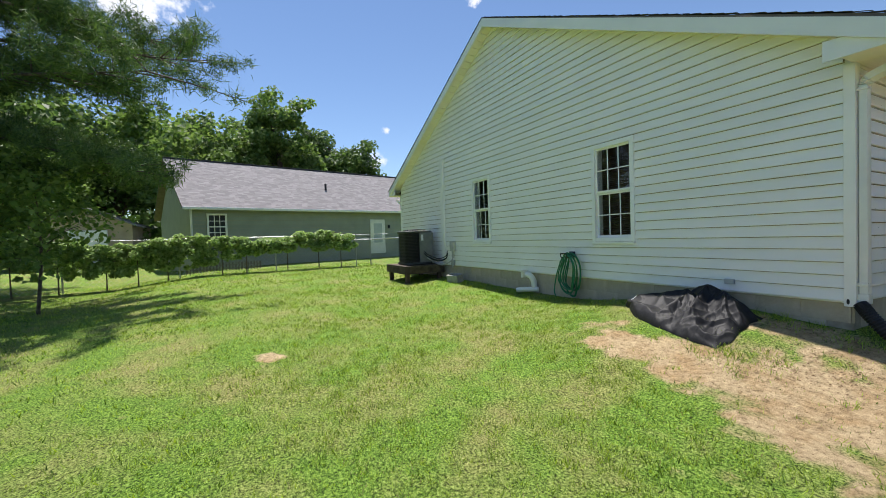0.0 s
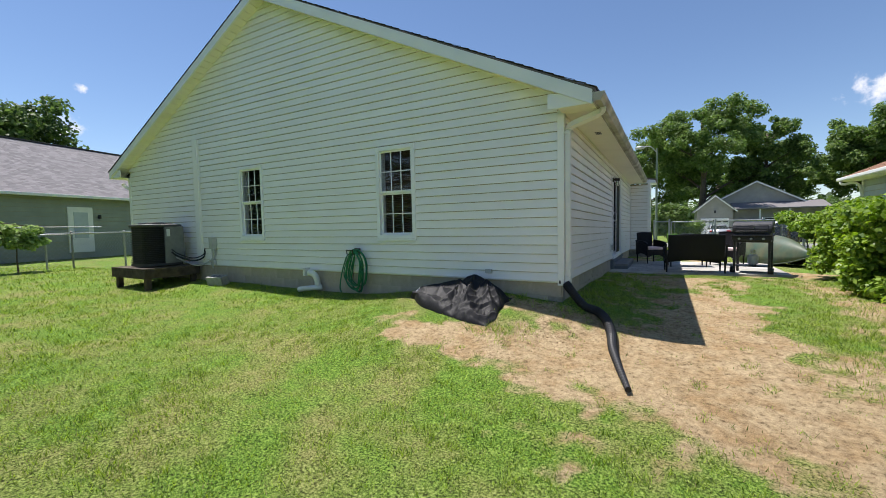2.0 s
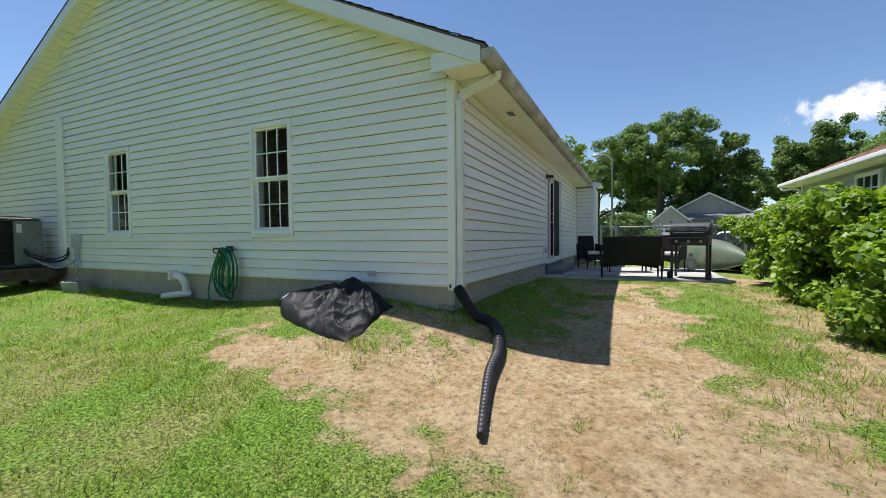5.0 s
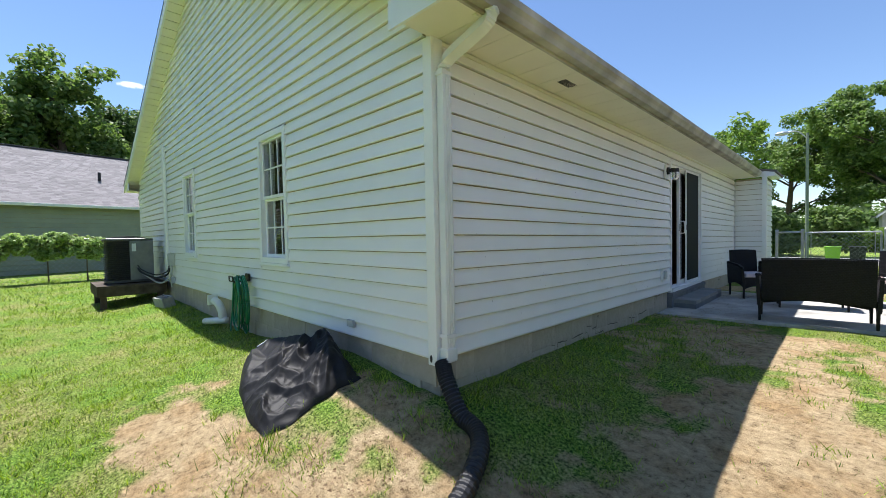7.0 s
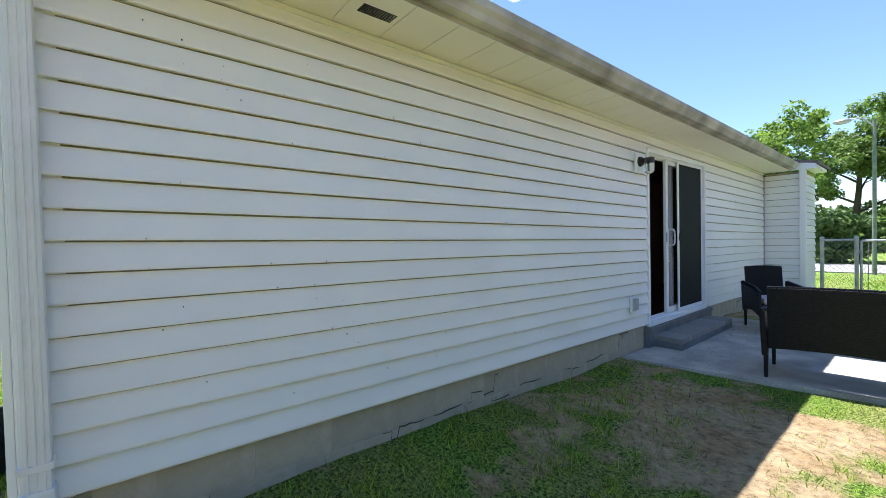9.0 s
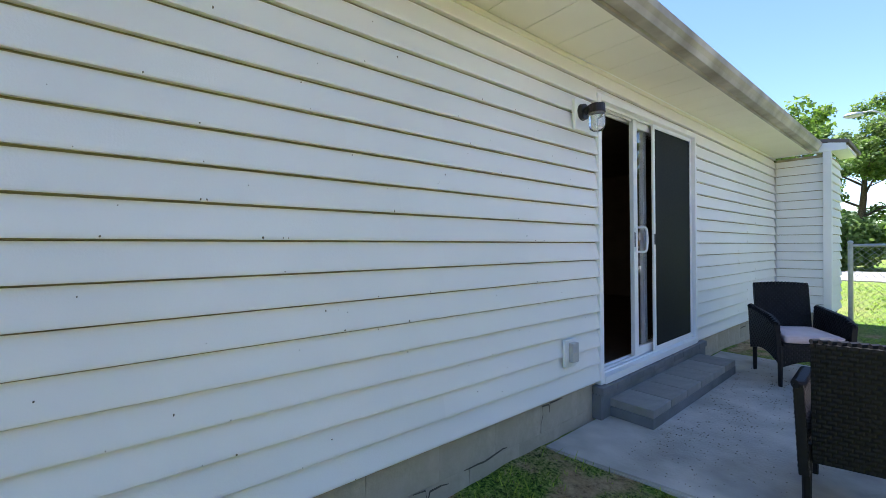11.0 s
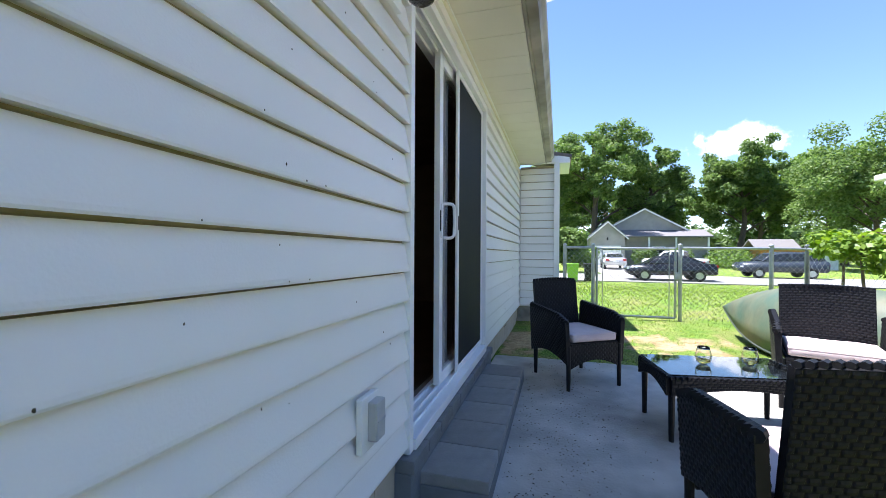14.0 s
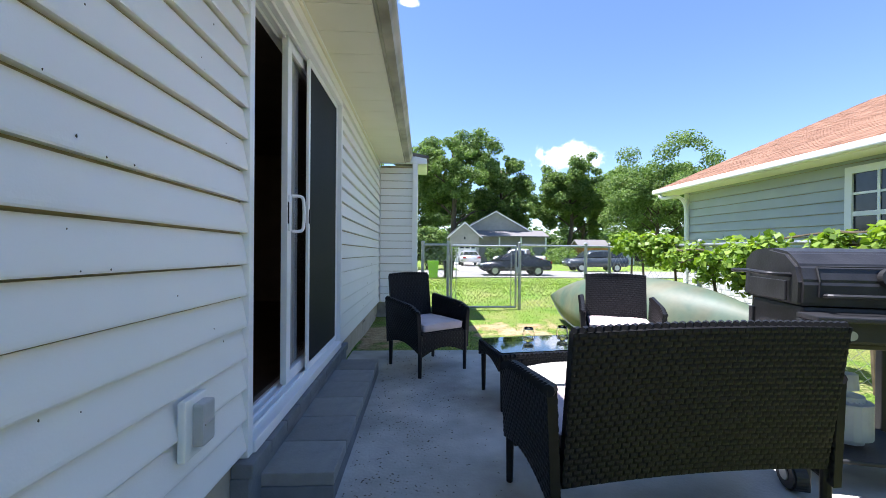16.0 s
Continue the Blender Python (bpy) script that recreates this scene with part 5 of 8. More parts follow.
    part("piping", bm, M_CUSHION, cu)
    return ch


SET = "wicker patio set"
wicker_seat("loveseat", pose(1.67, 5.04, SLAB, 0, 0, 5), 1.09, "black wicker loveseat with a pale cushion on the patio", "loveseat", SET)
wicker_seat("wicker_chair", pose(0.76, 7.03, SLAB, 0, 0, -147), 0.49, "black wicker armchair with a pale pink cushion beside the step", "chair", SET)
wicker_seat("wicker_chair", pose(2.46, 6.92, SLAB, 0, 0, 160), 0.60, "black wicker armchair in the sun before the canoe", "chair", SET)


def coffee_table(m):
    t = thing("coffee_table", m, "low black wicker coffee table with a glass top", "table", SET)
    L, D, H = 0.80, 0.46, 0.375
    for sx in (-1, 1):
        for sy in (-1, 1):
            bm = bmesh.new()
            rod(bm, (sx * (L / 2 - 0.025), sy * (D / 2 - 0.025), 0), (sx * (L / 2 - 0.025), sy * (D / 2 - 0.025), H - 0.02), 0.014, 0.021, 10)
            part("leg", bm, M_WICKER, t)
    for axis, half, other in ((0, L / 2, D / 2), (1, D / 2, L / 2)):
        for s in (-1, 1):
            def apron(u, v, axis=axis, half=half, other=other, s=s):
                a = lerp(-half + 0.01, half - 0.01, u)
                z = lerp(H - 0.11 + 0.05 * math.sin(math.pi * u), H - 0.012, v)
                return (a, s * other, z) if axis == 0 else (s * other, a, z)
            wicker_part("apron", t, apron, (0, s, 0) if axis == 0 else (s, 0, 0), 0.022, int(2 * half / 0.032), 4)
    bm = bmesh.new()
    n = 26
    for s in (-1, 1):
        for i in range(n):
            a, b = -L / 2 + L * i / n, -L / 2 + L * (i + 0.92) / n
            rod(bm, (a, s * D / 2 - 0.008, H - 0.006), (b, s * D / 2 + 0.008, H - 0.006), 0.011, seg=6)
        for i in range(15):
            a, b = -D / 2 + D * i / 15, -D / 2 + D * (i + 0.92) / 15
            rod(bm, (s * L / 2 - 0.008, a, H - 0.006), (s * L / 2 + 0.008, b, H - 0.006), 0.011, seg=6)
    tagged(part("rim", bm, M_WICKER, t), kind="stuff")
    bm = bmesh.new()
    box(bm, (0, 0, H - 0.035), (L - 0.03, D - 0.03, 0.012))
    part("shelf", bm, M_WICKER, t)
    bm = bmesh.new()
    box(bm, (0, 0, H + 0.008), (L - 0.01, D - 0.01, 0.006), bevel=0.002)
    part("glass_top", bm, M_TABLEGLASS, t, "pale green glass top")
    return t


M_TABLEGLASS = glass("table_glass", (0.86, 0.95, 0.92), 0.02)
TABLE_M = pose(1.58, 6.28, SLAB, 0, 0, 9)
coffee_table(TABLE_M)
M_CLEAR = glass("clear_glass", (0.99, 0.99, 0.98))
M_WINE = glass("amber_drink", (0.95, 0.72, 0.22), 0.0, 1.34)


def stemless_glass(m):
    g = thing("drinking_glass", m, "stemless glass of amber drink on the table", "glass", "two drinking glasses")
    prof = ((0.001, 0.004), (0.022, 0.003), (0.036, 0.014), (0.043, 0.038), (0.042, 0.065), (0.036, 0.092), (0.032, 0.108))

    def lathe(pts, close):
        bm = bmesh.new()
        rings = [[bm.verts.new((r * math.cos(2 * math.pi * k / 24), r * math.sin(2 * math.pi * k / 24), z)) for k in range(24)] for r, z in pts]
        for a, b in zip(rings, rings[1:]):
            for k in range(24):
                bm.faces.new((a[k], a[(k + 1) % 24], b[(k + 1) % 24], b[k]))
        if close:
            bm.faces.new(rings[0])
            bm.faces.new(rings[-1])
        return bm
    outer = list(prof) + [(r - 0.0016, z) for r, z in reversed(prof[1:])] + [(0.001, 0.0075)]
    part("bowl", lathe(outer, False), M_CLEAR, g, smooth=True)
    part("drink", lathe(((0.001, 0.0085), (0.019, 0.0082), (0.0335, 0.017), (0.039, 0.030), (0.001, 0.0305)), False), M_WINE, g, "amber drink", True)


for dx, dy in ((-0.10, 0.02), (0.17, 0.03)):
    stemless_glass(TABLE_M @ Matrix.Translation((dx, dy, 0.3865)))


def grill(m):
    g = thing("gas_grill", m, "black gas grill with a closed lid on the patio", "grill")
    M1, M2 = M_GRILL, M_BLACK_PLASTIC

    def bx(name, c, s, bevel=0.008, mat=M1, label="", parent=g):
        bm = bmesh.new()
        box(bm, c, s, bevel=bevel)
        return part(name, bm, mat, parent, label)
    for sx in (-1, 1):
        for sy in (-1, 1):
            bx("leg", (sx * 0.29, sy * 0.20, 0.42), (0.045, 0.045, 0.84), 0.006)
    bx("bottom_shelf", (0, 0, 0.16), (0.56, 0.42, 0.02))
    bx("firebox", (0, 0, 0.80), (0.60, 0.42, 0.20), 0.02)
    bx("control_panel", (0, -0.27, 0.80), (0.66, 0.05, 0.11), 0.012)
    bx("front_shelf", (0.02, -0.30, 0.865), (0.72, 0.14, 0.025), 0.006)
    for k in (-0.2, 0.0, 0.2):
        bm = bmesh.new()
        rod(bm, (k, -0.295, 0.79), (k, -0.335, 0.79), 0.026, 0.022, 14)
        part("knob", bm, M_STEEL, g, "bright metal knob")
    # lid: arched front, flat sides
    bm = bmesh.new()
    prof = [(-0.235, 0.905), (-0.24, 1.02), (-0.215, 1.10), (-0.13, 1.165), (0.0, 1.185), (0.16, 1.175), (0.225, 1.12), (0.235, 0.905)]
    ends = [[bm.verts.new((x, y, z)) for y, z in prof] for x in (-0.33, 0.33)]
    for k in range(len(prof)):
        bm.faces.new((ends[0][k], ends[0][(k + 1) % len(prof)], ends[1][(k + 1) % len(prof)], ends[1][k]))
    bm.faces.new(ends[0])
    bm.faces.new(list(reversed(ends[1])))
    bmesh.ops.bevel(bm, geom=list(bm.edges), offset=0.014, segments=2, affect="EDGES")
    lid = part("lid", bm, M1, g, "arched black lid")
    bm = bmesh.new()
    f = [(-0.244, 0.95), (-0.246, 1.02), (-0.224, 1.095)]
    for x0, x1 in ((-0.26, 0.26),):
        for (y0, z0), (y1, z1) in zip(f, f[1:]):
            rod(bm, (x0, y0, z0), (x0, y1, z1), 0.004, seg=5)
            rod(bm, (x1, y0, z0), (x1, y1, z1), 0.004, seg=5)
        rod(bm, (x0, f[0][0], f[0][1]), (x1, f[0][0], f[0][1]), 0.004, seg=5)
        rod(bm, (x0, f[2][0], f[2][1]), (x1, f[2][0], f[2][1]), 0.004, seg=5)
    part("lid_rib", bm, M2, lid)
    bm = bmesh.new()
    q = Matrix.Translation((0, -0.248, 1.045)) @ Matrix.Rotation(radians(80), 4, "X")
    bmesh.ops.create_cone(bm, cap_ends=True, segments=24, radius1=0.05, radius2=0.045, depth=0.02, matrix=q)
    part("thermometer", bm, M2, lid, "round black gauge")
    bm = bmesh.new()
    tube(bm, smooth_path(((-0.22, -0.22, 0.955), (-0.22, -0.30, 0.96), (0.22, -0.30, 0.96), (0.22, -0.22, 0.955)), 8), 0.012, 8)
    part("lid_handle", bm, M2, lid)
    for s in (-1, 1):
        bm = bmesh.new()
        x = s * 0.345
        tube(bm, smooth_path(((x - s * 0.02, -0.17, 1.05), (x + s * 0.07, -0.17, 1.055), (x + s * 0.08, 0.0, 1.06), (x + s * 0.07, 0.16, 1.055), (x - s * 0.02, 0.16, 1.05)), 7), 0.011, 8)
        part("side_bar", bm, M2, g)
        bx("side_plate", (s * 0.335, 0.0, 0.97), (0.012, 0.30, 0.10), 0.004)
    for s in (-1, 1):
        bm = bmesh.new()
        rod(bm, (s * 0.30, -0.20, 0.075), (s * 0.36, -0.20, 0.075), 0.075, 0.075, 22)
        bmesh.ops.bevel(bm, geom=list(bm.edges), offset=0.008, segments=2, affect="EDGES")
        wh = part("wheel", bm, M2, g)
        bm = bmesh.new()
        rod(bm, (s * 0.295, -0.20, 0.075), (s * 0.366, -0.20, 0.075), 0.03, 0.03, 14)
        part("hub", bm, M_GREYPLAST, wh)
    bm = bmesh.new()
    rod(bm, (0.0, 0.0, 0.18), (0.0, 0.0, 0.42), 0.095, 0.095, 20)
    bmesh.ops.bevel(bm, geom=list(bm.edges), offset=0.03, segments=3, affect="EDGES")
    rod(bm, (0.0, 0.0, 0.45), (0.0, 0.0, 0.53), 0.045, 0.04, 12)
    part("gas_bottle", bm, M_GREYPLAST, g, "small grey gas bottle")


M_GRILL = surf("black_grill_enamel", (0.016, 0.016, 0.018), (0.032, 0.032, 0.036), 9, 0.45, 0.1, 90, stain=0.3, stain_scale=4)
grill(pose(2.74, 5.24, SLAB, 0, 0, -15) @ Matrix.Diagonal((1, 1, 0.91, 1)))


def canoe():
    c = thing("canoe", pose(3.42, 8.30, 0.05, 0, 0, 20), "upturned faded green canoe lying beside the fence", "canoe")
    L, B, H = 3.5, 0.88, 0.62
    rows, nu, nv = [], 46, 18
    verts, faces = [], []
    for i in range(nu + 1):
        s = 2 * i / nu - 1
        wide = B / 2 * max(0.0, 1 - abs(s) ** 1.9) ** 1.15
        keel = H + 0.17 - 0.42 * abs(s) ** 2.3
        rim = 0.04 + 0.30 * abs(s) ** 3.0
        for j in range(nv + 1):
            a = math.pi * j / nv
            x = wide * math.cos(a)
            k = abs(math.sin(a)) ** 0.62
            z = rim + (keel - rim) * k
            x *= 1.0 + 0.10 * (1 - k)
            verts.append((x, s * L / 2 * (1.0 - 0.02 * (1 - k)), z))
    for i in range(nu):
        for j in range(nv):
            k = i * (nv + 1) + j
            faces.append((k, k + 1, k + nv + 2, k + nv + 1))
    hull = part_data("hull", verts, faces, M_CANOE, c, smooth=True)
    sm = hull.modifiers.new("thickness", "SOLIDIFY")
    sm.thickness = 0.012
    for j in (0, nv):
        bm = bmesh.new()
        tube(bm, [verts[i * (nv + 1) + j] for i in range(nu + 1)], 0.018, 7)
        part("gunwale", bm, M_CANOE_TRIM, c, "dark rim", True)


M_CANOE = surf("faded_green_hull", (0.045, 0.10, 0.07), (0.15, 0.155, 0.09), 2.6, 0.55, 0.08, 30, stain=0.3, stain_scale=5.0)
M_CANOE_TRIM = surf("dark_hull_rim", (0.05, 0.07, 0.06), (0.09, 0.11, 0.09), 6, 0.6)
canoe()


# ---- fences ----
def mesh_wires(bm, p0, p1, z0, z1, pitch=0.062, r=0.0018, ground=None):
    """Chain-link diamonds in the upright plane from p0 to p1."""
    p0, p1 = Vector(p0), Vector(p1)
    d = p1 - p0
    L, H = d.length, z1 - z0
    u = d.normalized()
    n = Vector((-u.y, u.x, 0))
    step = pitch * 1.414
    k = -H
    while k < L:
        for s in (1, -1):
            a0, a1 = (k, k + H) if s > 0 else (k + H, k)
            za, zb = z0, z1
            if a0 > a1:
                (a0, za), (a1, zb) = (a1, zb), (a0, za)
            lo, hi = max(0.0, a0), min(L, a1)
            if hi - lo > 0.02:
                fa, fb = lerp(za, zb, (lo - a0) / (a1 - a0)), lerp(za, zb, (hi - a0) / (a1 - a0))
                A, B = p0 + u * lo + n * 0.002 * s, p0 + u * hi + n * 0.002 * s
                A.z, B.z = fa, fb
                dirv = (B - A).normalized()
                side = dirv.cross(n).normalized() * r
                nn = n * r
                vs = [[bm.verts.new(P + o) for o in (side, nn, -side)] for P in (A, B)]
                for q in range(3):
                    bm.faces.new((vs[0][q], vs[0][(q + 1) % 3], vs[1][(q + 1) % 3], vs[1][q]))
        k += step


def chain_fence(name, posts, height, label, pitch=0.062, r=0.0018, rail=True, mat=None):
    mat = mat or M_STEEL
    f = thing(name, pose(posts[0][0], posts[0][1], 0), label, "fence")
    o = Vector((posts[0][0], posts[0][1], 0))
    for x, y in posts:
        g = ground_z(x, y)
        bm = bmesh.new()
        rod(bm, (x - o.x, y - o.y, g - 0.1), (x - o.x, y - o.y, g + height + 0.02), 0.03, seg=12)
        bmesh.ops.create_uvsphere(bm, u_segments=10, v_segments=6, radius=0.036, matrix=Matrix.Translation((x - o.x, y - o.y, g + height + 0.025)) @ Matrix.Diagonal((1, 1, 0.8, 1)))
        part("post", bm, mat, f)
    for (xa, ya), (xb, yb) in zip(posts, posts[1:]):
        ga, gb = ground_z(xa, ya), ground_z(xb, yb)
        if rail:
            bm = bmesh.new()
            rod(bm, (xa - o.x, ya - o.y, ga + height - 0.02), (xb - o.x, yb - o.y, gb + height - 0.02), 0.021, seg=10)
            part("top_rail", bm, mat, f)
        bm = bmesh.new()
        mesh_wires(bm, (xa - o.x, ya - o.y, 0), (xb - o.x, yb - o.y, 0), (ga + gb) / 2 + 0.03, (ga + gb) / 2 + height - 0.02, pitch, r)
        tagged(part("wire_mesh", bm, mat, f), kind="stuff")
    return f


chain_fence("chain_link_fence", ((2.53, 10.9), (3.79, 10.9), (4.25, 10.9)), 1.22, "galvanised chain-link fence across the end of the yard")
chain_fence("chain_link_fence", ((0.72, 10.9), (1.19, 10.9)), 1.22, "short galvanised chain-link fence beside the house")
chain_fence("chain_link_fence", ((4.25, 10.9), (4.25, 8.4), (4.25, 5.9), (4.25, 3.4), (4.25, 0.9), (4.25, -1.6), (4.25, -4.1)), 1.22, "galvanised chain-link fence overgrown with grape vines", 0.09)
M_DARKSTEEL = surf("dull_fence_steel", (0.10, 0.11, 0.11), (0.17, 0.18, 0.18), 10, 0.6, metal=0.3)
chain_fence("chain_link_fence", ((-17.2, -14), (-17.2, -10.5), (-17.2, -7), (-17.2, -3.5), (-17.2, 0.0), (-17.2, 0.7)), 1.25, "chain-link fence under a row of vines", 0.12, 0.003)
chain_fence("chain_link_fence", ((-17.2, 0.7), (-14.6, 1.2), (-11.4, 1.6)), 1.25, "chain-link fence running to the house corner", 0.10, 0.003)


def fence_gate():
    x0, x1, y = 1.25, 2.46, 10.9
    g0 = ground_z(1.8, y)
    g = thing("fence_gate", pose(x0, y, g0), "closed galvanised chain-link gate", "gate")
    W, z0, z1 = x1 - x0, 0.06, 1.20
    bm = bmesh.new()
    pts = [(0, 0, z0), (W, 0, z0), (W, 0, z1), (0, 0, z1)]
    for a, b in zip(pts, pts[1:] + pts[:1]):
        rod(bm, a, b, 0.019, seg=10)
    part("gate_frame", bm, M_STEEL, g)
    for xx in (0.09, W - 0.09):
        bm = bmesh.new()
        rod(bm, (xx, 0, z0), (xx, 0, z1), 0.008, seg=6)
        part("tension_bar", bm, M_STEEL, g)
    bm = bmesh.new()
    mesh_wires(bm, (0.02, 0, 0), (W - 0.02, 0, 0), z0, z1)
    tagged(part("wire_mesh", bm, M_STEEL, g), kind="stuff")
    for z in (0.25, 1.0):
        bm = bmesh.new()
        box(bm, (-0.035, 0, z), (0.06, 0.03, 0.05), bevel=0.006)
        part("hinge", bm, M_STEEL, g)
    bm = bmesh.new()
    box(bm, (W + 0.03, -0.02, 0.75), (0.08, 0.02, 0.12), bevel=0.006)
    part("latch", bm, M_STEEL, g)


fence_gate()

# ---- plants ----
M_LEAF_TREE = island_surf("tree_leaf", (0.075, 0.135, 0.034), (0.20, 0.275, 0.085), 0.55, 0.42)
M_LEAF_LIGHT = island_surf("light_tree_leaf", (0.09, 0.16, 0.03), (0.21, 0.30, 0.075), 0.55, 0.40)
M_LEAF_DARK = island_surf("dark_tree_leaf", (0.045, 0.085, 0.026), (0.13, 0.195, 0.06), 0.55, 0.38)
M_NEEDLE = island_surf("pine_needle", (0.04, 0.085, 0.025), (0.14, 0.21, 0.06), 0.6, 0.2)
M_VINE = island_surf("grape_leaf", (0.075, 0.15, 0.018), (0.30, 0.41, 0.07), 0.45, 0.38)
M_VINE_PALE = island_surf("pale_vine_leaf", (0.17, 0.26, 0.07), (0.40, 0.50, 0.20), 0.5, 0.36)
M_STEM = surf("vine_stem", (0.10, 0.075, 0.045), (0.17, 0.13, 0.08), 14, 0.9, 0.3, 60)


def leaf_cloud(rng, centres, radii, count, size, flat=0.6, shape=None, hang=0.0):
    """Many small leaves in clumps; returns verts and faces. Each leaf is a folded diamond."""
    c = np.array(centres, float)
    r = np.array(radii, float)
    w = r ** 2
    idx = rng.choice(len(c), count, p=w / w.sum())
    d = rng.normal(size=(count, 3))
    d /= np.linalg.norm(d, axis=1)[:, None]
    rad = rng.random(count) ** 0.42
    p = c[idx] + d * (rad * r[idx])[:, None] * np.array([1, 1, flat])
    s = size * rng.uniform(0.6, 1.35, count)
    n = d * 0.5 + rng.normal(size=(count, 3)) * 0.55 + np.array([0, 0, 0.55])
    n /= np.linalg.norm(n, axis=1)[:, None]
    t = rng.normal(size=(count, 3)) + np.array([0, 0, -hang])
    t -= n * (t * n).sum(1)[:, None]
    t /= np.linalg.norm(t, axis=1)[:, None]
    b = np.cross(n, t)
    s = s[:, None]
    v = np.empty((count, 4, 3))
    v[:, 0] = p - t * s * 0.55
    v[:, 1] = p + b * s * 0.42 + n * s * 0.10
    v[:, 2] = p + t * s * 0.55
    v[:, 3] = p - b * s * 0.42 + n * s * 0.10
    f = np.arange(count * 4).reshape(count, 4)
    return v.reshape(-1, 3), f


def np_part(name, verts, faces, mat, parent, label="", kind=""):
    me = bpy.data.meshes.new(name)
    nv, nf, k = len(verts), len(faces), faces.shape[1]
    me.vertices.add(nv)
    me.vertices.foreach_set("co", np.asarray(verts, np.float32).ravel())
    me.loops.add(nf * k)
    me.loops.foreach_set("vertex_index", np.asarray(faces, np.int32).ravel())
    me.polygons.add(nf)
    me.polygons.foreach_set("loop_start", np.arange(0, nf * k, k, dtype=np.int32))
    me.update(calc_edges=True)
    me.materials.append(mat)
    ob = new(name, me)
    if parent:
        ob.parent = parent
    return tagged(ob, label, kind=kind)


def limbs(bm, rng, base, top, r0, n_limb, reach, lift, sub=3):
    """A leaning trunk with forked limbs; returns the limb tips."""
    tips = []
    base, top = Vector(base), Vector(top)
    mid = base.lerp(top, 0.5) + Vector((rng.normal() * 0.06, rng.normal() * 0.06, 0)) * (top - base).length
    trunk = smooth_path((base, mid, top), 6)
    tube(bm, trunk, lambda t: r0 * (1 - 0.75 * t) + r0 * 0.35 * max(0, 0.08 - t) / 0.08, 9)
    for k in range(n_limb):
        t = 0.38 + 0.6 * (k + rng.random() * 0.6) / n_limb
        p = trunk[min(len(trunk) - 1, int(t * (len(trunk) - 1)))]
        a = k * 2.4 + rng.random() * 0.9
        ln = reach * (1.15 - 0.55 * t) * rng.uniform(0.75, 1.2)
        e = p + Vector((math.cos(a) * ln, math.sin(a) * ln, lift * ln * rng.uniform(0.5, 1.2)))
        m = p.lerp(e, 0.5) + Vector((0, 0, 0.12 * ln))
        path = smooth_path((p, m, e), 4)
        rr = r0 * (0.45 - 0.25 * t)
        tube(bm, path, lambda q, rr=rr: rr * (1 - 0.8 * q), 6)
        tips.append(e)
        for j in range(sub):
            q = path[2 + j * 2 if 2 + j * 2 < len(path) else -1]
            b = a + rng.uniform(-1.1, 1.1)
            l2 = ln * rng.uniform(0.3, 0.55)
            e2 = q + Vector((math.cos(b) * l2, math.sin(b) * l2, l2 * rng.uniform(0.2, 0.8)))
            tube(bm, (q, q.lerp(e2, 0.5) + Vector((0, 0, 0.05 * l2)), e2), lambda z, rr=rr: rr * 0.45 * (1 - 0.8 * z), 5)
            tips.append(e2)
    tips.append(top)
    return tips


def tree(x, y, height, spread, seed, label, mat, leaves=9000, leaf=0.42, bare=0.35, clump=0.26, trunk=0.028, group="", base=None):
    rng = np.random.default_rng(seed)
    g = ground_z(x, y) if base is None else base
    t = thing("tree", pose(x, y, g), label, "tree", group)
    bm = bmesh.new()
    tips = limbs(bm, rng, (0, 0, -0.2), (rng.normal() * 0.03 * height, rng.normal() * 0.03 * height, height * 0.86), height * trunk, 11, spread * 0.9, 0.55)
    part("trunk", bm, M_BARK, t, smooth=True)
    cs, rs = [], []
    for p in tips:
        if p.z < height * bare:
            continue
        for k in range(3):
            o = Vector(rng.normal(size=3)) * spread * 0.17
            cs.append(tuple(p + o))
            rs.append(spread * clump * rng.uniform(0.6, 1.25))
    v, f = leaf_cloud(rng, cs, rs, leaves, leaf, 0.75)
    np_part("crown", v, f, mat, t, kind="stuff")
    return t


def bush(x, y, w, h, seed, label, mat, leaves=3500, leaf=0.16, depth=None, base=None):
    rng = np.random.default_rng(seed)
    g = ground_z(x, y) if base is None else base
    b = thing("bush", pose(x, y, g), label, "bush")
    for k in range(6):
        bm = bmesh.new()
        a = k * 1.05
        tube(bm, ((0, 0, -0.1), (0.15 * w * math.cos(a), 0.15 * w * math.sin(a), h * 0.35), (0.3 * w * math.cos(a), 0.3 * w * math.sin(a), h * 0.7)), lambda t: 0.03 * (1 - 0.7 * t), 5)
        part("stem", bm, M_BARK, b)
    d = depth or w
    cs = [(rng.uniform(-0.38, 0.38) * w, rng.uniform(-0.38, 0.38) * d, rng.uniform(0.2, 0.8) * h) for _ in range(26)]
    rs = [rng.uniform(0.16, 0.3) * min(w, h * 1.5) for _ in cs]
    v, f = leaf_cloud(rng, cs, rs, leaves, leaf, 0.8)
    v[:, 2] = np.maximum(v[:, 2], 0.02)
    np_part("foliage", v, f, mat, b, kind="stuff")


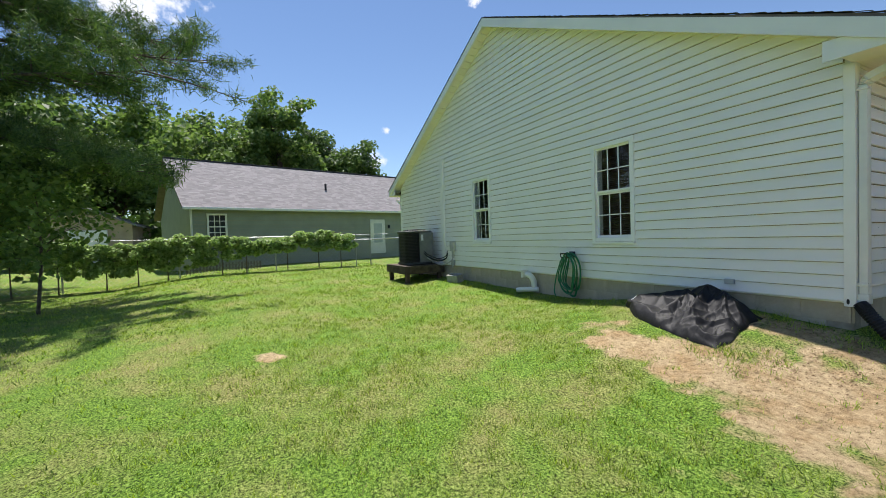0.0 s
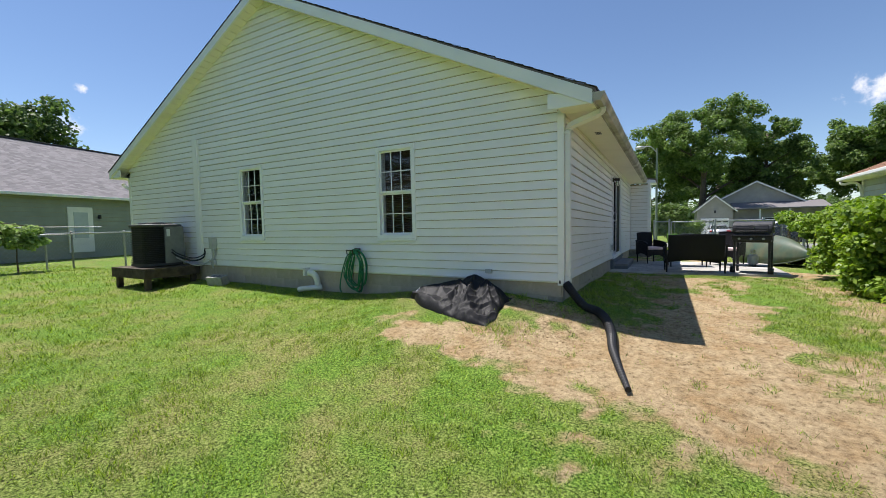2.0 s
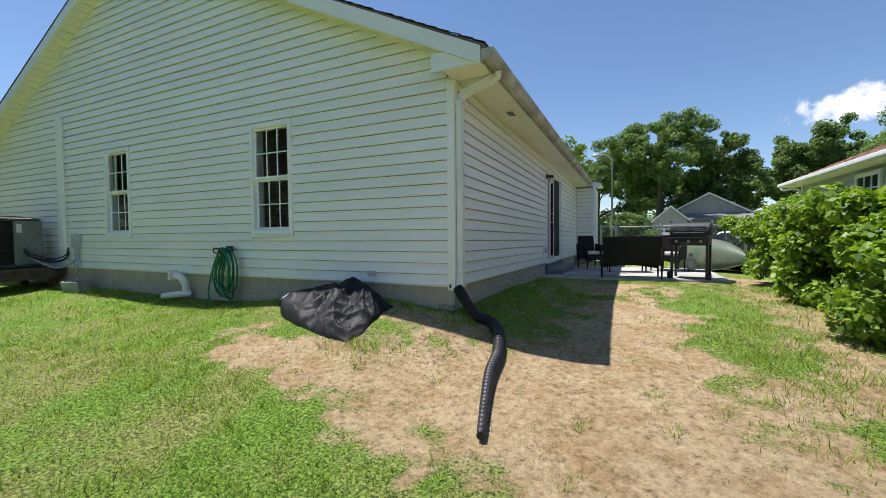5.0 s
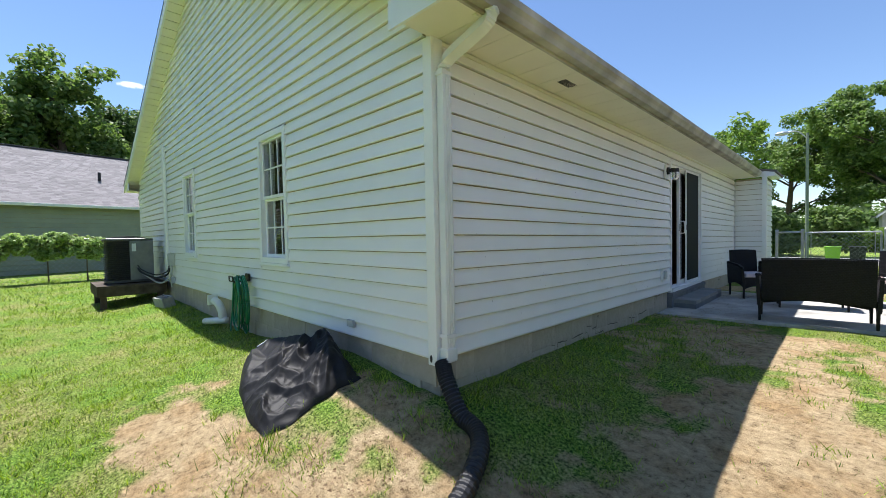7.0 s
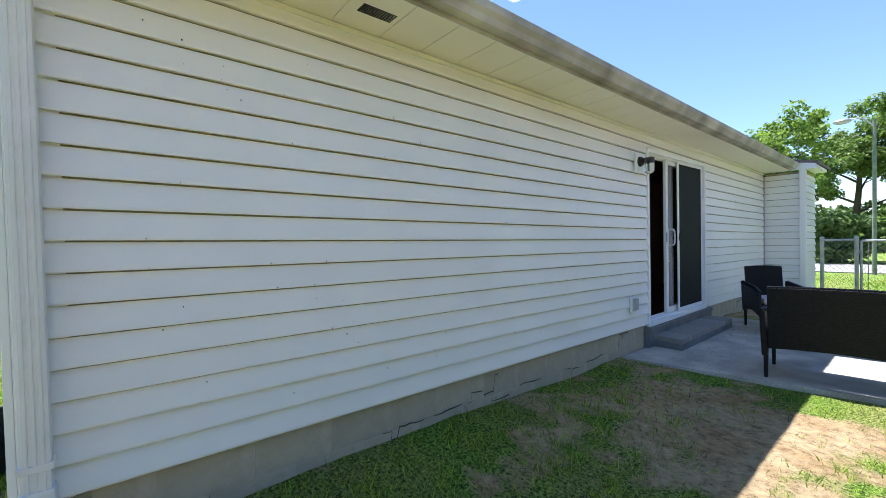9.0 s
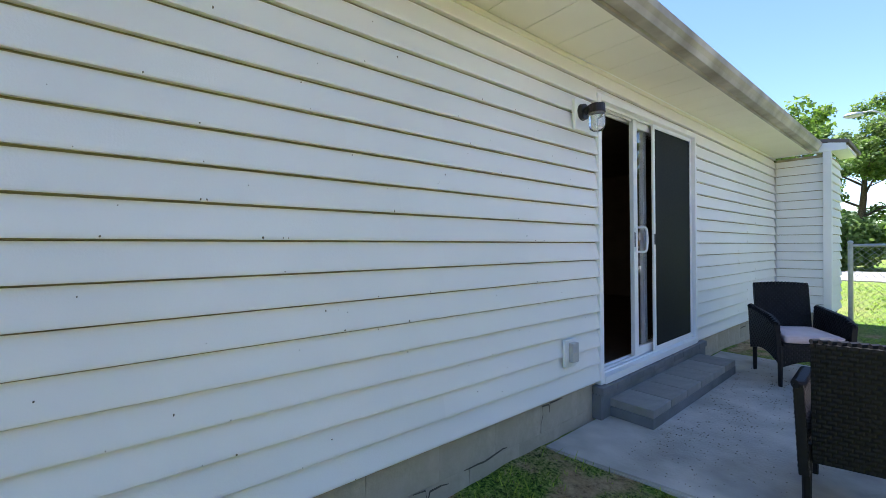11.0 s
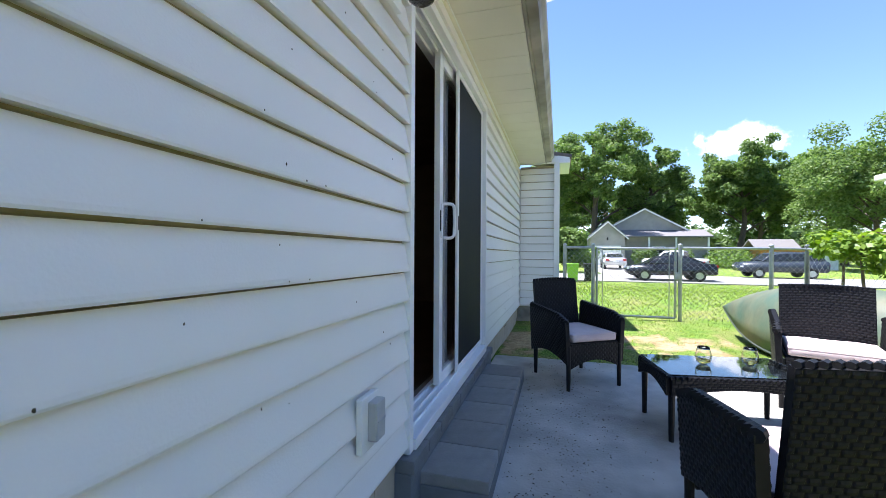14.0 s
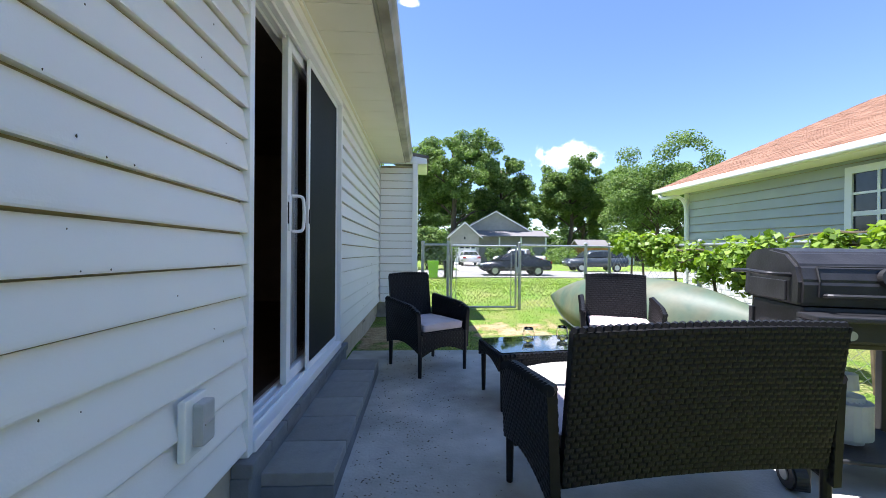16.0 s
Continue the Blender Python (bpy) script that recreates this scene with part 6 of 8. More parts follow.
STREET_TREES = "trees across the street"
for (x, y, h, s, seed, mat, n, lf, bare) in ((4.5, 58, 17.5, 6.0, 1, M_LEAF_TREE, 15000, 0.50, 0.25), (12.0, 62, 15.5, 4.3, 2, M_LEAF_TREE, 9000, 0.48, 0.35), (-4, 64, 15, 6.0, 3, M_LEAF_TREE, 12000, 0.5, 0.25),
                                             (21, 60, 14.5, 5.2, 4, M_LEAF_TREE, 14000, 0.5, 0.15), (27, 47, 10.5, 6.6, 5, M_LEAF_TREE, 19000, 0.36, 0.12), (33, 62, 14, 6, 6, M_LEAF_LIGHT, 12000, 0.5, 0.15),
                                             (42, 60, 13, 6, 7, M_LEAF_TREE, 10000, 0.5, 0.15), (52, 58, 14, 7, 8, M_LEAF_TREE, 10000, 0.5, 0.15), (16, 75, 13, 6, 9, M_LEAF_DARK, 8000, 0.6, 0.1),
                                             (-14, 66, 14, 6, 10, M_LEAF_TREE, 9000, 0.55, 0.2), (30, 78, 14, 7, 11, M_LEAF_DARK, 8000, 0.6, 0.1), (6, 80, 13, 6, 12, M_LEAF_DARK, 8000, 0.6, 0.1)):
    tree(x, y, h, s, seed, "tall leafy tree behind the houses across the street", mat, int(n * 2.6), lf * 0.55, bare, 0.19, group=STREET_TREES, base=-0.9)
bush(1.1, 36.5, 2.8, 3.9, 21, "tall dense green bush by the street", M_LEAF_TREE, 9000, 0.22, base=-0.6)
bush(-2.2, 36.0, 4.0, 3.2, 22, "dense green bush by the street", M_LEAF_TREE, 6000, 0.22, base=-0.6)
bush(3.0, 45, 2.2, 2.5, 23, "rounded yellow-green shrub by the street", M_LEAF_LIGHT, 3000, 0.2, base=-0.8)
bush(9.2, 50.5, 2.2, 2.6, 24, "shrub before the grey house", M_LEAF_TREE, 2500, 0.2, base=-0.9)
bush(12.6, 50.5, 2.2, 2.6, 25, "shrub before the grey house", M_LEAF_TREE, 2500, 0.2, base=-0.9)
bush(17.0, 50.0, 6, 2.2, 26, "low hedge before the grey house", M_LEAF_LIGHT, 3500, 0.22, base=-0.9)
# a light tree above the eave
tree(-5.2, 37.6, 10.6, 3.2, 31, "slender light-leaved tree by the street", M_LEAF_LIGHT, 6000, 0.26, 0.5, 0.22, base=-0.6)

WOODS = "woods behind the neighbouring house"
rngw = random.Random(12)
for k in range(17):
    a = radians(63 + 60 * k / 16)
    d = 52 + rngw.uniform(-5, 9)
    x, y = 1.5 - math.sin(a) * d, -5 + math.cos(a) * d
    hh = rngw.uniform(13.5, 19)
    if a < radians(78):
        continue
    tree(x, y, hh, rngw.uniform(4.2, 5.8), 50 + k, "tall dark leafy tree in the woods behind", M_LEAF_DARK if k % 3 else M_LEAF_TREE, 15000, 0.38, 0.12, 0.26, group=WOODS, base=-0.2)


def pine(x, y, height, seed, limb_specs, label):
    rng = np.random.default_rng(seed)
    t = thing("pine_tree", pose(x, y, ground_z(x, y)), label, "tree")
    bm = bmesh.new()
    tube(bm, smooth_path(((0, 0, -0.2), (0.1, 0.05, height * 0.5), (0, 0, height)), 8), lambda q: 0.24 * (1 - 0.8 * q), 10)
    cs, rs = [], []
    for (a, z, ln, droop) in limb_specs:
        ca, sa = math.cos(a), math.sin(a)
        path = smooth_path(((0, 0, z), (ca * ln * 0.35, sa * ln * 0.35, z + 0.25), (ca * ln * 0.7, sa * ln * 0.7, z + 0.1 - droop * 0.4), (ca * ln, sa * ln, z - droop)), 6)
        tube(bm, path, lambda q: 0.065 * (1 - 0.85 * q), 6)
        for j, p in enumerate(path[4:]):
            for s in (-1, 1):
                b = a + s * rng.uniform(0.5, 1.2)
                l2 = ln * rng.uniform(0.10, 0.26)
                e = p + Vector((math.cos(b) * l2, math.sin(b) * l2, rng.uniform(-0.25, 0.25) * l2))
                tube(bm, (p, p.lerp(e, 0.5) + Vector((0, 0, 0.03)), e), lambda q: 0.018 * (1 - 0.7 * q), 4)
                for w in (0.5, 0.75, 1.0):
                    cs.append(tuple(p.lerp(e, w)))
                    rs.append(rng.uniform(0.16, 0.30))
    part("trunk", bm, M_BARK, t, smooth=True)
    # needles: thin spikes in tufts
    c, r = np.array(cs), np.array(rs)
    n = len(c) * 95
    idx = rng.integers(0, len(c), n)
    d = rng.normal(size=(n, 3)) + np.array([0, 0, 0.25])
    d /= np.linalg.norm(d, axis=1)[:, None]
    o = c[idx] + rng.normal(size=(n, 3)) * 0.10
    ln = (r[idx] * rng.uniform(0.6, 1.1, n))[:, None]
    side = np.cross(d, rng.normal(size=(n, 3)))
    side /= np.linalg.norm(side, axis=1)[:, None]
    v = np.empty((n, 3, 3))
    v[:, 0], v[:, 1], v[:, 2] = o - side * 0.011, o + side * 0.011, o + d * ln
    np_part("needles", v.reshape(-1, 3), np.arange(n * 3).reshape(n, 3), M_NEEDLE, t, kind="stuff")


rp = random.Random(3)
specs = [(radians(58 + rp.uniform(-70, 70)), 2.9 + 0.5 * k, rp.uniform(3.6, 6.8), rp.uniform(-0.3, 0.9)) for k in range(17)]
specs += [(radians(52), 5.3, 8.3, 0.2), (radians(70), 6.6, 7.6, 0.2), (radians(40), 7.6, 7.4, 0.0), (radians(62), 4.2, 6.6, 0.8)]
pine(-13.6, -13.0, 15.0, 5, specs, "large pine with long drooping limbs over the lawn")
tree(-11.4, -9.3, 3.9, 1.35, 41, "young thin-trunked tree on the lawn", M_LEAF_TREE, 3200, 0.12, 0.3, 0.34, 0.011)
tree(-16.0, -12.5, 6.5, 2.4, 42, "leafy tree by the fence", M_LEAF_TREE, 6000, 0.16, 0.2, 0.34, 0.014)
tree(-20.0, -13.5, 8.5, 3.2, 43, "leafy tree behind the fence", M_LEAF_DARK, 7000, 0.24, 0.15, 0.34, 0.014)
for k, (x, y, h) in enumerate(((-62, 13.5, 11.5), (-66, 20.5, 10.5))):
    tree(x, y, h, 2.7, 60 + k, "far tall pine above the neighbour's roof", M_NEEDLE, 4000, 0.5, 0.45, 0.3, 0.014, base=0)
# trees seen past the left of the house
for k, (x, y, h) in enumerate(((-44, 24, 14.0), (-40, 33, 14))):
    tree(x, y, h, 5.5, 70 + k, "broad dark tree behind the neighbour's house", M_LEAF_DARK, 9000, 0.5, 0.12, 0.3, base=0)


def vine_row(name, p0, p1, z_of, depth, label, mat, leaves, leaf, seed, stems=8, drape=0.5, clumps=20):
    """Vines trained along a line: twisted stems, runners and leaves."""
    rng = np.random.default_rng(seed)
    v = thing(name, pose(p0[0], p0[1], 0), label, "vine")
    d = Vector((p1[0] - p0[0], p1[1] - p0[1], 0))
    L = d.length
    u = d.normalized()
    n = Vector((-u.y, u.x, 0))
    for k in range(stems):
        bm = bmesh.new()
        a = L * (k + 0.5 + rng.uniform(-0.3, 0.3)) / stems
        q = u * a
        g = ground_z(p0[0] + q.x, p0[1] + q.y)
        top = z_of(a / L)[1]
        tube(bm, smooth_path((q + Vector((0, 0, g - 0.05)), q + n * rng.uniform(-0.06, 0.06) + Vector((0, 0, g + 0.45)), q + n * rng.uniform(-0.08, 0.08) + Vector((0, 0, top * 0.85))), 5), lambda t: 0.026 * (1 - 0.5 * t), 6)
        part("stem", bm, M_STEM, v)
    for k in range(3):
        bm = bmesh.new()
        pts = [u * (L * i / 14) + n * rng.uniform(-0.12, 0.12) + Vector((0, 0, lerp(*z_of(i / 14), 0.55 + 0.2 * k) + rng.uniform(-0.08, 0.08))) for i in range(15)]
        tube(bm, smooth_path(pts, 3), 0.010, 5)
        part("runner", bm, M_STEM, v)
    cs, rs = [], []
    m = int(L * clumps)
    for k in range(m):
        t = rng.random()
        lo, hi = z_of(t)
        thick = depth * (0.75 + 0.35 * noise.noise((t * L * 0.9, seed, 0.0)))
        z = lo + (hi - lo) * rng.random() ** 0.7
        cs.append(tuple(u * (t * L) + n * rng.uniform(-thick, thick) + Vector((0, 0, z))))
        rs.append(rng.uniform(0.14, 0.34) * (0.6 + 0.4 * depth))
    vv, ff = leaf_cloud(rng, cs, rs, leaves, leaf, 0.8, hang=drape)
    np_part("leaves", vv, ff, mat, v, kind="stuff")


def hedge_z(t):
    y = -4.2 + 9.4 * t
    bump = 0.10 * noise.noise((y * 1.1, 3.0, 0.0))
    return (lerp(0.0, 0.30, sstep(2.5, 5.0, y)), 1.38 + bump)


vine_row("grape_vines", (4.05, -4.2), (4.15, 5.2), hedge_z, 0.62, "thick grape vine hedge along the fence", M_VINE, 120000, 0.072, 7, 14, clumps=60)
vine_row("grape_vines", (4.2, 5.2), (4.25, 10.6), lambda t: (0.90 + 0.1 * math.sin(t * 9), 1.34 + 0.12 * math.sin(t * 7 + 1)), 0.20, "sunlit grape vines over the fence rail", M_VINE, 9000, 0.068, 8, 8, clumps=16)
vine_row("trellis_vines", (-16.6, -12.5), (-16.9, -0.2), lambda t: (lerp(0.15, 0.85, sstep(0.45, 0.75, t)), 1.42 + 0.16 * math.sin(t * 16)), 0.45, "pale green vines trained along a wire", M_VINE_PALE, 56000, 0.095, 9, 10, clumps=34)
bm = bmesh.new()
for z in (1.2, 1.45):
    rod(bm, (-16.7, -14.0, z), (-17.0, 1.5, z), 0.012, seg=6)
single("trellis_wire", bm, M_STEEL, "pale wires that carry the trained vines", "wire")


def far_woods(name, a0, a1, dist, h, seed, label):
    """A distant belt of foliage that closes the view under the trees."""
    rng = np.random.default_rng(seed)
    w = thing(name, pose(0, 0, -0.5), label, "woods", kind="stuff")
    cs, rs = [], []
    n = int((a1 - a0) * 2.2)
    for k in range(n):
        a = radians(a0 + (a1 - a0) * (k + rng.random()) / n)
        d = dist * rng.uniform(0.94, 1.1)
        for q in range(3):
            cs.append((-math.sin(a) * d + rng.normal() * 2, math.cos(a) * d + rng.normal() * 2, h * rng.uniform(0.08, 0.75)))
            rs.append(rng.uniform(1.6, 3.4))
    v, f = leaf_cloud(rng, cs, rs, n * 170, 0.95, 0.9)
    v[:, 2] = np.maximum(v[:, 2], 0.0)
    tagged(np_part("foliage", v, f, M_LEAF_DARK, w), kind="stuff")


far_woods("far_woods", 76, 200, 68, 8.0, 91, "dense dark woods behind the neighbouring yards")
far_woods("far_woods", -160, 76, 95, 6.0, 92, "distant belt of trees beyond the street")


# ---- neighbouring houses ----
M_SAGE = surf("sage_siding", (0.25, 0.275, 0.225), (0.29, 0.315, 0.26), 1.5, 0.6, 0.05, 60, per=0.03)
M_BLUEGREY = surf("blue_grey_siding", (0.36, 0.39, 0.40), (0.42, 0.45, 0.46), 1.5, 0.6, 0.05, 60, per=0.03)
M_GREYWALL = surf("grey_house_siding", (0.30, 0.29, 0.27), (0.36, 0.345, 0.32), 1.5, 0.7)
M_TAN = surf("tan_shed_siding", (0.34, 0.27, 0.19), (0.42, 0.34, 0.24), 1.5, 0.8)
M_WHITEPAINT = surf("white_paint", (0.72, 0.72, 0.70), (0.80, 0.80, 0.78), 3, 0.5)
M_DARKGLASS = surf("dark_window", (0.015, 0.018, 0.022), (0.03, 0.034, 0.04), 3, 0.08)
M_WHITEBRICK = surf("white_brick", (0.55, 0.54, 0.52), (0.68, 0.67, 0.64), 6, 0.8, 0.4, 40, per=0.08)


def lap_wall(parent, mat, to_world, a0, a1, z0, z1, lap):
    z = z0
    while z < z1 - 0.01:
        board(parent, mat, to_world, a0, a1, z, min(z + lap, z1))
        z += lap


def far_window(parent, to_world, a0, a1, z0, z1, cols=2, rows=2):
    def bx(name, c0, c1, e0, e1, o0, o1, mat, par):
        bm = bmesh.new()
        vs = [bm.verts.new(to_world(a, o, z)) for a in (c0, c1) for o in (o0, o1) for z in (e0, e1)]
        bmesh.ops.convex_hull(bm, input=vs)
        return part(name, bm, mat, par)
    w = bx("window", a0, a1, z0, z1, 0.0, 0.02, M_DARKGLASS, parent)
    t = 0.09
    for c in ((a0 - t, a0, z0 - t, z1 + t), (a1, a1 + t, z0 - t, z1 + t), (a0, a1, z1, z1 + t), (a0, a1, z0 - t, z0)):
        bx("window_frame", *c, 0.0, 0.05, M_WHITEPAINT, w)
    for k in range(1, cols):
        a = lerp(a0, a1, k / cols)
        bx("muntin", a - 0.015, a + 0.015, z0, z1, 0.02, 0.035, M_WHITEPAINT, w)
    for k in range(1, rows):
        z = lerp(z0, z1, k / rows)
        h = 0.03 if k * 2 == rows else 0.015
        bx("muntin", a0, a1, z - h, z + h, 0.02, 0.037, M_WHITEPAINT, w)
    return w


def house_sage():
    h = thing("house", pose(-23.2, 0, 0.32, 0, 0, 14), "sage-green sided neighbouring house with a grey shingle roof", "house")
    y0, y1, ez, rz, depth = -7.15, 11.0, 2.72, 5.95, 10.4
    at = lambda a, o, z: (o, a, z)
    bm = bmesh.new()
    box(bm, (-depth / 2, (y0 + y1) / 2, 0.95), (depth - 0.02, y1 - y0 - 0.02, 3.5))
    part("wall", bm, M_SAGE, h)
    lap_wall(h, M_SAGE, at, y0, y1, -0.3, ez, 0.2)
    for y in (y0 + 0.01, y1 - 0.01):
        bm = bmesh.new()
        vs = [bm.verts.new(p) for p in ((0, y, ez - 0.1), (-depth, y, ez - 0.1), (-depth / 2, y, rz - 0.1))]
        bm.faces.new(vs)
        part("gable", bm, M_SAGE, h)
    bm = bmesh.new()
    o = 0.38
    slab_quad(bm, ((o, y0 - 0.35, ez), (o, y1 + 0.35, ez), (-depth / 2, y1 + 0.35, rz), (-depth / 2, y0 - 0.35, rz)), 0.1)
    slab_quad(bm, ((-depth / 2, y0 - 0.35, rz), (-depth / 2, y1 + 0.35, rz), (-depth - o, y1 + 0.35, ez), (-depth - o, y0 - 0.35, ez)), 0.1)
    roof = part("roof", bm, M_ROOFBASE, h)
    run = math.hypot(depth / 2 + o, rz - ez)
    shingles(roof, M_SHINGLE_GREY, (o + 0.02, y0 - 0.36, ez + 0.004), (0, 1, 0), (-(depth / 2 + o), 0, rz - ez), y1 - y0 + 0.72, run, 0.3, 0.16, 0.005)
    bm = bmesh.new()
    box(bm, (-depth / 2, (y0 + y1) / 2, rz + 0.04), (0.25, y1 - y0 + 0.7, 0.06), bevel=0.02)
    part("ridge_cap", bm, M_SHINGLE_DARK, roof)
    bm = bmesh.new()
    box(bm, (o + 0.06, (y0 + y1) / 2, ez - 0.06), (0.12, y1 - y0 + 0.7, 0.13), bevel=0.02)
    part("gutter", bm, M_WHITEPAINT, h)
    bm = bmesh.new()
    rod(bm, (-2.1, 0.9, 4.2), (-2.1, 0.9, 4.62), 0.07, seg=12)
    part("vent_pipe", bm, M_BLACK_PLASTIC, roof)
    bm = bmesh.new()
    rod(bm, (0.05, y0 + 0.04, -0.4), (0.05, y0 + 0.04, ez - 0.1), 0.05, seg=8)
    part("corner_board", bm, M_WHITEPAINT, h)
    far_window(h, lambda a, o, z: (o + 0.018, a, z), -6.35, -5.62, 1.2, 2.35, 3, 4)
    # white door with a glass pane
    bm = bmesh.new()
    box(bm, (0.03, 3.4, 1.08), (0.07, 1.10, 2.2), bevel=0.01)
    d = part("door", bm, M_WHITEPAINT, h)
    bm = bmesh.new()
    box(bm, (0.075, 3.4, 1.30), (0.02, 0.62, 1.25), bevel=0.004)
    part("door_glass", bm, M_DOORGLASS, d)
    bm = bmesh.new()
    box(bm, (0.08, 4.25, 1.72), (0.12, 0.10, 0.2), bevel=0.02)
    part("porch_light", bm, M_BLACK_PLASTIC, h)


M_DOORGLASS = surf("pale_door_glass", (0.42, 0.47, 0.50), (0.50, 0.55, 0.57), 2, 0.15)
house_sage()


def house_blue():
    h = thing("house", pose(6.35, 0, 0), "blue-grey sided neighbouring house with a brown shingle roof", "house")
    y0, y1, ez, depth = -9.0, 11.8, 2.50, 9.6
    rz = ez + 0.43 * (depth / 2 + 0.4)
    at = lambda a, o, z: (-o, a, z)
    bm = bmesh.new()
    box(bm, (depth / 2, (y0 + y1) / 2, 1.2), (depth - 0.02, y1 - y0 - 0.02, 2.5))
    part("wall", bm, M_BLUEGREY, h)
    lap_wall(h, M_BLUEGREY, at, y0, y1, 0.75, ez - 0.02, 0.16)
    lap_wall(h, M_BLUEGREY, lambda a, o, z: (a, y1 + o, z), 0.0, depth, 0.75, ez - 0.02, 0.16)
    for y in (y0 + 0.01, y1 - 0.01):
        bm = bmesh.new()
        bm.faces.new([bm.verts.new(p) for p in ((0, y, ez - 0.1), (depth, y, ez - 0.1), (depth / 2, y, rz - 0.1))])
        part("gable", bm, M_BLUEGREY, h)
    o = 0.42
    bm = bmesh.new()
    slab_quad(bm, ((-o, y0 - 0.4, ez), (-o, y1 + 0.45, ez), (depth / 2, y1 + 0.45, rz), (depth / 2, y0 - 0.4, rz)), 0.09)
    slab_quad(bm, ((depth / 2, y0 - 0.4, rz), (depth / 2, y1 + 0.45, rz), (depth + o, y1 + 0.45, ez), (depth + o, y0 - 0.4, ez)), 0.09)
    roof = part("roof", bm, M_ROOFBASE, h)
    run = math.hypot(depth / 2 + o, rz - ez)
    shingles(roof, M_SHINGLE_BROWN, (-o - 0.02, y0 - 0.41, ez + 0.004), (0, 1, 0), (depth / 2 + o, 0, rz - ez), y1 - y0 + 0.87, run, 0.24, 0.14, 0.005)
    bm = bmesh.new()
    box(bm, (-o - 0.045, (y0 + y1) / 2, ez - 0.045), (0.10, y1 - y0 + 0.85, 0.10), bevel=0.02)
    part("gutter", bm, M_WHITEPAINT, h)
    bm = bmesh.new()
    box(bm, (-o / 2, (y0 + y1) / 2, ez - 0.10), (o, y1 - y0 + 0.8, 0.02))
    part("soffit", bm, M_SOFFIT, h)
    bm = bmesh.new()
    tube(bm, smooth_path(((-o - 0.04, y1 + 0.2, ez - 0.10), (-o - 0.02, y1 + 0.15, ez - 0.2), (-0.08, y1 - 0.08, ez - 0.36), (-0.06, y1 - 0.08, 0.4)), 6), 0.04, 8)
    part("downspout", bm, M_WHITEPAINT, h)
    bm = bmesh.new()
    box(bm, (-0.02, y1 - 0.05, 1.6), (0.05, 0.12, 1.75), bevel=0.006)
    part("corner_board", bm, M_WHITEPAINT, h)
    far_window(h, lambda a, oo, z: (-oo - 0.018, a, z), 7.5, 8.4, 1.15, 2.20, 3, 4)
    far_window(h, lambda a, oo, z: (-oo - 0.018, a, z), 1.2, 2.1, 1.15, 2.12, 3, 4)
    # white painted brick skirt
    mesh = None
    for r in range(8):
        for k in range(52):
            y = y1 - 0.1 - 0.215 * k - (0.107 if r % 2 else 0)
            if y < 1.0:
                continue
            if mesh is None:
                b = bmesh.new()
                box(b, (0, 0, 0), (0.03, 0.203, 0.078), bevel=0.005)
                mesh = finish(b, "brick", M_WHITEBRICK)
            ob = new("brick", mesh)
            ob.location, ob.parent = (-0.006, y, 0.05 + 0.088 * r), h


house_blue()


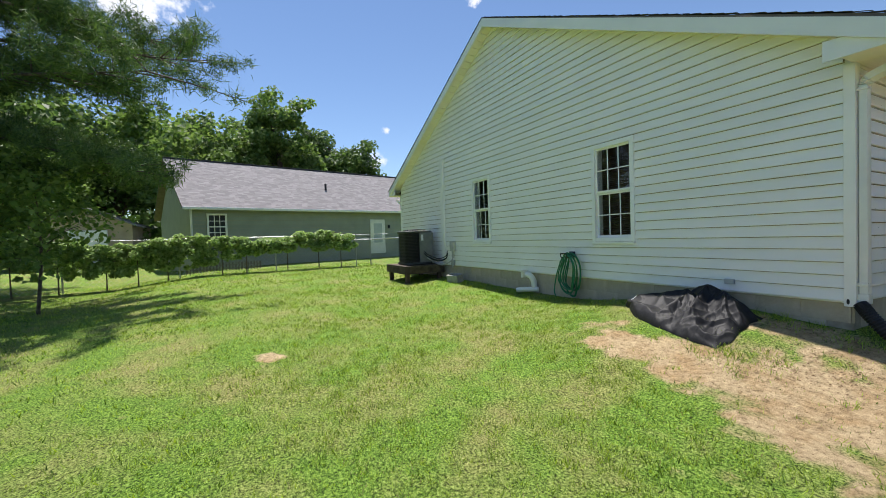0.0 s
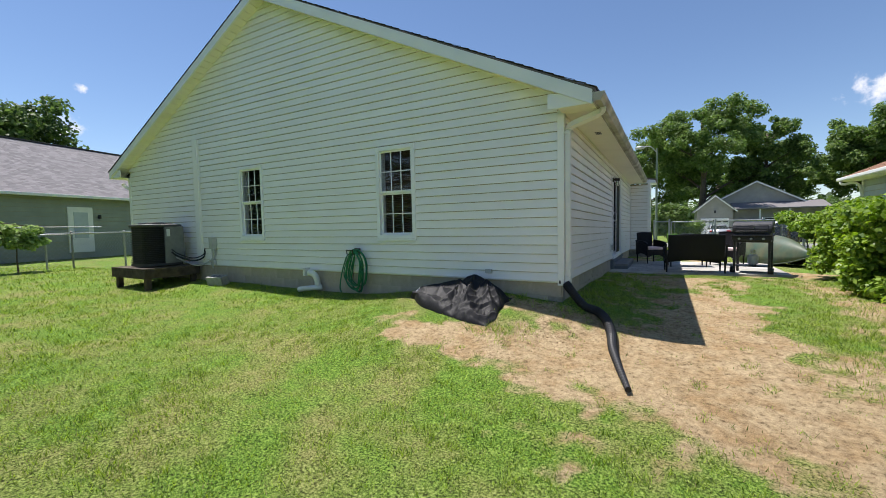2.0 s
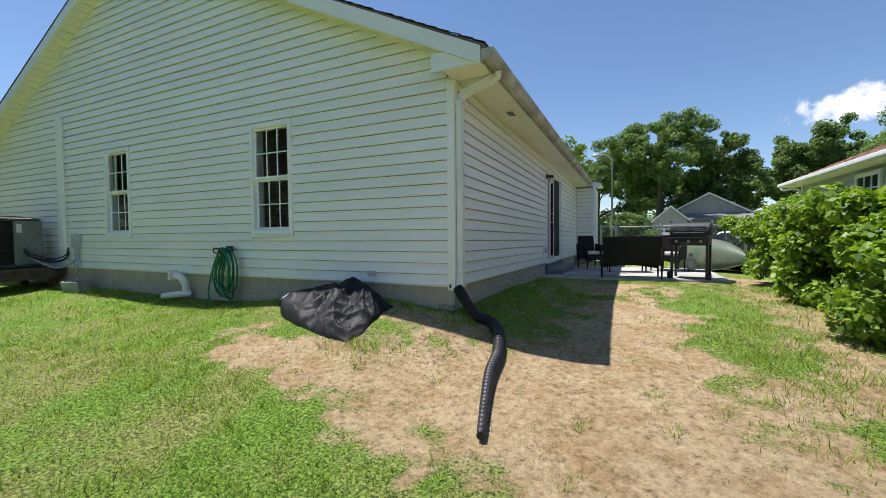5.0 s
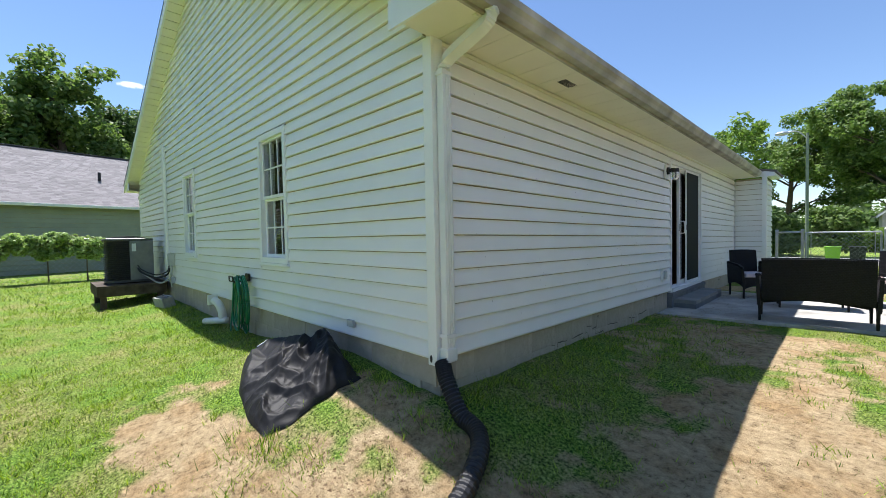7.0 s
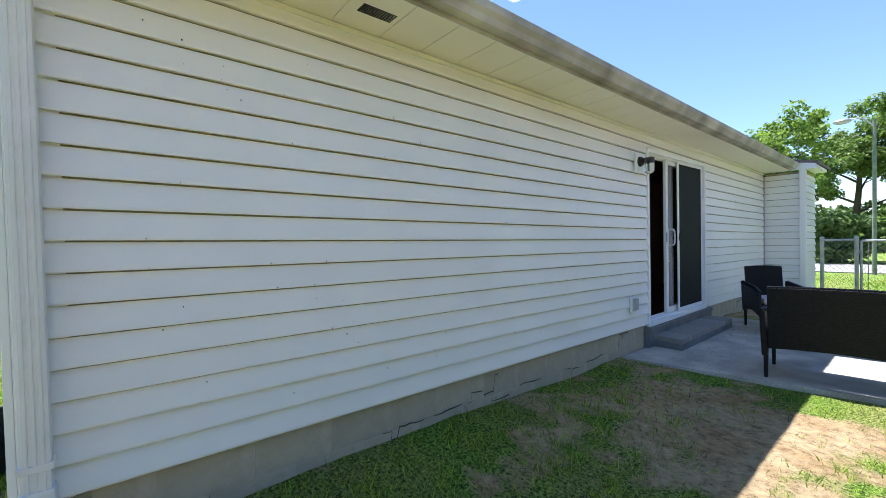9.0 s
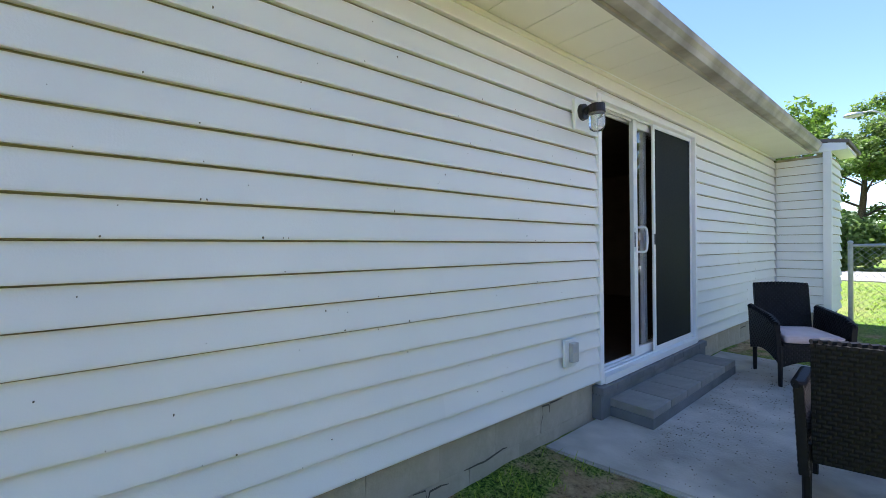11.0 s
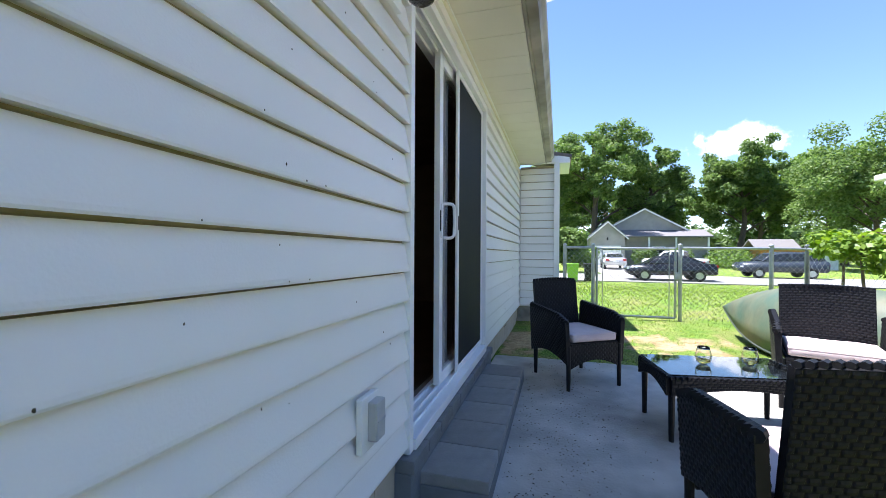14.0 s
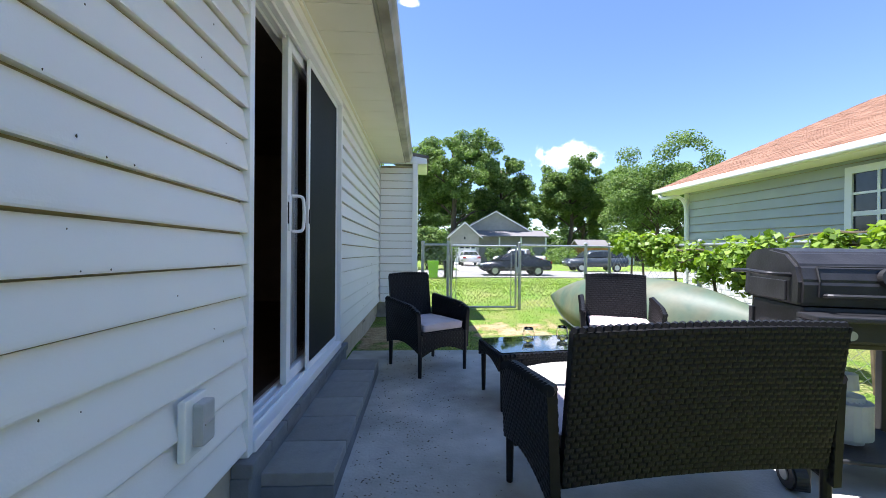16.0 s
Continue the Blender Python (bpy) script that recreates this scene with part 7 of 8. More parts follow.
def house_grey():
    """The house across the street: a low garage wing and a taller gable behind."""
    h = thing("house", pose(5.7, 52, -0.95), "grey gabled house with a white garage door across the street", "house")

    def gable_block(x0, x1, y0, y1, ez, rz, over=0.35):
        bm = bmesh.new()
        xm = (x0 + x1) / 2
        f = [bm.verts.new(p) for p in ((x0, y0, 0), (x1, y0, 0), (x1, y0, ez), (xm, y0, rz), (x0, y0, ez))]
        r = bmesh.ops.extrude_face_region(bm, geom=[bm.faces.new(f)])
        bmesh.ops.translate(bm, verts=[v for v in r["geom"] if isinstance(v, bmesh.types.BMVert)], vec=(0, y1 - y0, 0))
        part("wall", bm, M_GREYWALL, h)
        sl = (rz - ez) / (xm - x0)
        bm = bmesh.new()
        slab_quad(bm, ((x0 - over, y0 - over, ez - sl * over + 0.1), (x0 - over, y1, ez - sl * over + 0.1), (xm, y1, rz + 0.1), (xm, y0 - over, rz + 0.1)), 0.12)
        slab_quad(bm, ((xm, y0 - over, rz + 0.1), (xm, y1, rz + 0.1), (x1 + over, y1, ez - sl * over + 0.1), (x1 + over, y0 - over, ez - sl * over + 0.1)), 0.12)
        part("roof", bm, M_SHINGLE_GREY, h)
        for xa, za, xb, zb in ((x0 - over, ez - sl * over, xm, rz), (xm, rz, x1 + over, ez - sl * over)):
            bm = bmesh.new()
            f = [bm.verts.new(p) for p in ((xa, y0 - over - 0.03, za - 0.12), (xb, y0 - over - 0.03, zb - 0.12), (xb, y0 - over - 0.03, zb + 0.06), (xa, y0 - over - 0.03, za + 0.06))]
            r = bmesh.ops.extrude_face_region(bm, geom=[bm.faces.new(f)])
            bmesh.ops.translate(bm, verts=[v for v in r["geom"] if isinstance(v, bmesh.types.BMVert)], vec=(0, 0.05, 0))
            part("rake_board", bm, M_WHITEPAINT, h)
    gable_block(-1.75, 1.75, -1.0, 5.0, 3.55, 5.1)
    gable_block(-1.2, 9.6, 2.0, 12.0, 3.7, 6.7)
    bm = bmesh.new()
    slab_quad(bm, ((1.75, -0.9, 3.55), (10.2, -0.9, 3.55), (10.2, 2.2, 4.35), (1.75, 2.2, 4.35)), 0.14)
    part("porch_roof", bm, M_SHINGLE_GREY, h)
    for x in (4.2, 6.8, 9.8):
        bm = bmesh.new()
        box(bm, (x, -0.7, 1.7), (0.16, 0.16, 3.4))
        part("porch_post", bm, M_WHITEPAINT, h)
    bm = bmesh.new()
    box(bm, (6.0, 0.35, 1.7), (8.0, 0.1, 3.4))
    part("porch_wall", bm, M_GREYWALL, h)
    bm = bmesh.new()
    box(bm, (0.0, -1.03, 1.25), (2.75, 0.08, 2.5), bevel=0.02)
    d = part("garage_door", bm, M_WHITEPAINT, h, "white panelled garage door")
    for r in range(3):
        for k in range(4):
            bm = bmesh.new()
            box(bm, (-1.02 + 0.68 * k, -1.075, 0.4 + 0.6 * r), (0.56, 0.02, 0.42), bevel=0.008)
            part("panel", bm, M_WHITEPAINT, d)
    for k in range(4):
        bm = bmesh.new()
        box(bm, (-1.02 + 0.68 * k, -1.078, 2.15), (0.50, 0.02, 0.26), bevel=0.004)
        part("pane", bm, M_DARKGLASS, d)
    bm = bmesh.new()
    box(bm, (0, -1.05, 3.25), (0.16, 0.1, 0.3), bevel=0.03)
    part("garage_light", bm, M_BLACK_PLASTIC, h)
    far_window(h, lambda a, o, z: (a, 0.30 - o, z), 4.8, 5.9, 1.0, 2.4)


house_grey()


def shed():
    s = thing("shed", pose(-38, -15.2, 0.1), "tan shed with a white roll-up door", "shed")
    bm = bmesh.new()
    f = [bm.verts.new(p) for p in ((0, -3.0, 0), (0, 3.0, 0), (0, 3.0, 2.9), (0, 0.2, 4.1), (0, -3.0, 2.9))]
    r = bmesh.ops.extrude_face_region(bm, geom=[bm.faces.new(f)])
    bmesh.ops.translate(bm, verts=[v for v in r["geom"] if isinstance(v, bmesh.types.BMVert)], vec=(-8, 0, 0))
    part("wall", bm, M_TAN, s)
    bm = bmesh.new()
    slab_quad(bm, ((0.4, -3.4, 2.85), (-8.3, -3.4, 2.85), (-8.3, 0.2, 4.25), (0.4, 0.2, 4.25)), 0.12)
    slab_quad(bm, ((0.4, 0.2, 4.25), (-8.3, 0.2, 4.25), (-8.3, 3.4, 2.85), (0.4, 3.4, 2.85)), 0.12)
    part("roof", bm, M_SHINGLE_GREY, s)
    bm = bmesh.new()
    box(bm, (0.04, 0.2, 1.25), (0.08, 2.5, 2.5), bevel=0.02)
    d = part("door", bm, M_WHITEPAINT, s, "white roll-up door")
    for k in range(6):
        bm = bmesh.new()
        box(bm, (0.09, 0.2, 0.2 + 0.42 * k), (0.02, 2.4, 0.36), bevel=0.006)
        part("panel", bm, M_WHITEPAINT, d)


shed()


def orange_shed():
    s = thing("shed", pose(20.5, 49, -0.9), "small orange wooden shed across the street", "shed")
    bm = bmesh.new()
    box(bm, (0, 0, 1.1), (3.6, 2.4, 2.2))
    part("wall", bm, M_ORANGE, s)
    bm = bmesh.new()
    slab_quad(bm, ((-2.4, -1.5, 2.25), (1.2, -1.5, 2.25), (1.2, 0, 3.1), (-2.4, 0, 3.1)), 0.12)
    slab_quad(bm, ((-2.4, 0, 3.1), (1.2, 0, 3.1), (1.2, 1.5, 2.25), (-2.4, 1.5, 2.25)), 0.12)
    part("roof", bm, M_SHINGLE_GREY, s)
    bm = bmesh.new()
    box(bm, (2.9, -0.1, 1.1), (2.4, 2.0, 2.2), bevel=0.02)
    part("side_wall", bm, M_WHITEPAINT, s)


M_ORANGE = surf("orange_wood", (0.42, 0.17, 0.035), (0.52, 0.23, 0.06), 4, 0.8)
orange_shed()

# ---- street, drive, path ----
M_ASPHALT = surf("worn_pale_asphalt", (0.22, 0.215, 0.20), (0.32, 0.31, 0.29), 5, 0.9, 0.3, 60, stain=0.2, stain_scale=0.5)
M_PAVE = surf("pale_concrete_drive", (0.42, 0.40, 0.36), (0.52, 0.49, 0.45), 3, 0.9, 0.2, 40)


def strip(name, x0, x1, y0, y1, z, mat, label, cat, nx=1, ny=1):
    bm = bmesh.new()
    box(bm, ((x0 + x1) / 2, (y0 + y1) / 2, z - 0.05), (x1 - x0, y1 - y0, 0.1), bevel=0.01)
    return single(name, bm, mat, label, cat, "structure")


strip("road", -90, 90, 27.6, 34.2, -0.57, M_ASPHALT, "pale worn asphalt street", "road")
strip("driveway", 3.6, 7.2, 34.25, 51.5, -0.575, M_PAVE, "pale concrete driveway across the street", "driveway")
strip("pavement", -11, -1, 20.5, 21.8, ground_z(-5, 21) + 0.04, M_PAVE, "pale concrete walk", "path")

# ---- vehicles ----
M_TYRE = surf("tyre_rubber", (0.015, 0.015, 0.015), (0.025, 0.025, 0.025), 20, 0.85)
M_RIM = surf("alloy_rim", (0.45, 0.46, 0.47), (0.55, 0.56, 0.57), 10, 0.3, metal=0.8)
M_TAIL = surf("red_lamp", (0.35, 0.01, 0.01), (0.45, 0.02, 0.015), 10, 0.2)
M_HEAD = surf("clear_lamp", (0.6, 0.62, 0.64), (0.7, 0.72, 0.74), 10, 0.15)


def car(m, paint, kind, label):
    c = thing("car", m, label, "car")
    L, W = 4.5, 1.78
    if kind == "sedan":
        low = [(-2.25, 0.42), (-2.27, 0.62), (-2.12, 0.80), (-1.30, 0.92), (0.9, 1.0), (1.75, 1.02), (2.2, 0.96), (2.27, 0.62), (2.2, 0.36), (-2.1, 0.30)]
        cab = [(-1.32, 0.91), (-0.55, 1.36), (0.15, 1.44), (0.8, 1.38), (1.72, 1.01)]
    elif kind == "suv":
        low = [(-2.25, 0.46), (-2.27, 0.72), (-2.1, 0.95), (-1.25, 1.04), (2.1, 1.10), (2.25, 1.05), (2.27, 0.6), (2.2, 0.40), (-2.1, 0.36)]
        cab = [(-1.27, 1.03), (-0.65, 1.56), (0.2, 1.66), (1.6, 1.62), (2.15, 1.09)]
    else:
        low = [(-2.25, 0.50), (-2.27, 0.80), (-2.1, 1.02), (-1.1, 1.10), (2.2, 1.10), (2.27, 0.7), (2.2, 0.46), (-2.1, 0.42)]
        cab = [(-1.12, 1.09), (-0.65, 1.66), (0.1, 1.74), (0.75, 1.70), (0.85, 1.09)]

    def prism(name, prof, w0, w1, z_split, mat, par, label="", bevel=0.05):
        bm = bmesh.new()
        zs = [z for _, z in prof]
        sides = []
        for s in (-1, 1):
            sides.append([bm.verts.new((x, s * lerp(w0, w1, (z - min(zs)) / (max(zs) - min(zs))) / 2, z)) for x, z in prof])
        n = len(prof)
        for k in range(n):
            bm.faces.new((sides[0][k], sides[0][(k + 1) % n], sides[1][(k + 1) % n], sides[1][k]))
        bm.faces.new(sides[0])
        bm.faces.new(list(reversed(sides[1])))
        bmesh.ops.bevel(bm, geom=list(bm.edges), offset=bevel, segments=3, affect="EDGES", clamp_overlap=True)
        return part(name, bm, mat, par, label, True)
    prism("body", low, W, W * 0.94, 0, paint, c)
    cabin = prism("cabin", cab, W * 0.92, W * 0.70, 0, paint, c)
    # side windows, windscreen and rear window
    mid = [(x * 0.93 + 0.02, lerp(cab[0][1], z, 0.86) + 0.03) for x, z in cab]
    mx = sum(x for x, _ in mid) / len(mid)
    for s in (-1, 1):
        for a, b in ((0.0, 0.46), (0.5, 1.0)):
            xs0, xs1 = lerp(mid[0][0] + 0.15, mid[-1][0] - 0.15, a), lerp(mid[0][0] + 0.15, mid[-1][0] - 0.15, b)

            def top_at(x):
                for (xa, za), (xb, zb) in zip(mid, mid[1:]):
                    if xa <= x <= xb:
                        return lerp(za, zb, (x - xa) / (xb - xa)) - 0.06
                return mid[0][1]
            base = cab[0][1] + 0.08
            steps_ = [lerp(xs0, xs1, k / 6) for k in range(7)]
            bm = bmesh.new()
            hgt = max(z for _, z in cab) - cab[0][1]

            def yy(z):
                return s * (lerp(W * 0.92, W * 0.70, (z - cab[0][1]) / hgt) / 2 + 0.006)
            lo = [bm.verts.new((x, yy(base), base)) for x in steps_]
            hi = [bm.verts.new((x, yy(max(base + 0.02, top_at(x))), max(base + 0.02, top_at(x)))) for x in steps_]
            for k in range(6):
                bm.faces.new((lo[k], lo[k + 1], hi[k + 1], hi[k]))
            part("side_window", bm, M_DARKGLASS, cabin)
    for name, (xa, za), (xb, zb) in (("windscreen", cab[0], cab[1]), ("rear_window", cab[-1], cab[-2])):
        bm = bmesh.new()
        d = -1 if name == "windscreen" else 1
        pts = []
        for t, ww in ((0.12, 0.86), (0.9, 0.70)):
            x, z = lerp(xa, xb, t), lerp(za, zb, t)
            pts.append([bm.verts.new((x + 0.02 * d, s * W * ww / 2 * 0.93, z + 0.02)) for s in (-1, 1)])
        bm.faces.new((pts[0][0], pts[0][1], pts[1][1], pts[1][0]))
        part(name, bm, M_DARKGLASS, cabin)
    for x in (-1.38, 1.35):
        for s in (-1, 1):
            bm = bmesh.new()
            rod(bm, (x, s * (W / 2 - 0.20), 0.32), (x, s * (W / 2 + 0.012), 0.32), 0.32, 0.32, 26)
            bmesh.ops.bevel(bm, geom=list(bm.edges), offset=0.03, segments=2, affect="EDGES")
            wh = part("wheel", bm, M_TYRE, c)
            bm = bmesh.new()
            rod(bm, (x, s * (W / 2 - 0.02), 0.32), (x, s * (W / 2 + 0.018), 0.32), 0.20, 0.19, 22)
            rim = part("rim", bm, M_RIM, wh)
            for k in range(5):
                a = k * 2 * math.pi / 5
                bm = bmesh.new()
                box(bm, (0.11, 0, 0), (0.14, 0.012, 0.05), Matrix.Translation((x, s * (W / 2 + 0.022), 0.32)) @ Matrix.Rotation(a, 4, "Y"))
                part("spoke", bm, M_RIM, wh)
    for s in (-1, 1):
        bm = bmesh.new()
        box(bm, (-2.19, s * 0.66, 0.70), (0.14, 0.34, 0.13), bevel=0.03)
        part("headlight", bm, M_HEAD, c)
        bm = bmesh.new()
        box(bm, (2.21, s * 0.68, 0.84), (0.12, 0.30, 0.15), bevel=0.03)
        part("tail_light", bm, M_TAIL, c)
        bm = bmesh.new()
        box(bm, (-0.85, s * 0.98, cab[0][1] + 0.06), (0.10, 0.18, 0.12), bevel=0.03)
        part("mirror", bm, paint, c)
    bm = bmesh.new()
    box(bm, (2.29, 0, 0.72), (0.02, 0.45, 0.13), bevel=0.004)
    part("number_plate", bm, M_LABEL, c)
    return c


M_CARBLACK = surf("black_car_paint", (0.010, 0.011, 0.014), (0.016, 0.017, 0.022), 3, 0.18)
M_CARGREY = surf("dark_grey_car_paint", (0.035, 0.045, 0.06), (0.05, 0.06, 0.075), 3, 0.2)
M_CARSILVER = surf("silver_car_paint", (0.50, 0.51, 0.53), (0.58, 0.59, 0.61), 3, 0.25, metal=0.3)
M_CARWHITE = surf("white_car_paint", (0.72, 0.73, 0.74), (0.80, 0.81, 0.82), 3, 0.25)
car(pose(6.65, 29.4, -0.57, 0, 0, 0), M_CARBLACK, "sedan", "black saloon car parked on the street")
car(pose(14.0, 34.0, -0.57, 0, 0, 0), M_CARGREY, "suv", "dark blue-grey estate car parked on the street")
car(pose(5.3, 43.0, -0.575, 0, 0, -90), M_CARSILVER, "sedan", "silver car parked in the driveway")
car(pose(9.6, 40.0, -0.62, 0, 0, -30), M_CARWHITE, "pickup", "white pickup truck parked before the grey house")

M_LIME = surf("lime_bin_plastic", (0.25, 0.50, 0.03), (0.32, 0.60, 0.05), 6, 0.5)


def wheelie_bin(m, mat, label):
    b = thing("wheelie_bin", m, label, "bin")
    bm = bmesh.new()
    lo, hi = 0.24, 0.30
    vs = [bm.verts.new((sx * w, sy * w * 1.1, z)) for z, w in ((0.05, lo), (0.95, hi)) for sx in (-1, 1) for sy in (-1, 1)]
    bmesh.ops.convex_hull(bm, input=vs)
    part("body", bm, mat, b)
    bm = bmesh.new()
    box(bm, (0, 0, 0.985), (0.66, 0.72, 0.07), bevel=0.025)
    part("lid", bm, mat, b)
    for s in (-1, 1):
        bm = bmesh.new()
        rod(bm, (s * 0.2, 0.27, 0.1), (s * 0.27, 0.27, 0.1), 0.1, seg=14)
        part("wheel", bm, M_TYRE, b)


wheelie_bin(pose(1.35, 27.0, ground_z(1.35, 27.0)), M_LIME, "lime green wheelie bin at the kerb")
wheelie_bin(pose(2.25, 27.1, ground_z(2.25, 27.1)), M_BLACK_PLASTIC, "black wheelie bin at the kerb")


def street_lamp(x, y):
    s = thing("street_lamp", pose(x, y, ground_z(x, y)), "tall street lamp on a wooden pole", "street lamp")
    bm = bmesh.new()
    rod(bm, (0, 0, 0), (0, 0, 7.0), 0.085, 0.06, 12)
    part("pole", bm, M_POLE, s)
    bm = bmesh.new()
    tube(bm, smooth_path(((0, 0, 6.7), (-0.4, 0, 7.15), (-0.9, 0, 7.2)), 6), 0.03, 8)
    part("arm", bm, M_STEEL, s)
    bm = bmesh.new()
    bmesh.ops.create_uvsphere(bm, u_segments=14, v_segments=8, radius=0.25, matrix=Matrix.Translation((-1.05, 0, 7.15)) @ Matrix.Diagonal((1.3, 0.8, 0.5, 1)))
    part("lamp_head", bm, M_STEEL, s, smooth=True)


M_POLE = surf("grey_green_pole", (0.16, 0.19, 0.15), (0.22, 0.25, 0.20), 6, 0.8)
street_lamp(0.35, 27.0)


def picket_border():
    f = thing("picket_border", pose(-19.6, -7.0, 0), "low weathered picket border on the neighbour's lawn", "fence")
    mesh = None
    for k in range(24):
        if mesh is None:
            b = bmesh.new()
            box(b, (0, 0, 0.16), (0.02, 0.07, 0.44), bevel=0.008)
            mesh = finish(b, "picket", M_PICKET)
        ob = new("picket", mesh)
        ob.location, ob.parent = (0, 0.13 * k, ground_z(-19.6, -7.0 + 0.13 * k)), f
    for z in (0.10, 0.28):
        bm = bmesh.new()
        box(bm, (-0.02, 1.5, z - 0.03), (0.015, 3.1, 0.04))
        part("rail", bm, M_PICKET, f)


M_PICKET = surf("weathered_picket", (0.13, 0.12, 0.10), (0.20, 0.18, 0.15), 10, 0.9, per=0.12)
picket_border()


# ---- grass ----
M_GRASS = island_surf("grass_blade", (0.04, 0.095, 0.010), (0.42, 0.55, 0.09), 0.6, 0.32)
M_STRAW = island_surf("dry_grass_blade", (0.25, 0.22, 0.09), (0.45, 0.40, 0.19), 0.7, 0.2)


def grass_patch(name, x0, x1, y0, y1, density, h0, h1, mat, seed, keep, label, width=0.0035, soft=(0, 0, 0, 0)):
    """soft: the widths over which the patch thins out at its low x, high x, low y and high y edges."""
    rng = np.random.default_rng(seed)
    n = int((x1 - x0) * (y1 - y0) * density)
    px = rng.uniform(x0, x1, n)
    py = rng.uniform(y0, y1, n)
    # tufts: fine clumps with bare gaps between them
    ok = [i for i in range(n) if rng.random() < keep(px[i], py[i]) * min(1.0, max(0.12, 0.75 + 1.7 * noise.noise((px[i] * 7.0, py[i] * 7.0, 21.0))))]
    px, py = px[ok], py[ok]
    tall = np.array([min(1.5, max(0.5, 0.95 + 1.1 * noise.noise((x * 6.0, y * 6.0, 33.0)))) for x, y in zip(px, py)])
    thin = np.ones(len(px))
    for edge, wide in ((px - x0, soft[0]), (x1 - px, soft[1]), (py - y0, soft[2]), (y1 - py, soft[3])):
        if wide:
            thin *= np.clip(edge / wide, 0, 1)
    sel = rng.random(len(px)) < thin
    px, py, tall = px[sel], py[sel], tall[sel]
    n = len(px)
    pz = np.array([ground_z(x, y) for x, y in zip(px, py)])
    o = np.stack([px, py, pz - 0.006], 1)
    a = rng.uniform(0, 2 * np.pi, n)
    side = np.stack([np.cos(a), np.sin(a), np.zeros(n)], 1) * (width * rng.uniform(0.7, 1.4, n))[:, None]
    b = rng.uniform(0, 2 * np.pi, n)
    h = rng.uniform(h0, h1, n) * tall
    lean = (h * rng.uniform(0.2, 1.0, n))[:, None] * np.stack([np.cos(b), np.sin(b), np.zeros(n)], 1)
    up = np.stack([np.zeros(n), np.zeros(n), h], 1)
    v = np.empty((n, 3, 3))
    v[:, 0], v[:, 1], v[:, 2] = o - side, o + side, o + up + lean
    ob = np_part(name, v.reshape(-1, 3), np.arange(3 * n).reshape(n, 3), mat, None, label, "stuff")
    ob["category"] = "grass"


def on_lawn(x, y):
    if -HOUSE_W < x < 0.02 and y > -0.03:
        return 0.0
    if 0 <= x < 3.3 and y > 4.40 + 0.18 * x and y < 7.6:
        return 0.0
    s = soil(x, y) if -6 < x < 6 and -8 < y < 12 else 0.0
    patch = 0.55 + 0.9 * noise.noise((x * 0.9, y * 0.9, 11.0))
    return max(0.05 if s < 0.8 else 0.012, (1 - s) ** 1.5) * min(1.0, max(0.25, patch))


grass_patch("lawn_grass", -5.5, 4.2, -6.0, 4.6, 5200, 0.016, 0.05, M_GRASS, 1, on_lawn, "short patchy green lawn grass", soft=(2.2, 0, 1.2, 0))
grass_patch("lawn_grass", -11.0, -3.3, -7.2, 0.0, 1900, 0.02, 0.055, M_GRASS, 2, on_lawn, "short green lawn grass beside the house", 0.005, (2.5, 2.2, 1.8, 0))
grass_patch("lawn_grass", -20, -8.5, -11.5, 1.0, 500, 0.03, 0.07, M_GRASS, 3, on_lawn, "green lawn grass towards the fence", 0.009, (2, 2.5, 2, 0))
grass_patch("lawn_grass", -4.2, 4.2, -8.0, -4.8, 900, 0.02, 0.05, M_GRASS, 9, on_lawn, "short lawn grass", 0.005, (0, 0, 1, 1.2))
grass_patch("lawn_grass", -10.5, -3.2, -10.5, -5.4, 700, 0.02, 0.055, M_GRASS, 10, on_lawn, "short lawn grass", 0.007, (2, 1, 2, 1.8))
grass_patch("lawn_grass", 0.6, 4.2, 7.6, 10.9, 900, 0.02, 0.05, M_GRASS, 4, on_lawn, "short green grass behind the patio", 0.005)
grass_patch("lawn_grass", -3, 14, 11.0, 27.4, 260, 0.03, 0.06, M_GRASS, 5, lambda x, y: 1.0 if x > 0.8 else 0.3, "sunny front lawn grass", 0.010)
grass_patch("dry_grass", -4.2, 4.2, -5.6, 4.6, 1100, 0.01, 0.035, M_STRAW, 6, lambda x, y: 0.0 if on_lawn(x, y) == 0.0 else min(1.0, max(0.1, 0.5 + 1.1 * noise.noise((x * 1.1, y * 1.1, 4.0)))) * (1 - 0.7 * soil(x, y)), "dry straw-coloured grass in the lawn", 0.003)


def weedy(x, y):
    """Taller weeds at the wall's foot, round the heap and under the hedge."""
    if -HOUSE_W < x < 0.02 and y > -0.03:
        return 0.0
    w = 0.0
    for cx, cy, rx, ry, a in ((-0.55, -0.95, 0.35, 0.25, 0.9), (-0.45, -0.14, 0.80, 0.13, 1.0), (0.15, 0.5, 0.13, 0.9, 0.6), (0.75, -0.25, 0.18, 0.18, 0.6), (0.55, 2.6, 0.5, 1.3, 0.5), (3.3, 1.5, 0.5, 3.0, 0.35), (-6.5, -0.25, 0.9, 0.18, 0.6), (2.9, 0.2, 0.35, 1.8, 0.5), (0.45, 1.1, 0.4, 0.7, 0.5)):
        w = max(w, a * math.exp(-((x - cx) / rx) ** 2 - ((y - cy) / ry) ** 2))
    return w if w > 0.1 else 0.0


grass_patch("weeds", -7.5, 4.0, -1.6, 4.5, 3600, 0.03, 0.085, M_GRASS, 7, weedy, "tufts of taller grass and weeds", 0.003)


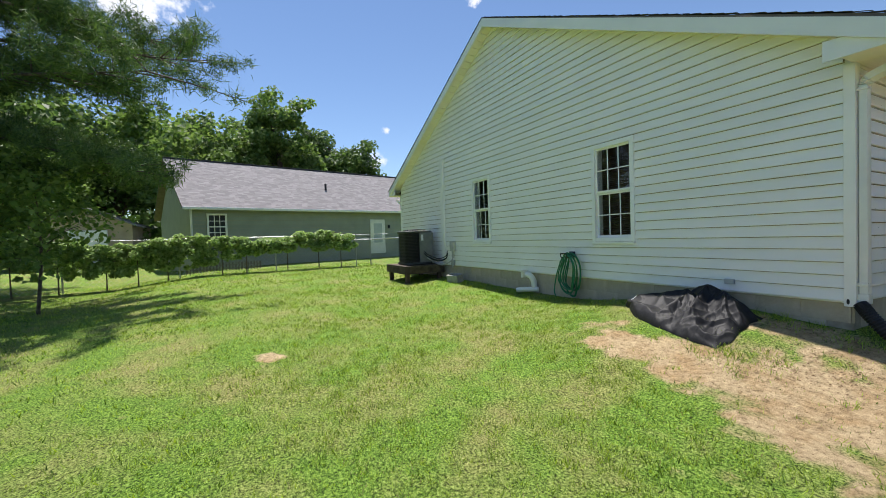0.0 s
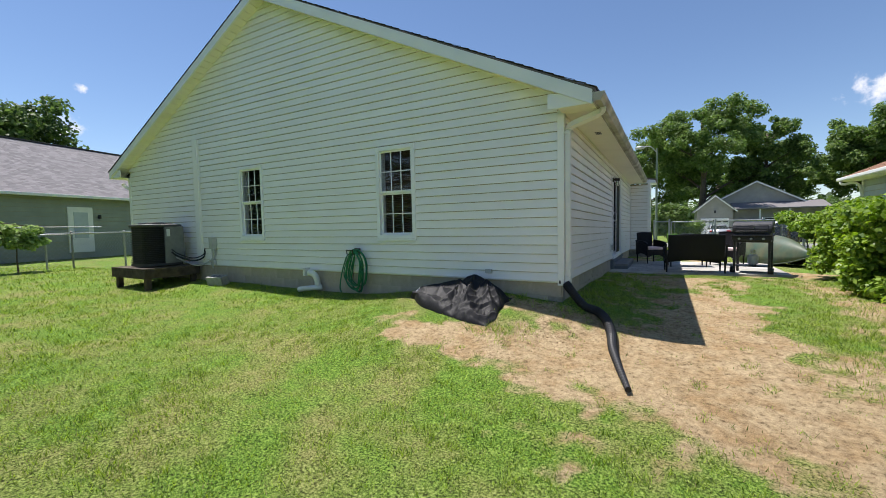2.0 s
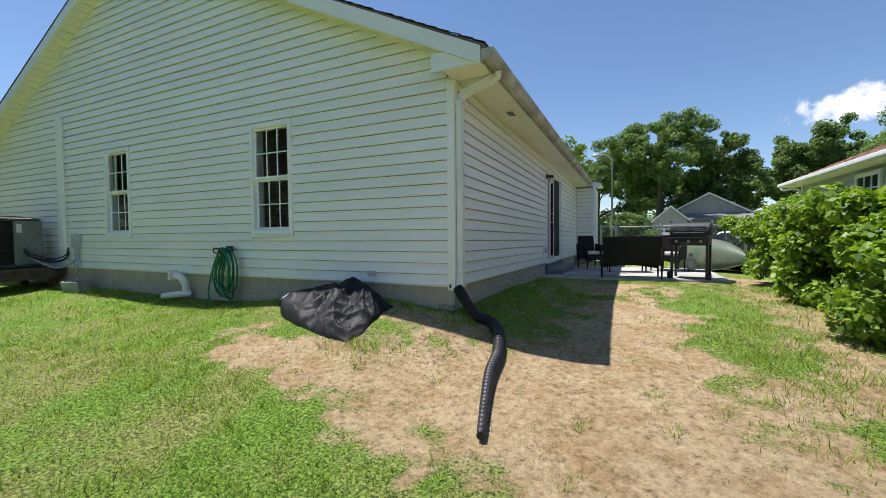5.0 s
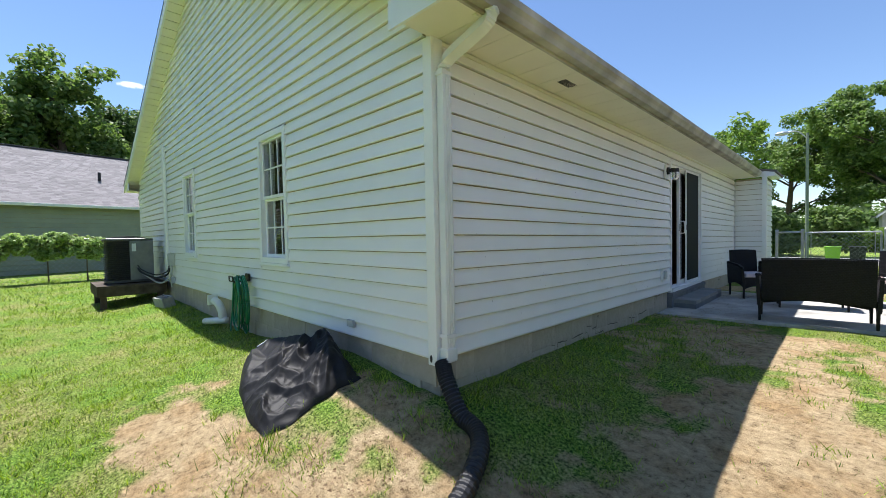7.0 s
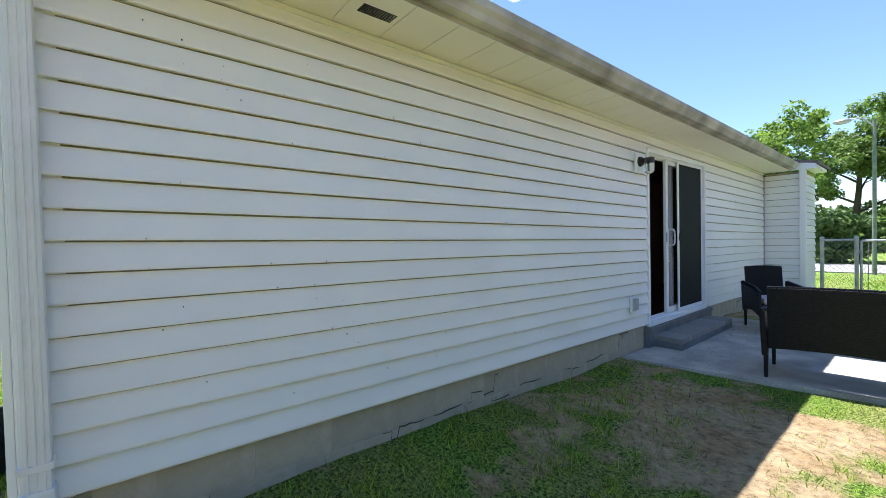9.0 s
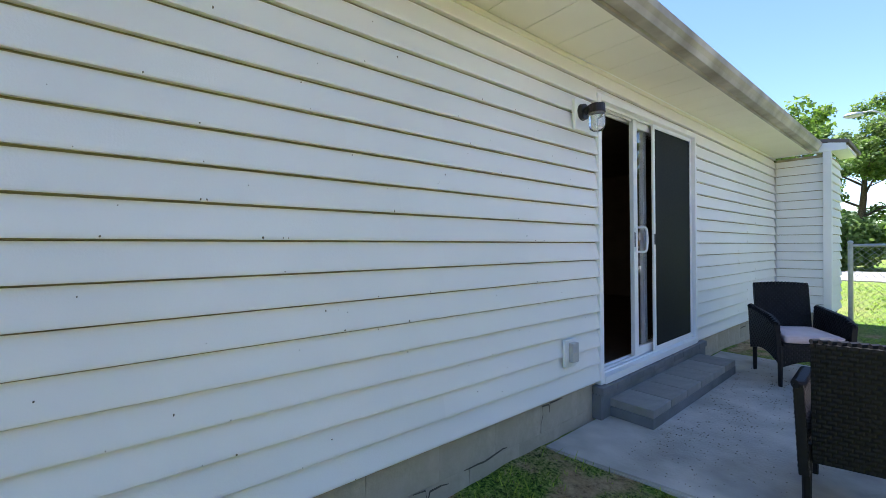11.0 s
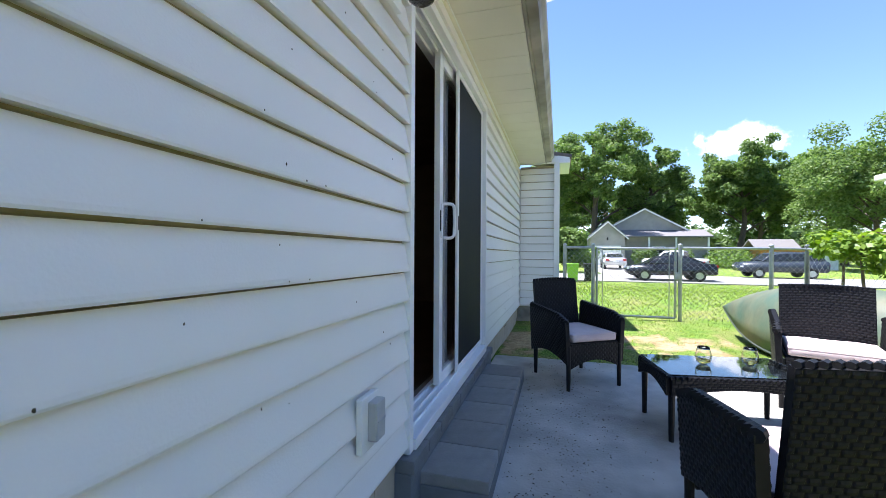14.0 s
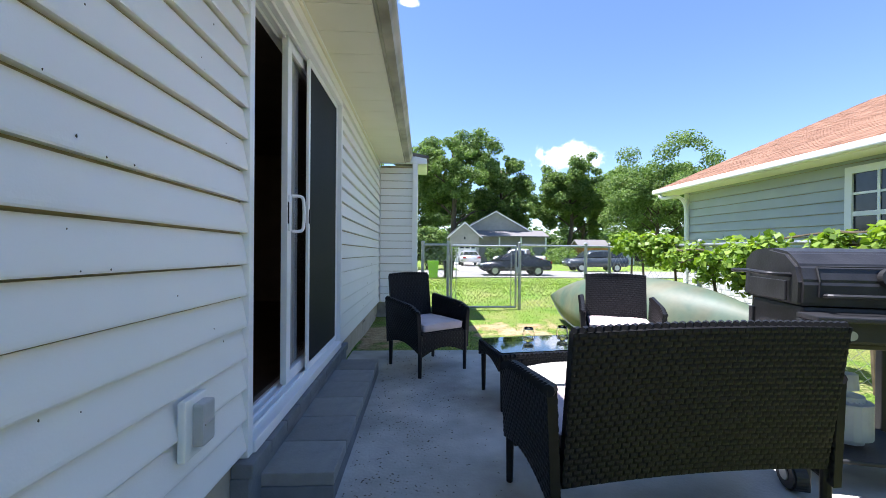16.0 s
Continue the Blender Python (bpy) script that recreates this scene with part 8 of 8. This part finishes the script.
def tufted(x, y):
    """Single tufts standing on the bare soil."""
    if (x < 0.05 and y > -0.1) or soil(x, y) < 0.35:
        return 0.0
    return 1.0 if noise.noise((x * 4.5, y * 4.5, 21.0)) > 0.42 else 0.0


grass_patch("weeds", -2.5, 3.4, -3.2, 4.3, 3400, 0.015, 0.05, M_GRASS, 12, tufted, "scattered grass tufts on bare soil", 0.003)


# ---- loose soil clods and debris ----
def clods():
    rng = np.random.default_rng(17)
    verts, faces = [], []
    k = 0
    tries = 0
    while k < 2600 and tries < 60000:
        tries += 1
        x, y = rng.uniform(-2.2, 3.2), rng.uniform(-2.6, 4.4)
        if x < 0.05 and y > -0.05:
            continue
        heap = math.exp(-((x - 0.05) / 0.45) ** 2 - ((y + 0.75) / 0.30) ** 2)
        if rng.random() > 0.25 * soil(x, y) + 1.2 * heap:
            continue
        r = rng.uniform(0.003, 0.009) * (1 + 0.9 * heap)
        g = ground_z(x, y)
        b = len(verts)
        for p in ((1, 0, 0), (-0.5, 0.87, 0), (-0.5, -0.87, 0), (0.2, 0.1, 0.8)):
            verts.append((x + p[0] * r * rng.uniform(0.7, 1.4), y + p[1] * r * rng.uniform(0.7, 1.4), g + p[2] * r - 0.002))
        faces += [(b, b + 1, b + 3), (b + 1, b + 2, b + 3), (b + 2, b, b + 3)]
        k += 1
    ob = part_data("soil_clods", verts, faces, M_CLOD, None, "loose sandy clods of soil")
    tagged(ob, category="soil", kind="stuff")


M_CLOD = island_surf("clod", (0.18, 0.11, 0.06), (0.45, 0.32, 0.19), 0.95)
clods()


def fallen_leaves():
    rng = np.random.default_rng(8)
    verts, faces = [], []
    for k in range(4200):
        x, y = rng.uniform(0.36, 1.5), rng.uniform(4.6, 7.6)
        if rng.random() > math.exp(-((x - 0.55) / 0.40) ** 2) * (0.35 + 1.3 * max(0.0, noise.noise((x * 5.0, y * 3.0, 2.0)))):
            continue
        r, a = rng.uniform(0.002, 0.009), rng.uniform(0, 6.28)
        c, s = math.cos(a) * r, math.sin(a) * r
        b = len(verts)
        verts += [(x + c, y + s, SLAB + 0.001), (x - s * 0.5, y + c * 0.5, SLAB + 0.004), (x - c, y - s, SLAB + 0.001), (x + s * 0.5, y - c * 0.5, SLAB + 0.003)]
        faces.append((b, b + 1, b + 2, b + 3))
    ob = part_data("leaf_litter", verts, faces, M_LITTER, None, "dry leaf litter and dirt on the slab")
    tagged(ob, category="leaf litter", kind="stuff")


M_LITTER = island_surf("litter", (0.07, 0.06, 0.042), (0.24, 0.21, 0.155), 0.9)
fallen_leaves()


# ---- small specks and marks on the side wall ----
def specks():
    rng = np.random.default_rng(5)
    verts, faces = [], []
    for k in range(150):
        y, z = rng.uniform(0.4, 4.9), rng.uniform(0.5, 2.4)
        zz = z - (SIDE_BASE + FALL * y)
        z = z - (zz % LAP) + rng.choice((0.006, rng.uniform(0.02, 0.11)))
        r = rng.uniform(0.0012, 0.0036)
        out = 0.0285 - 0.0265 * max(0.0, (z - (SIDE_BASE + FALL * y)) % LAP - 0.014) / 0.113
        b = len(verts)
        for i in range(6):
            a = i * math.pi / 3
            verts.append((out, y + r * math.cos(a) * rng.uniform(0.7, 1.3), z + r * math.sin(a) * rng.uniform(0.8, 1.8)))
        verts.append((out + 0.002, y, z))
        faces += [(b + i, b + (i + 1) % 6, b + 6) for i in range(6)]
    ob = part_data("wall_specks", verts, faces, M_LITTER, None, "small dark dirt specks on the siding")
    tagged(ob, category="dirt", kind="stuff")


specks()
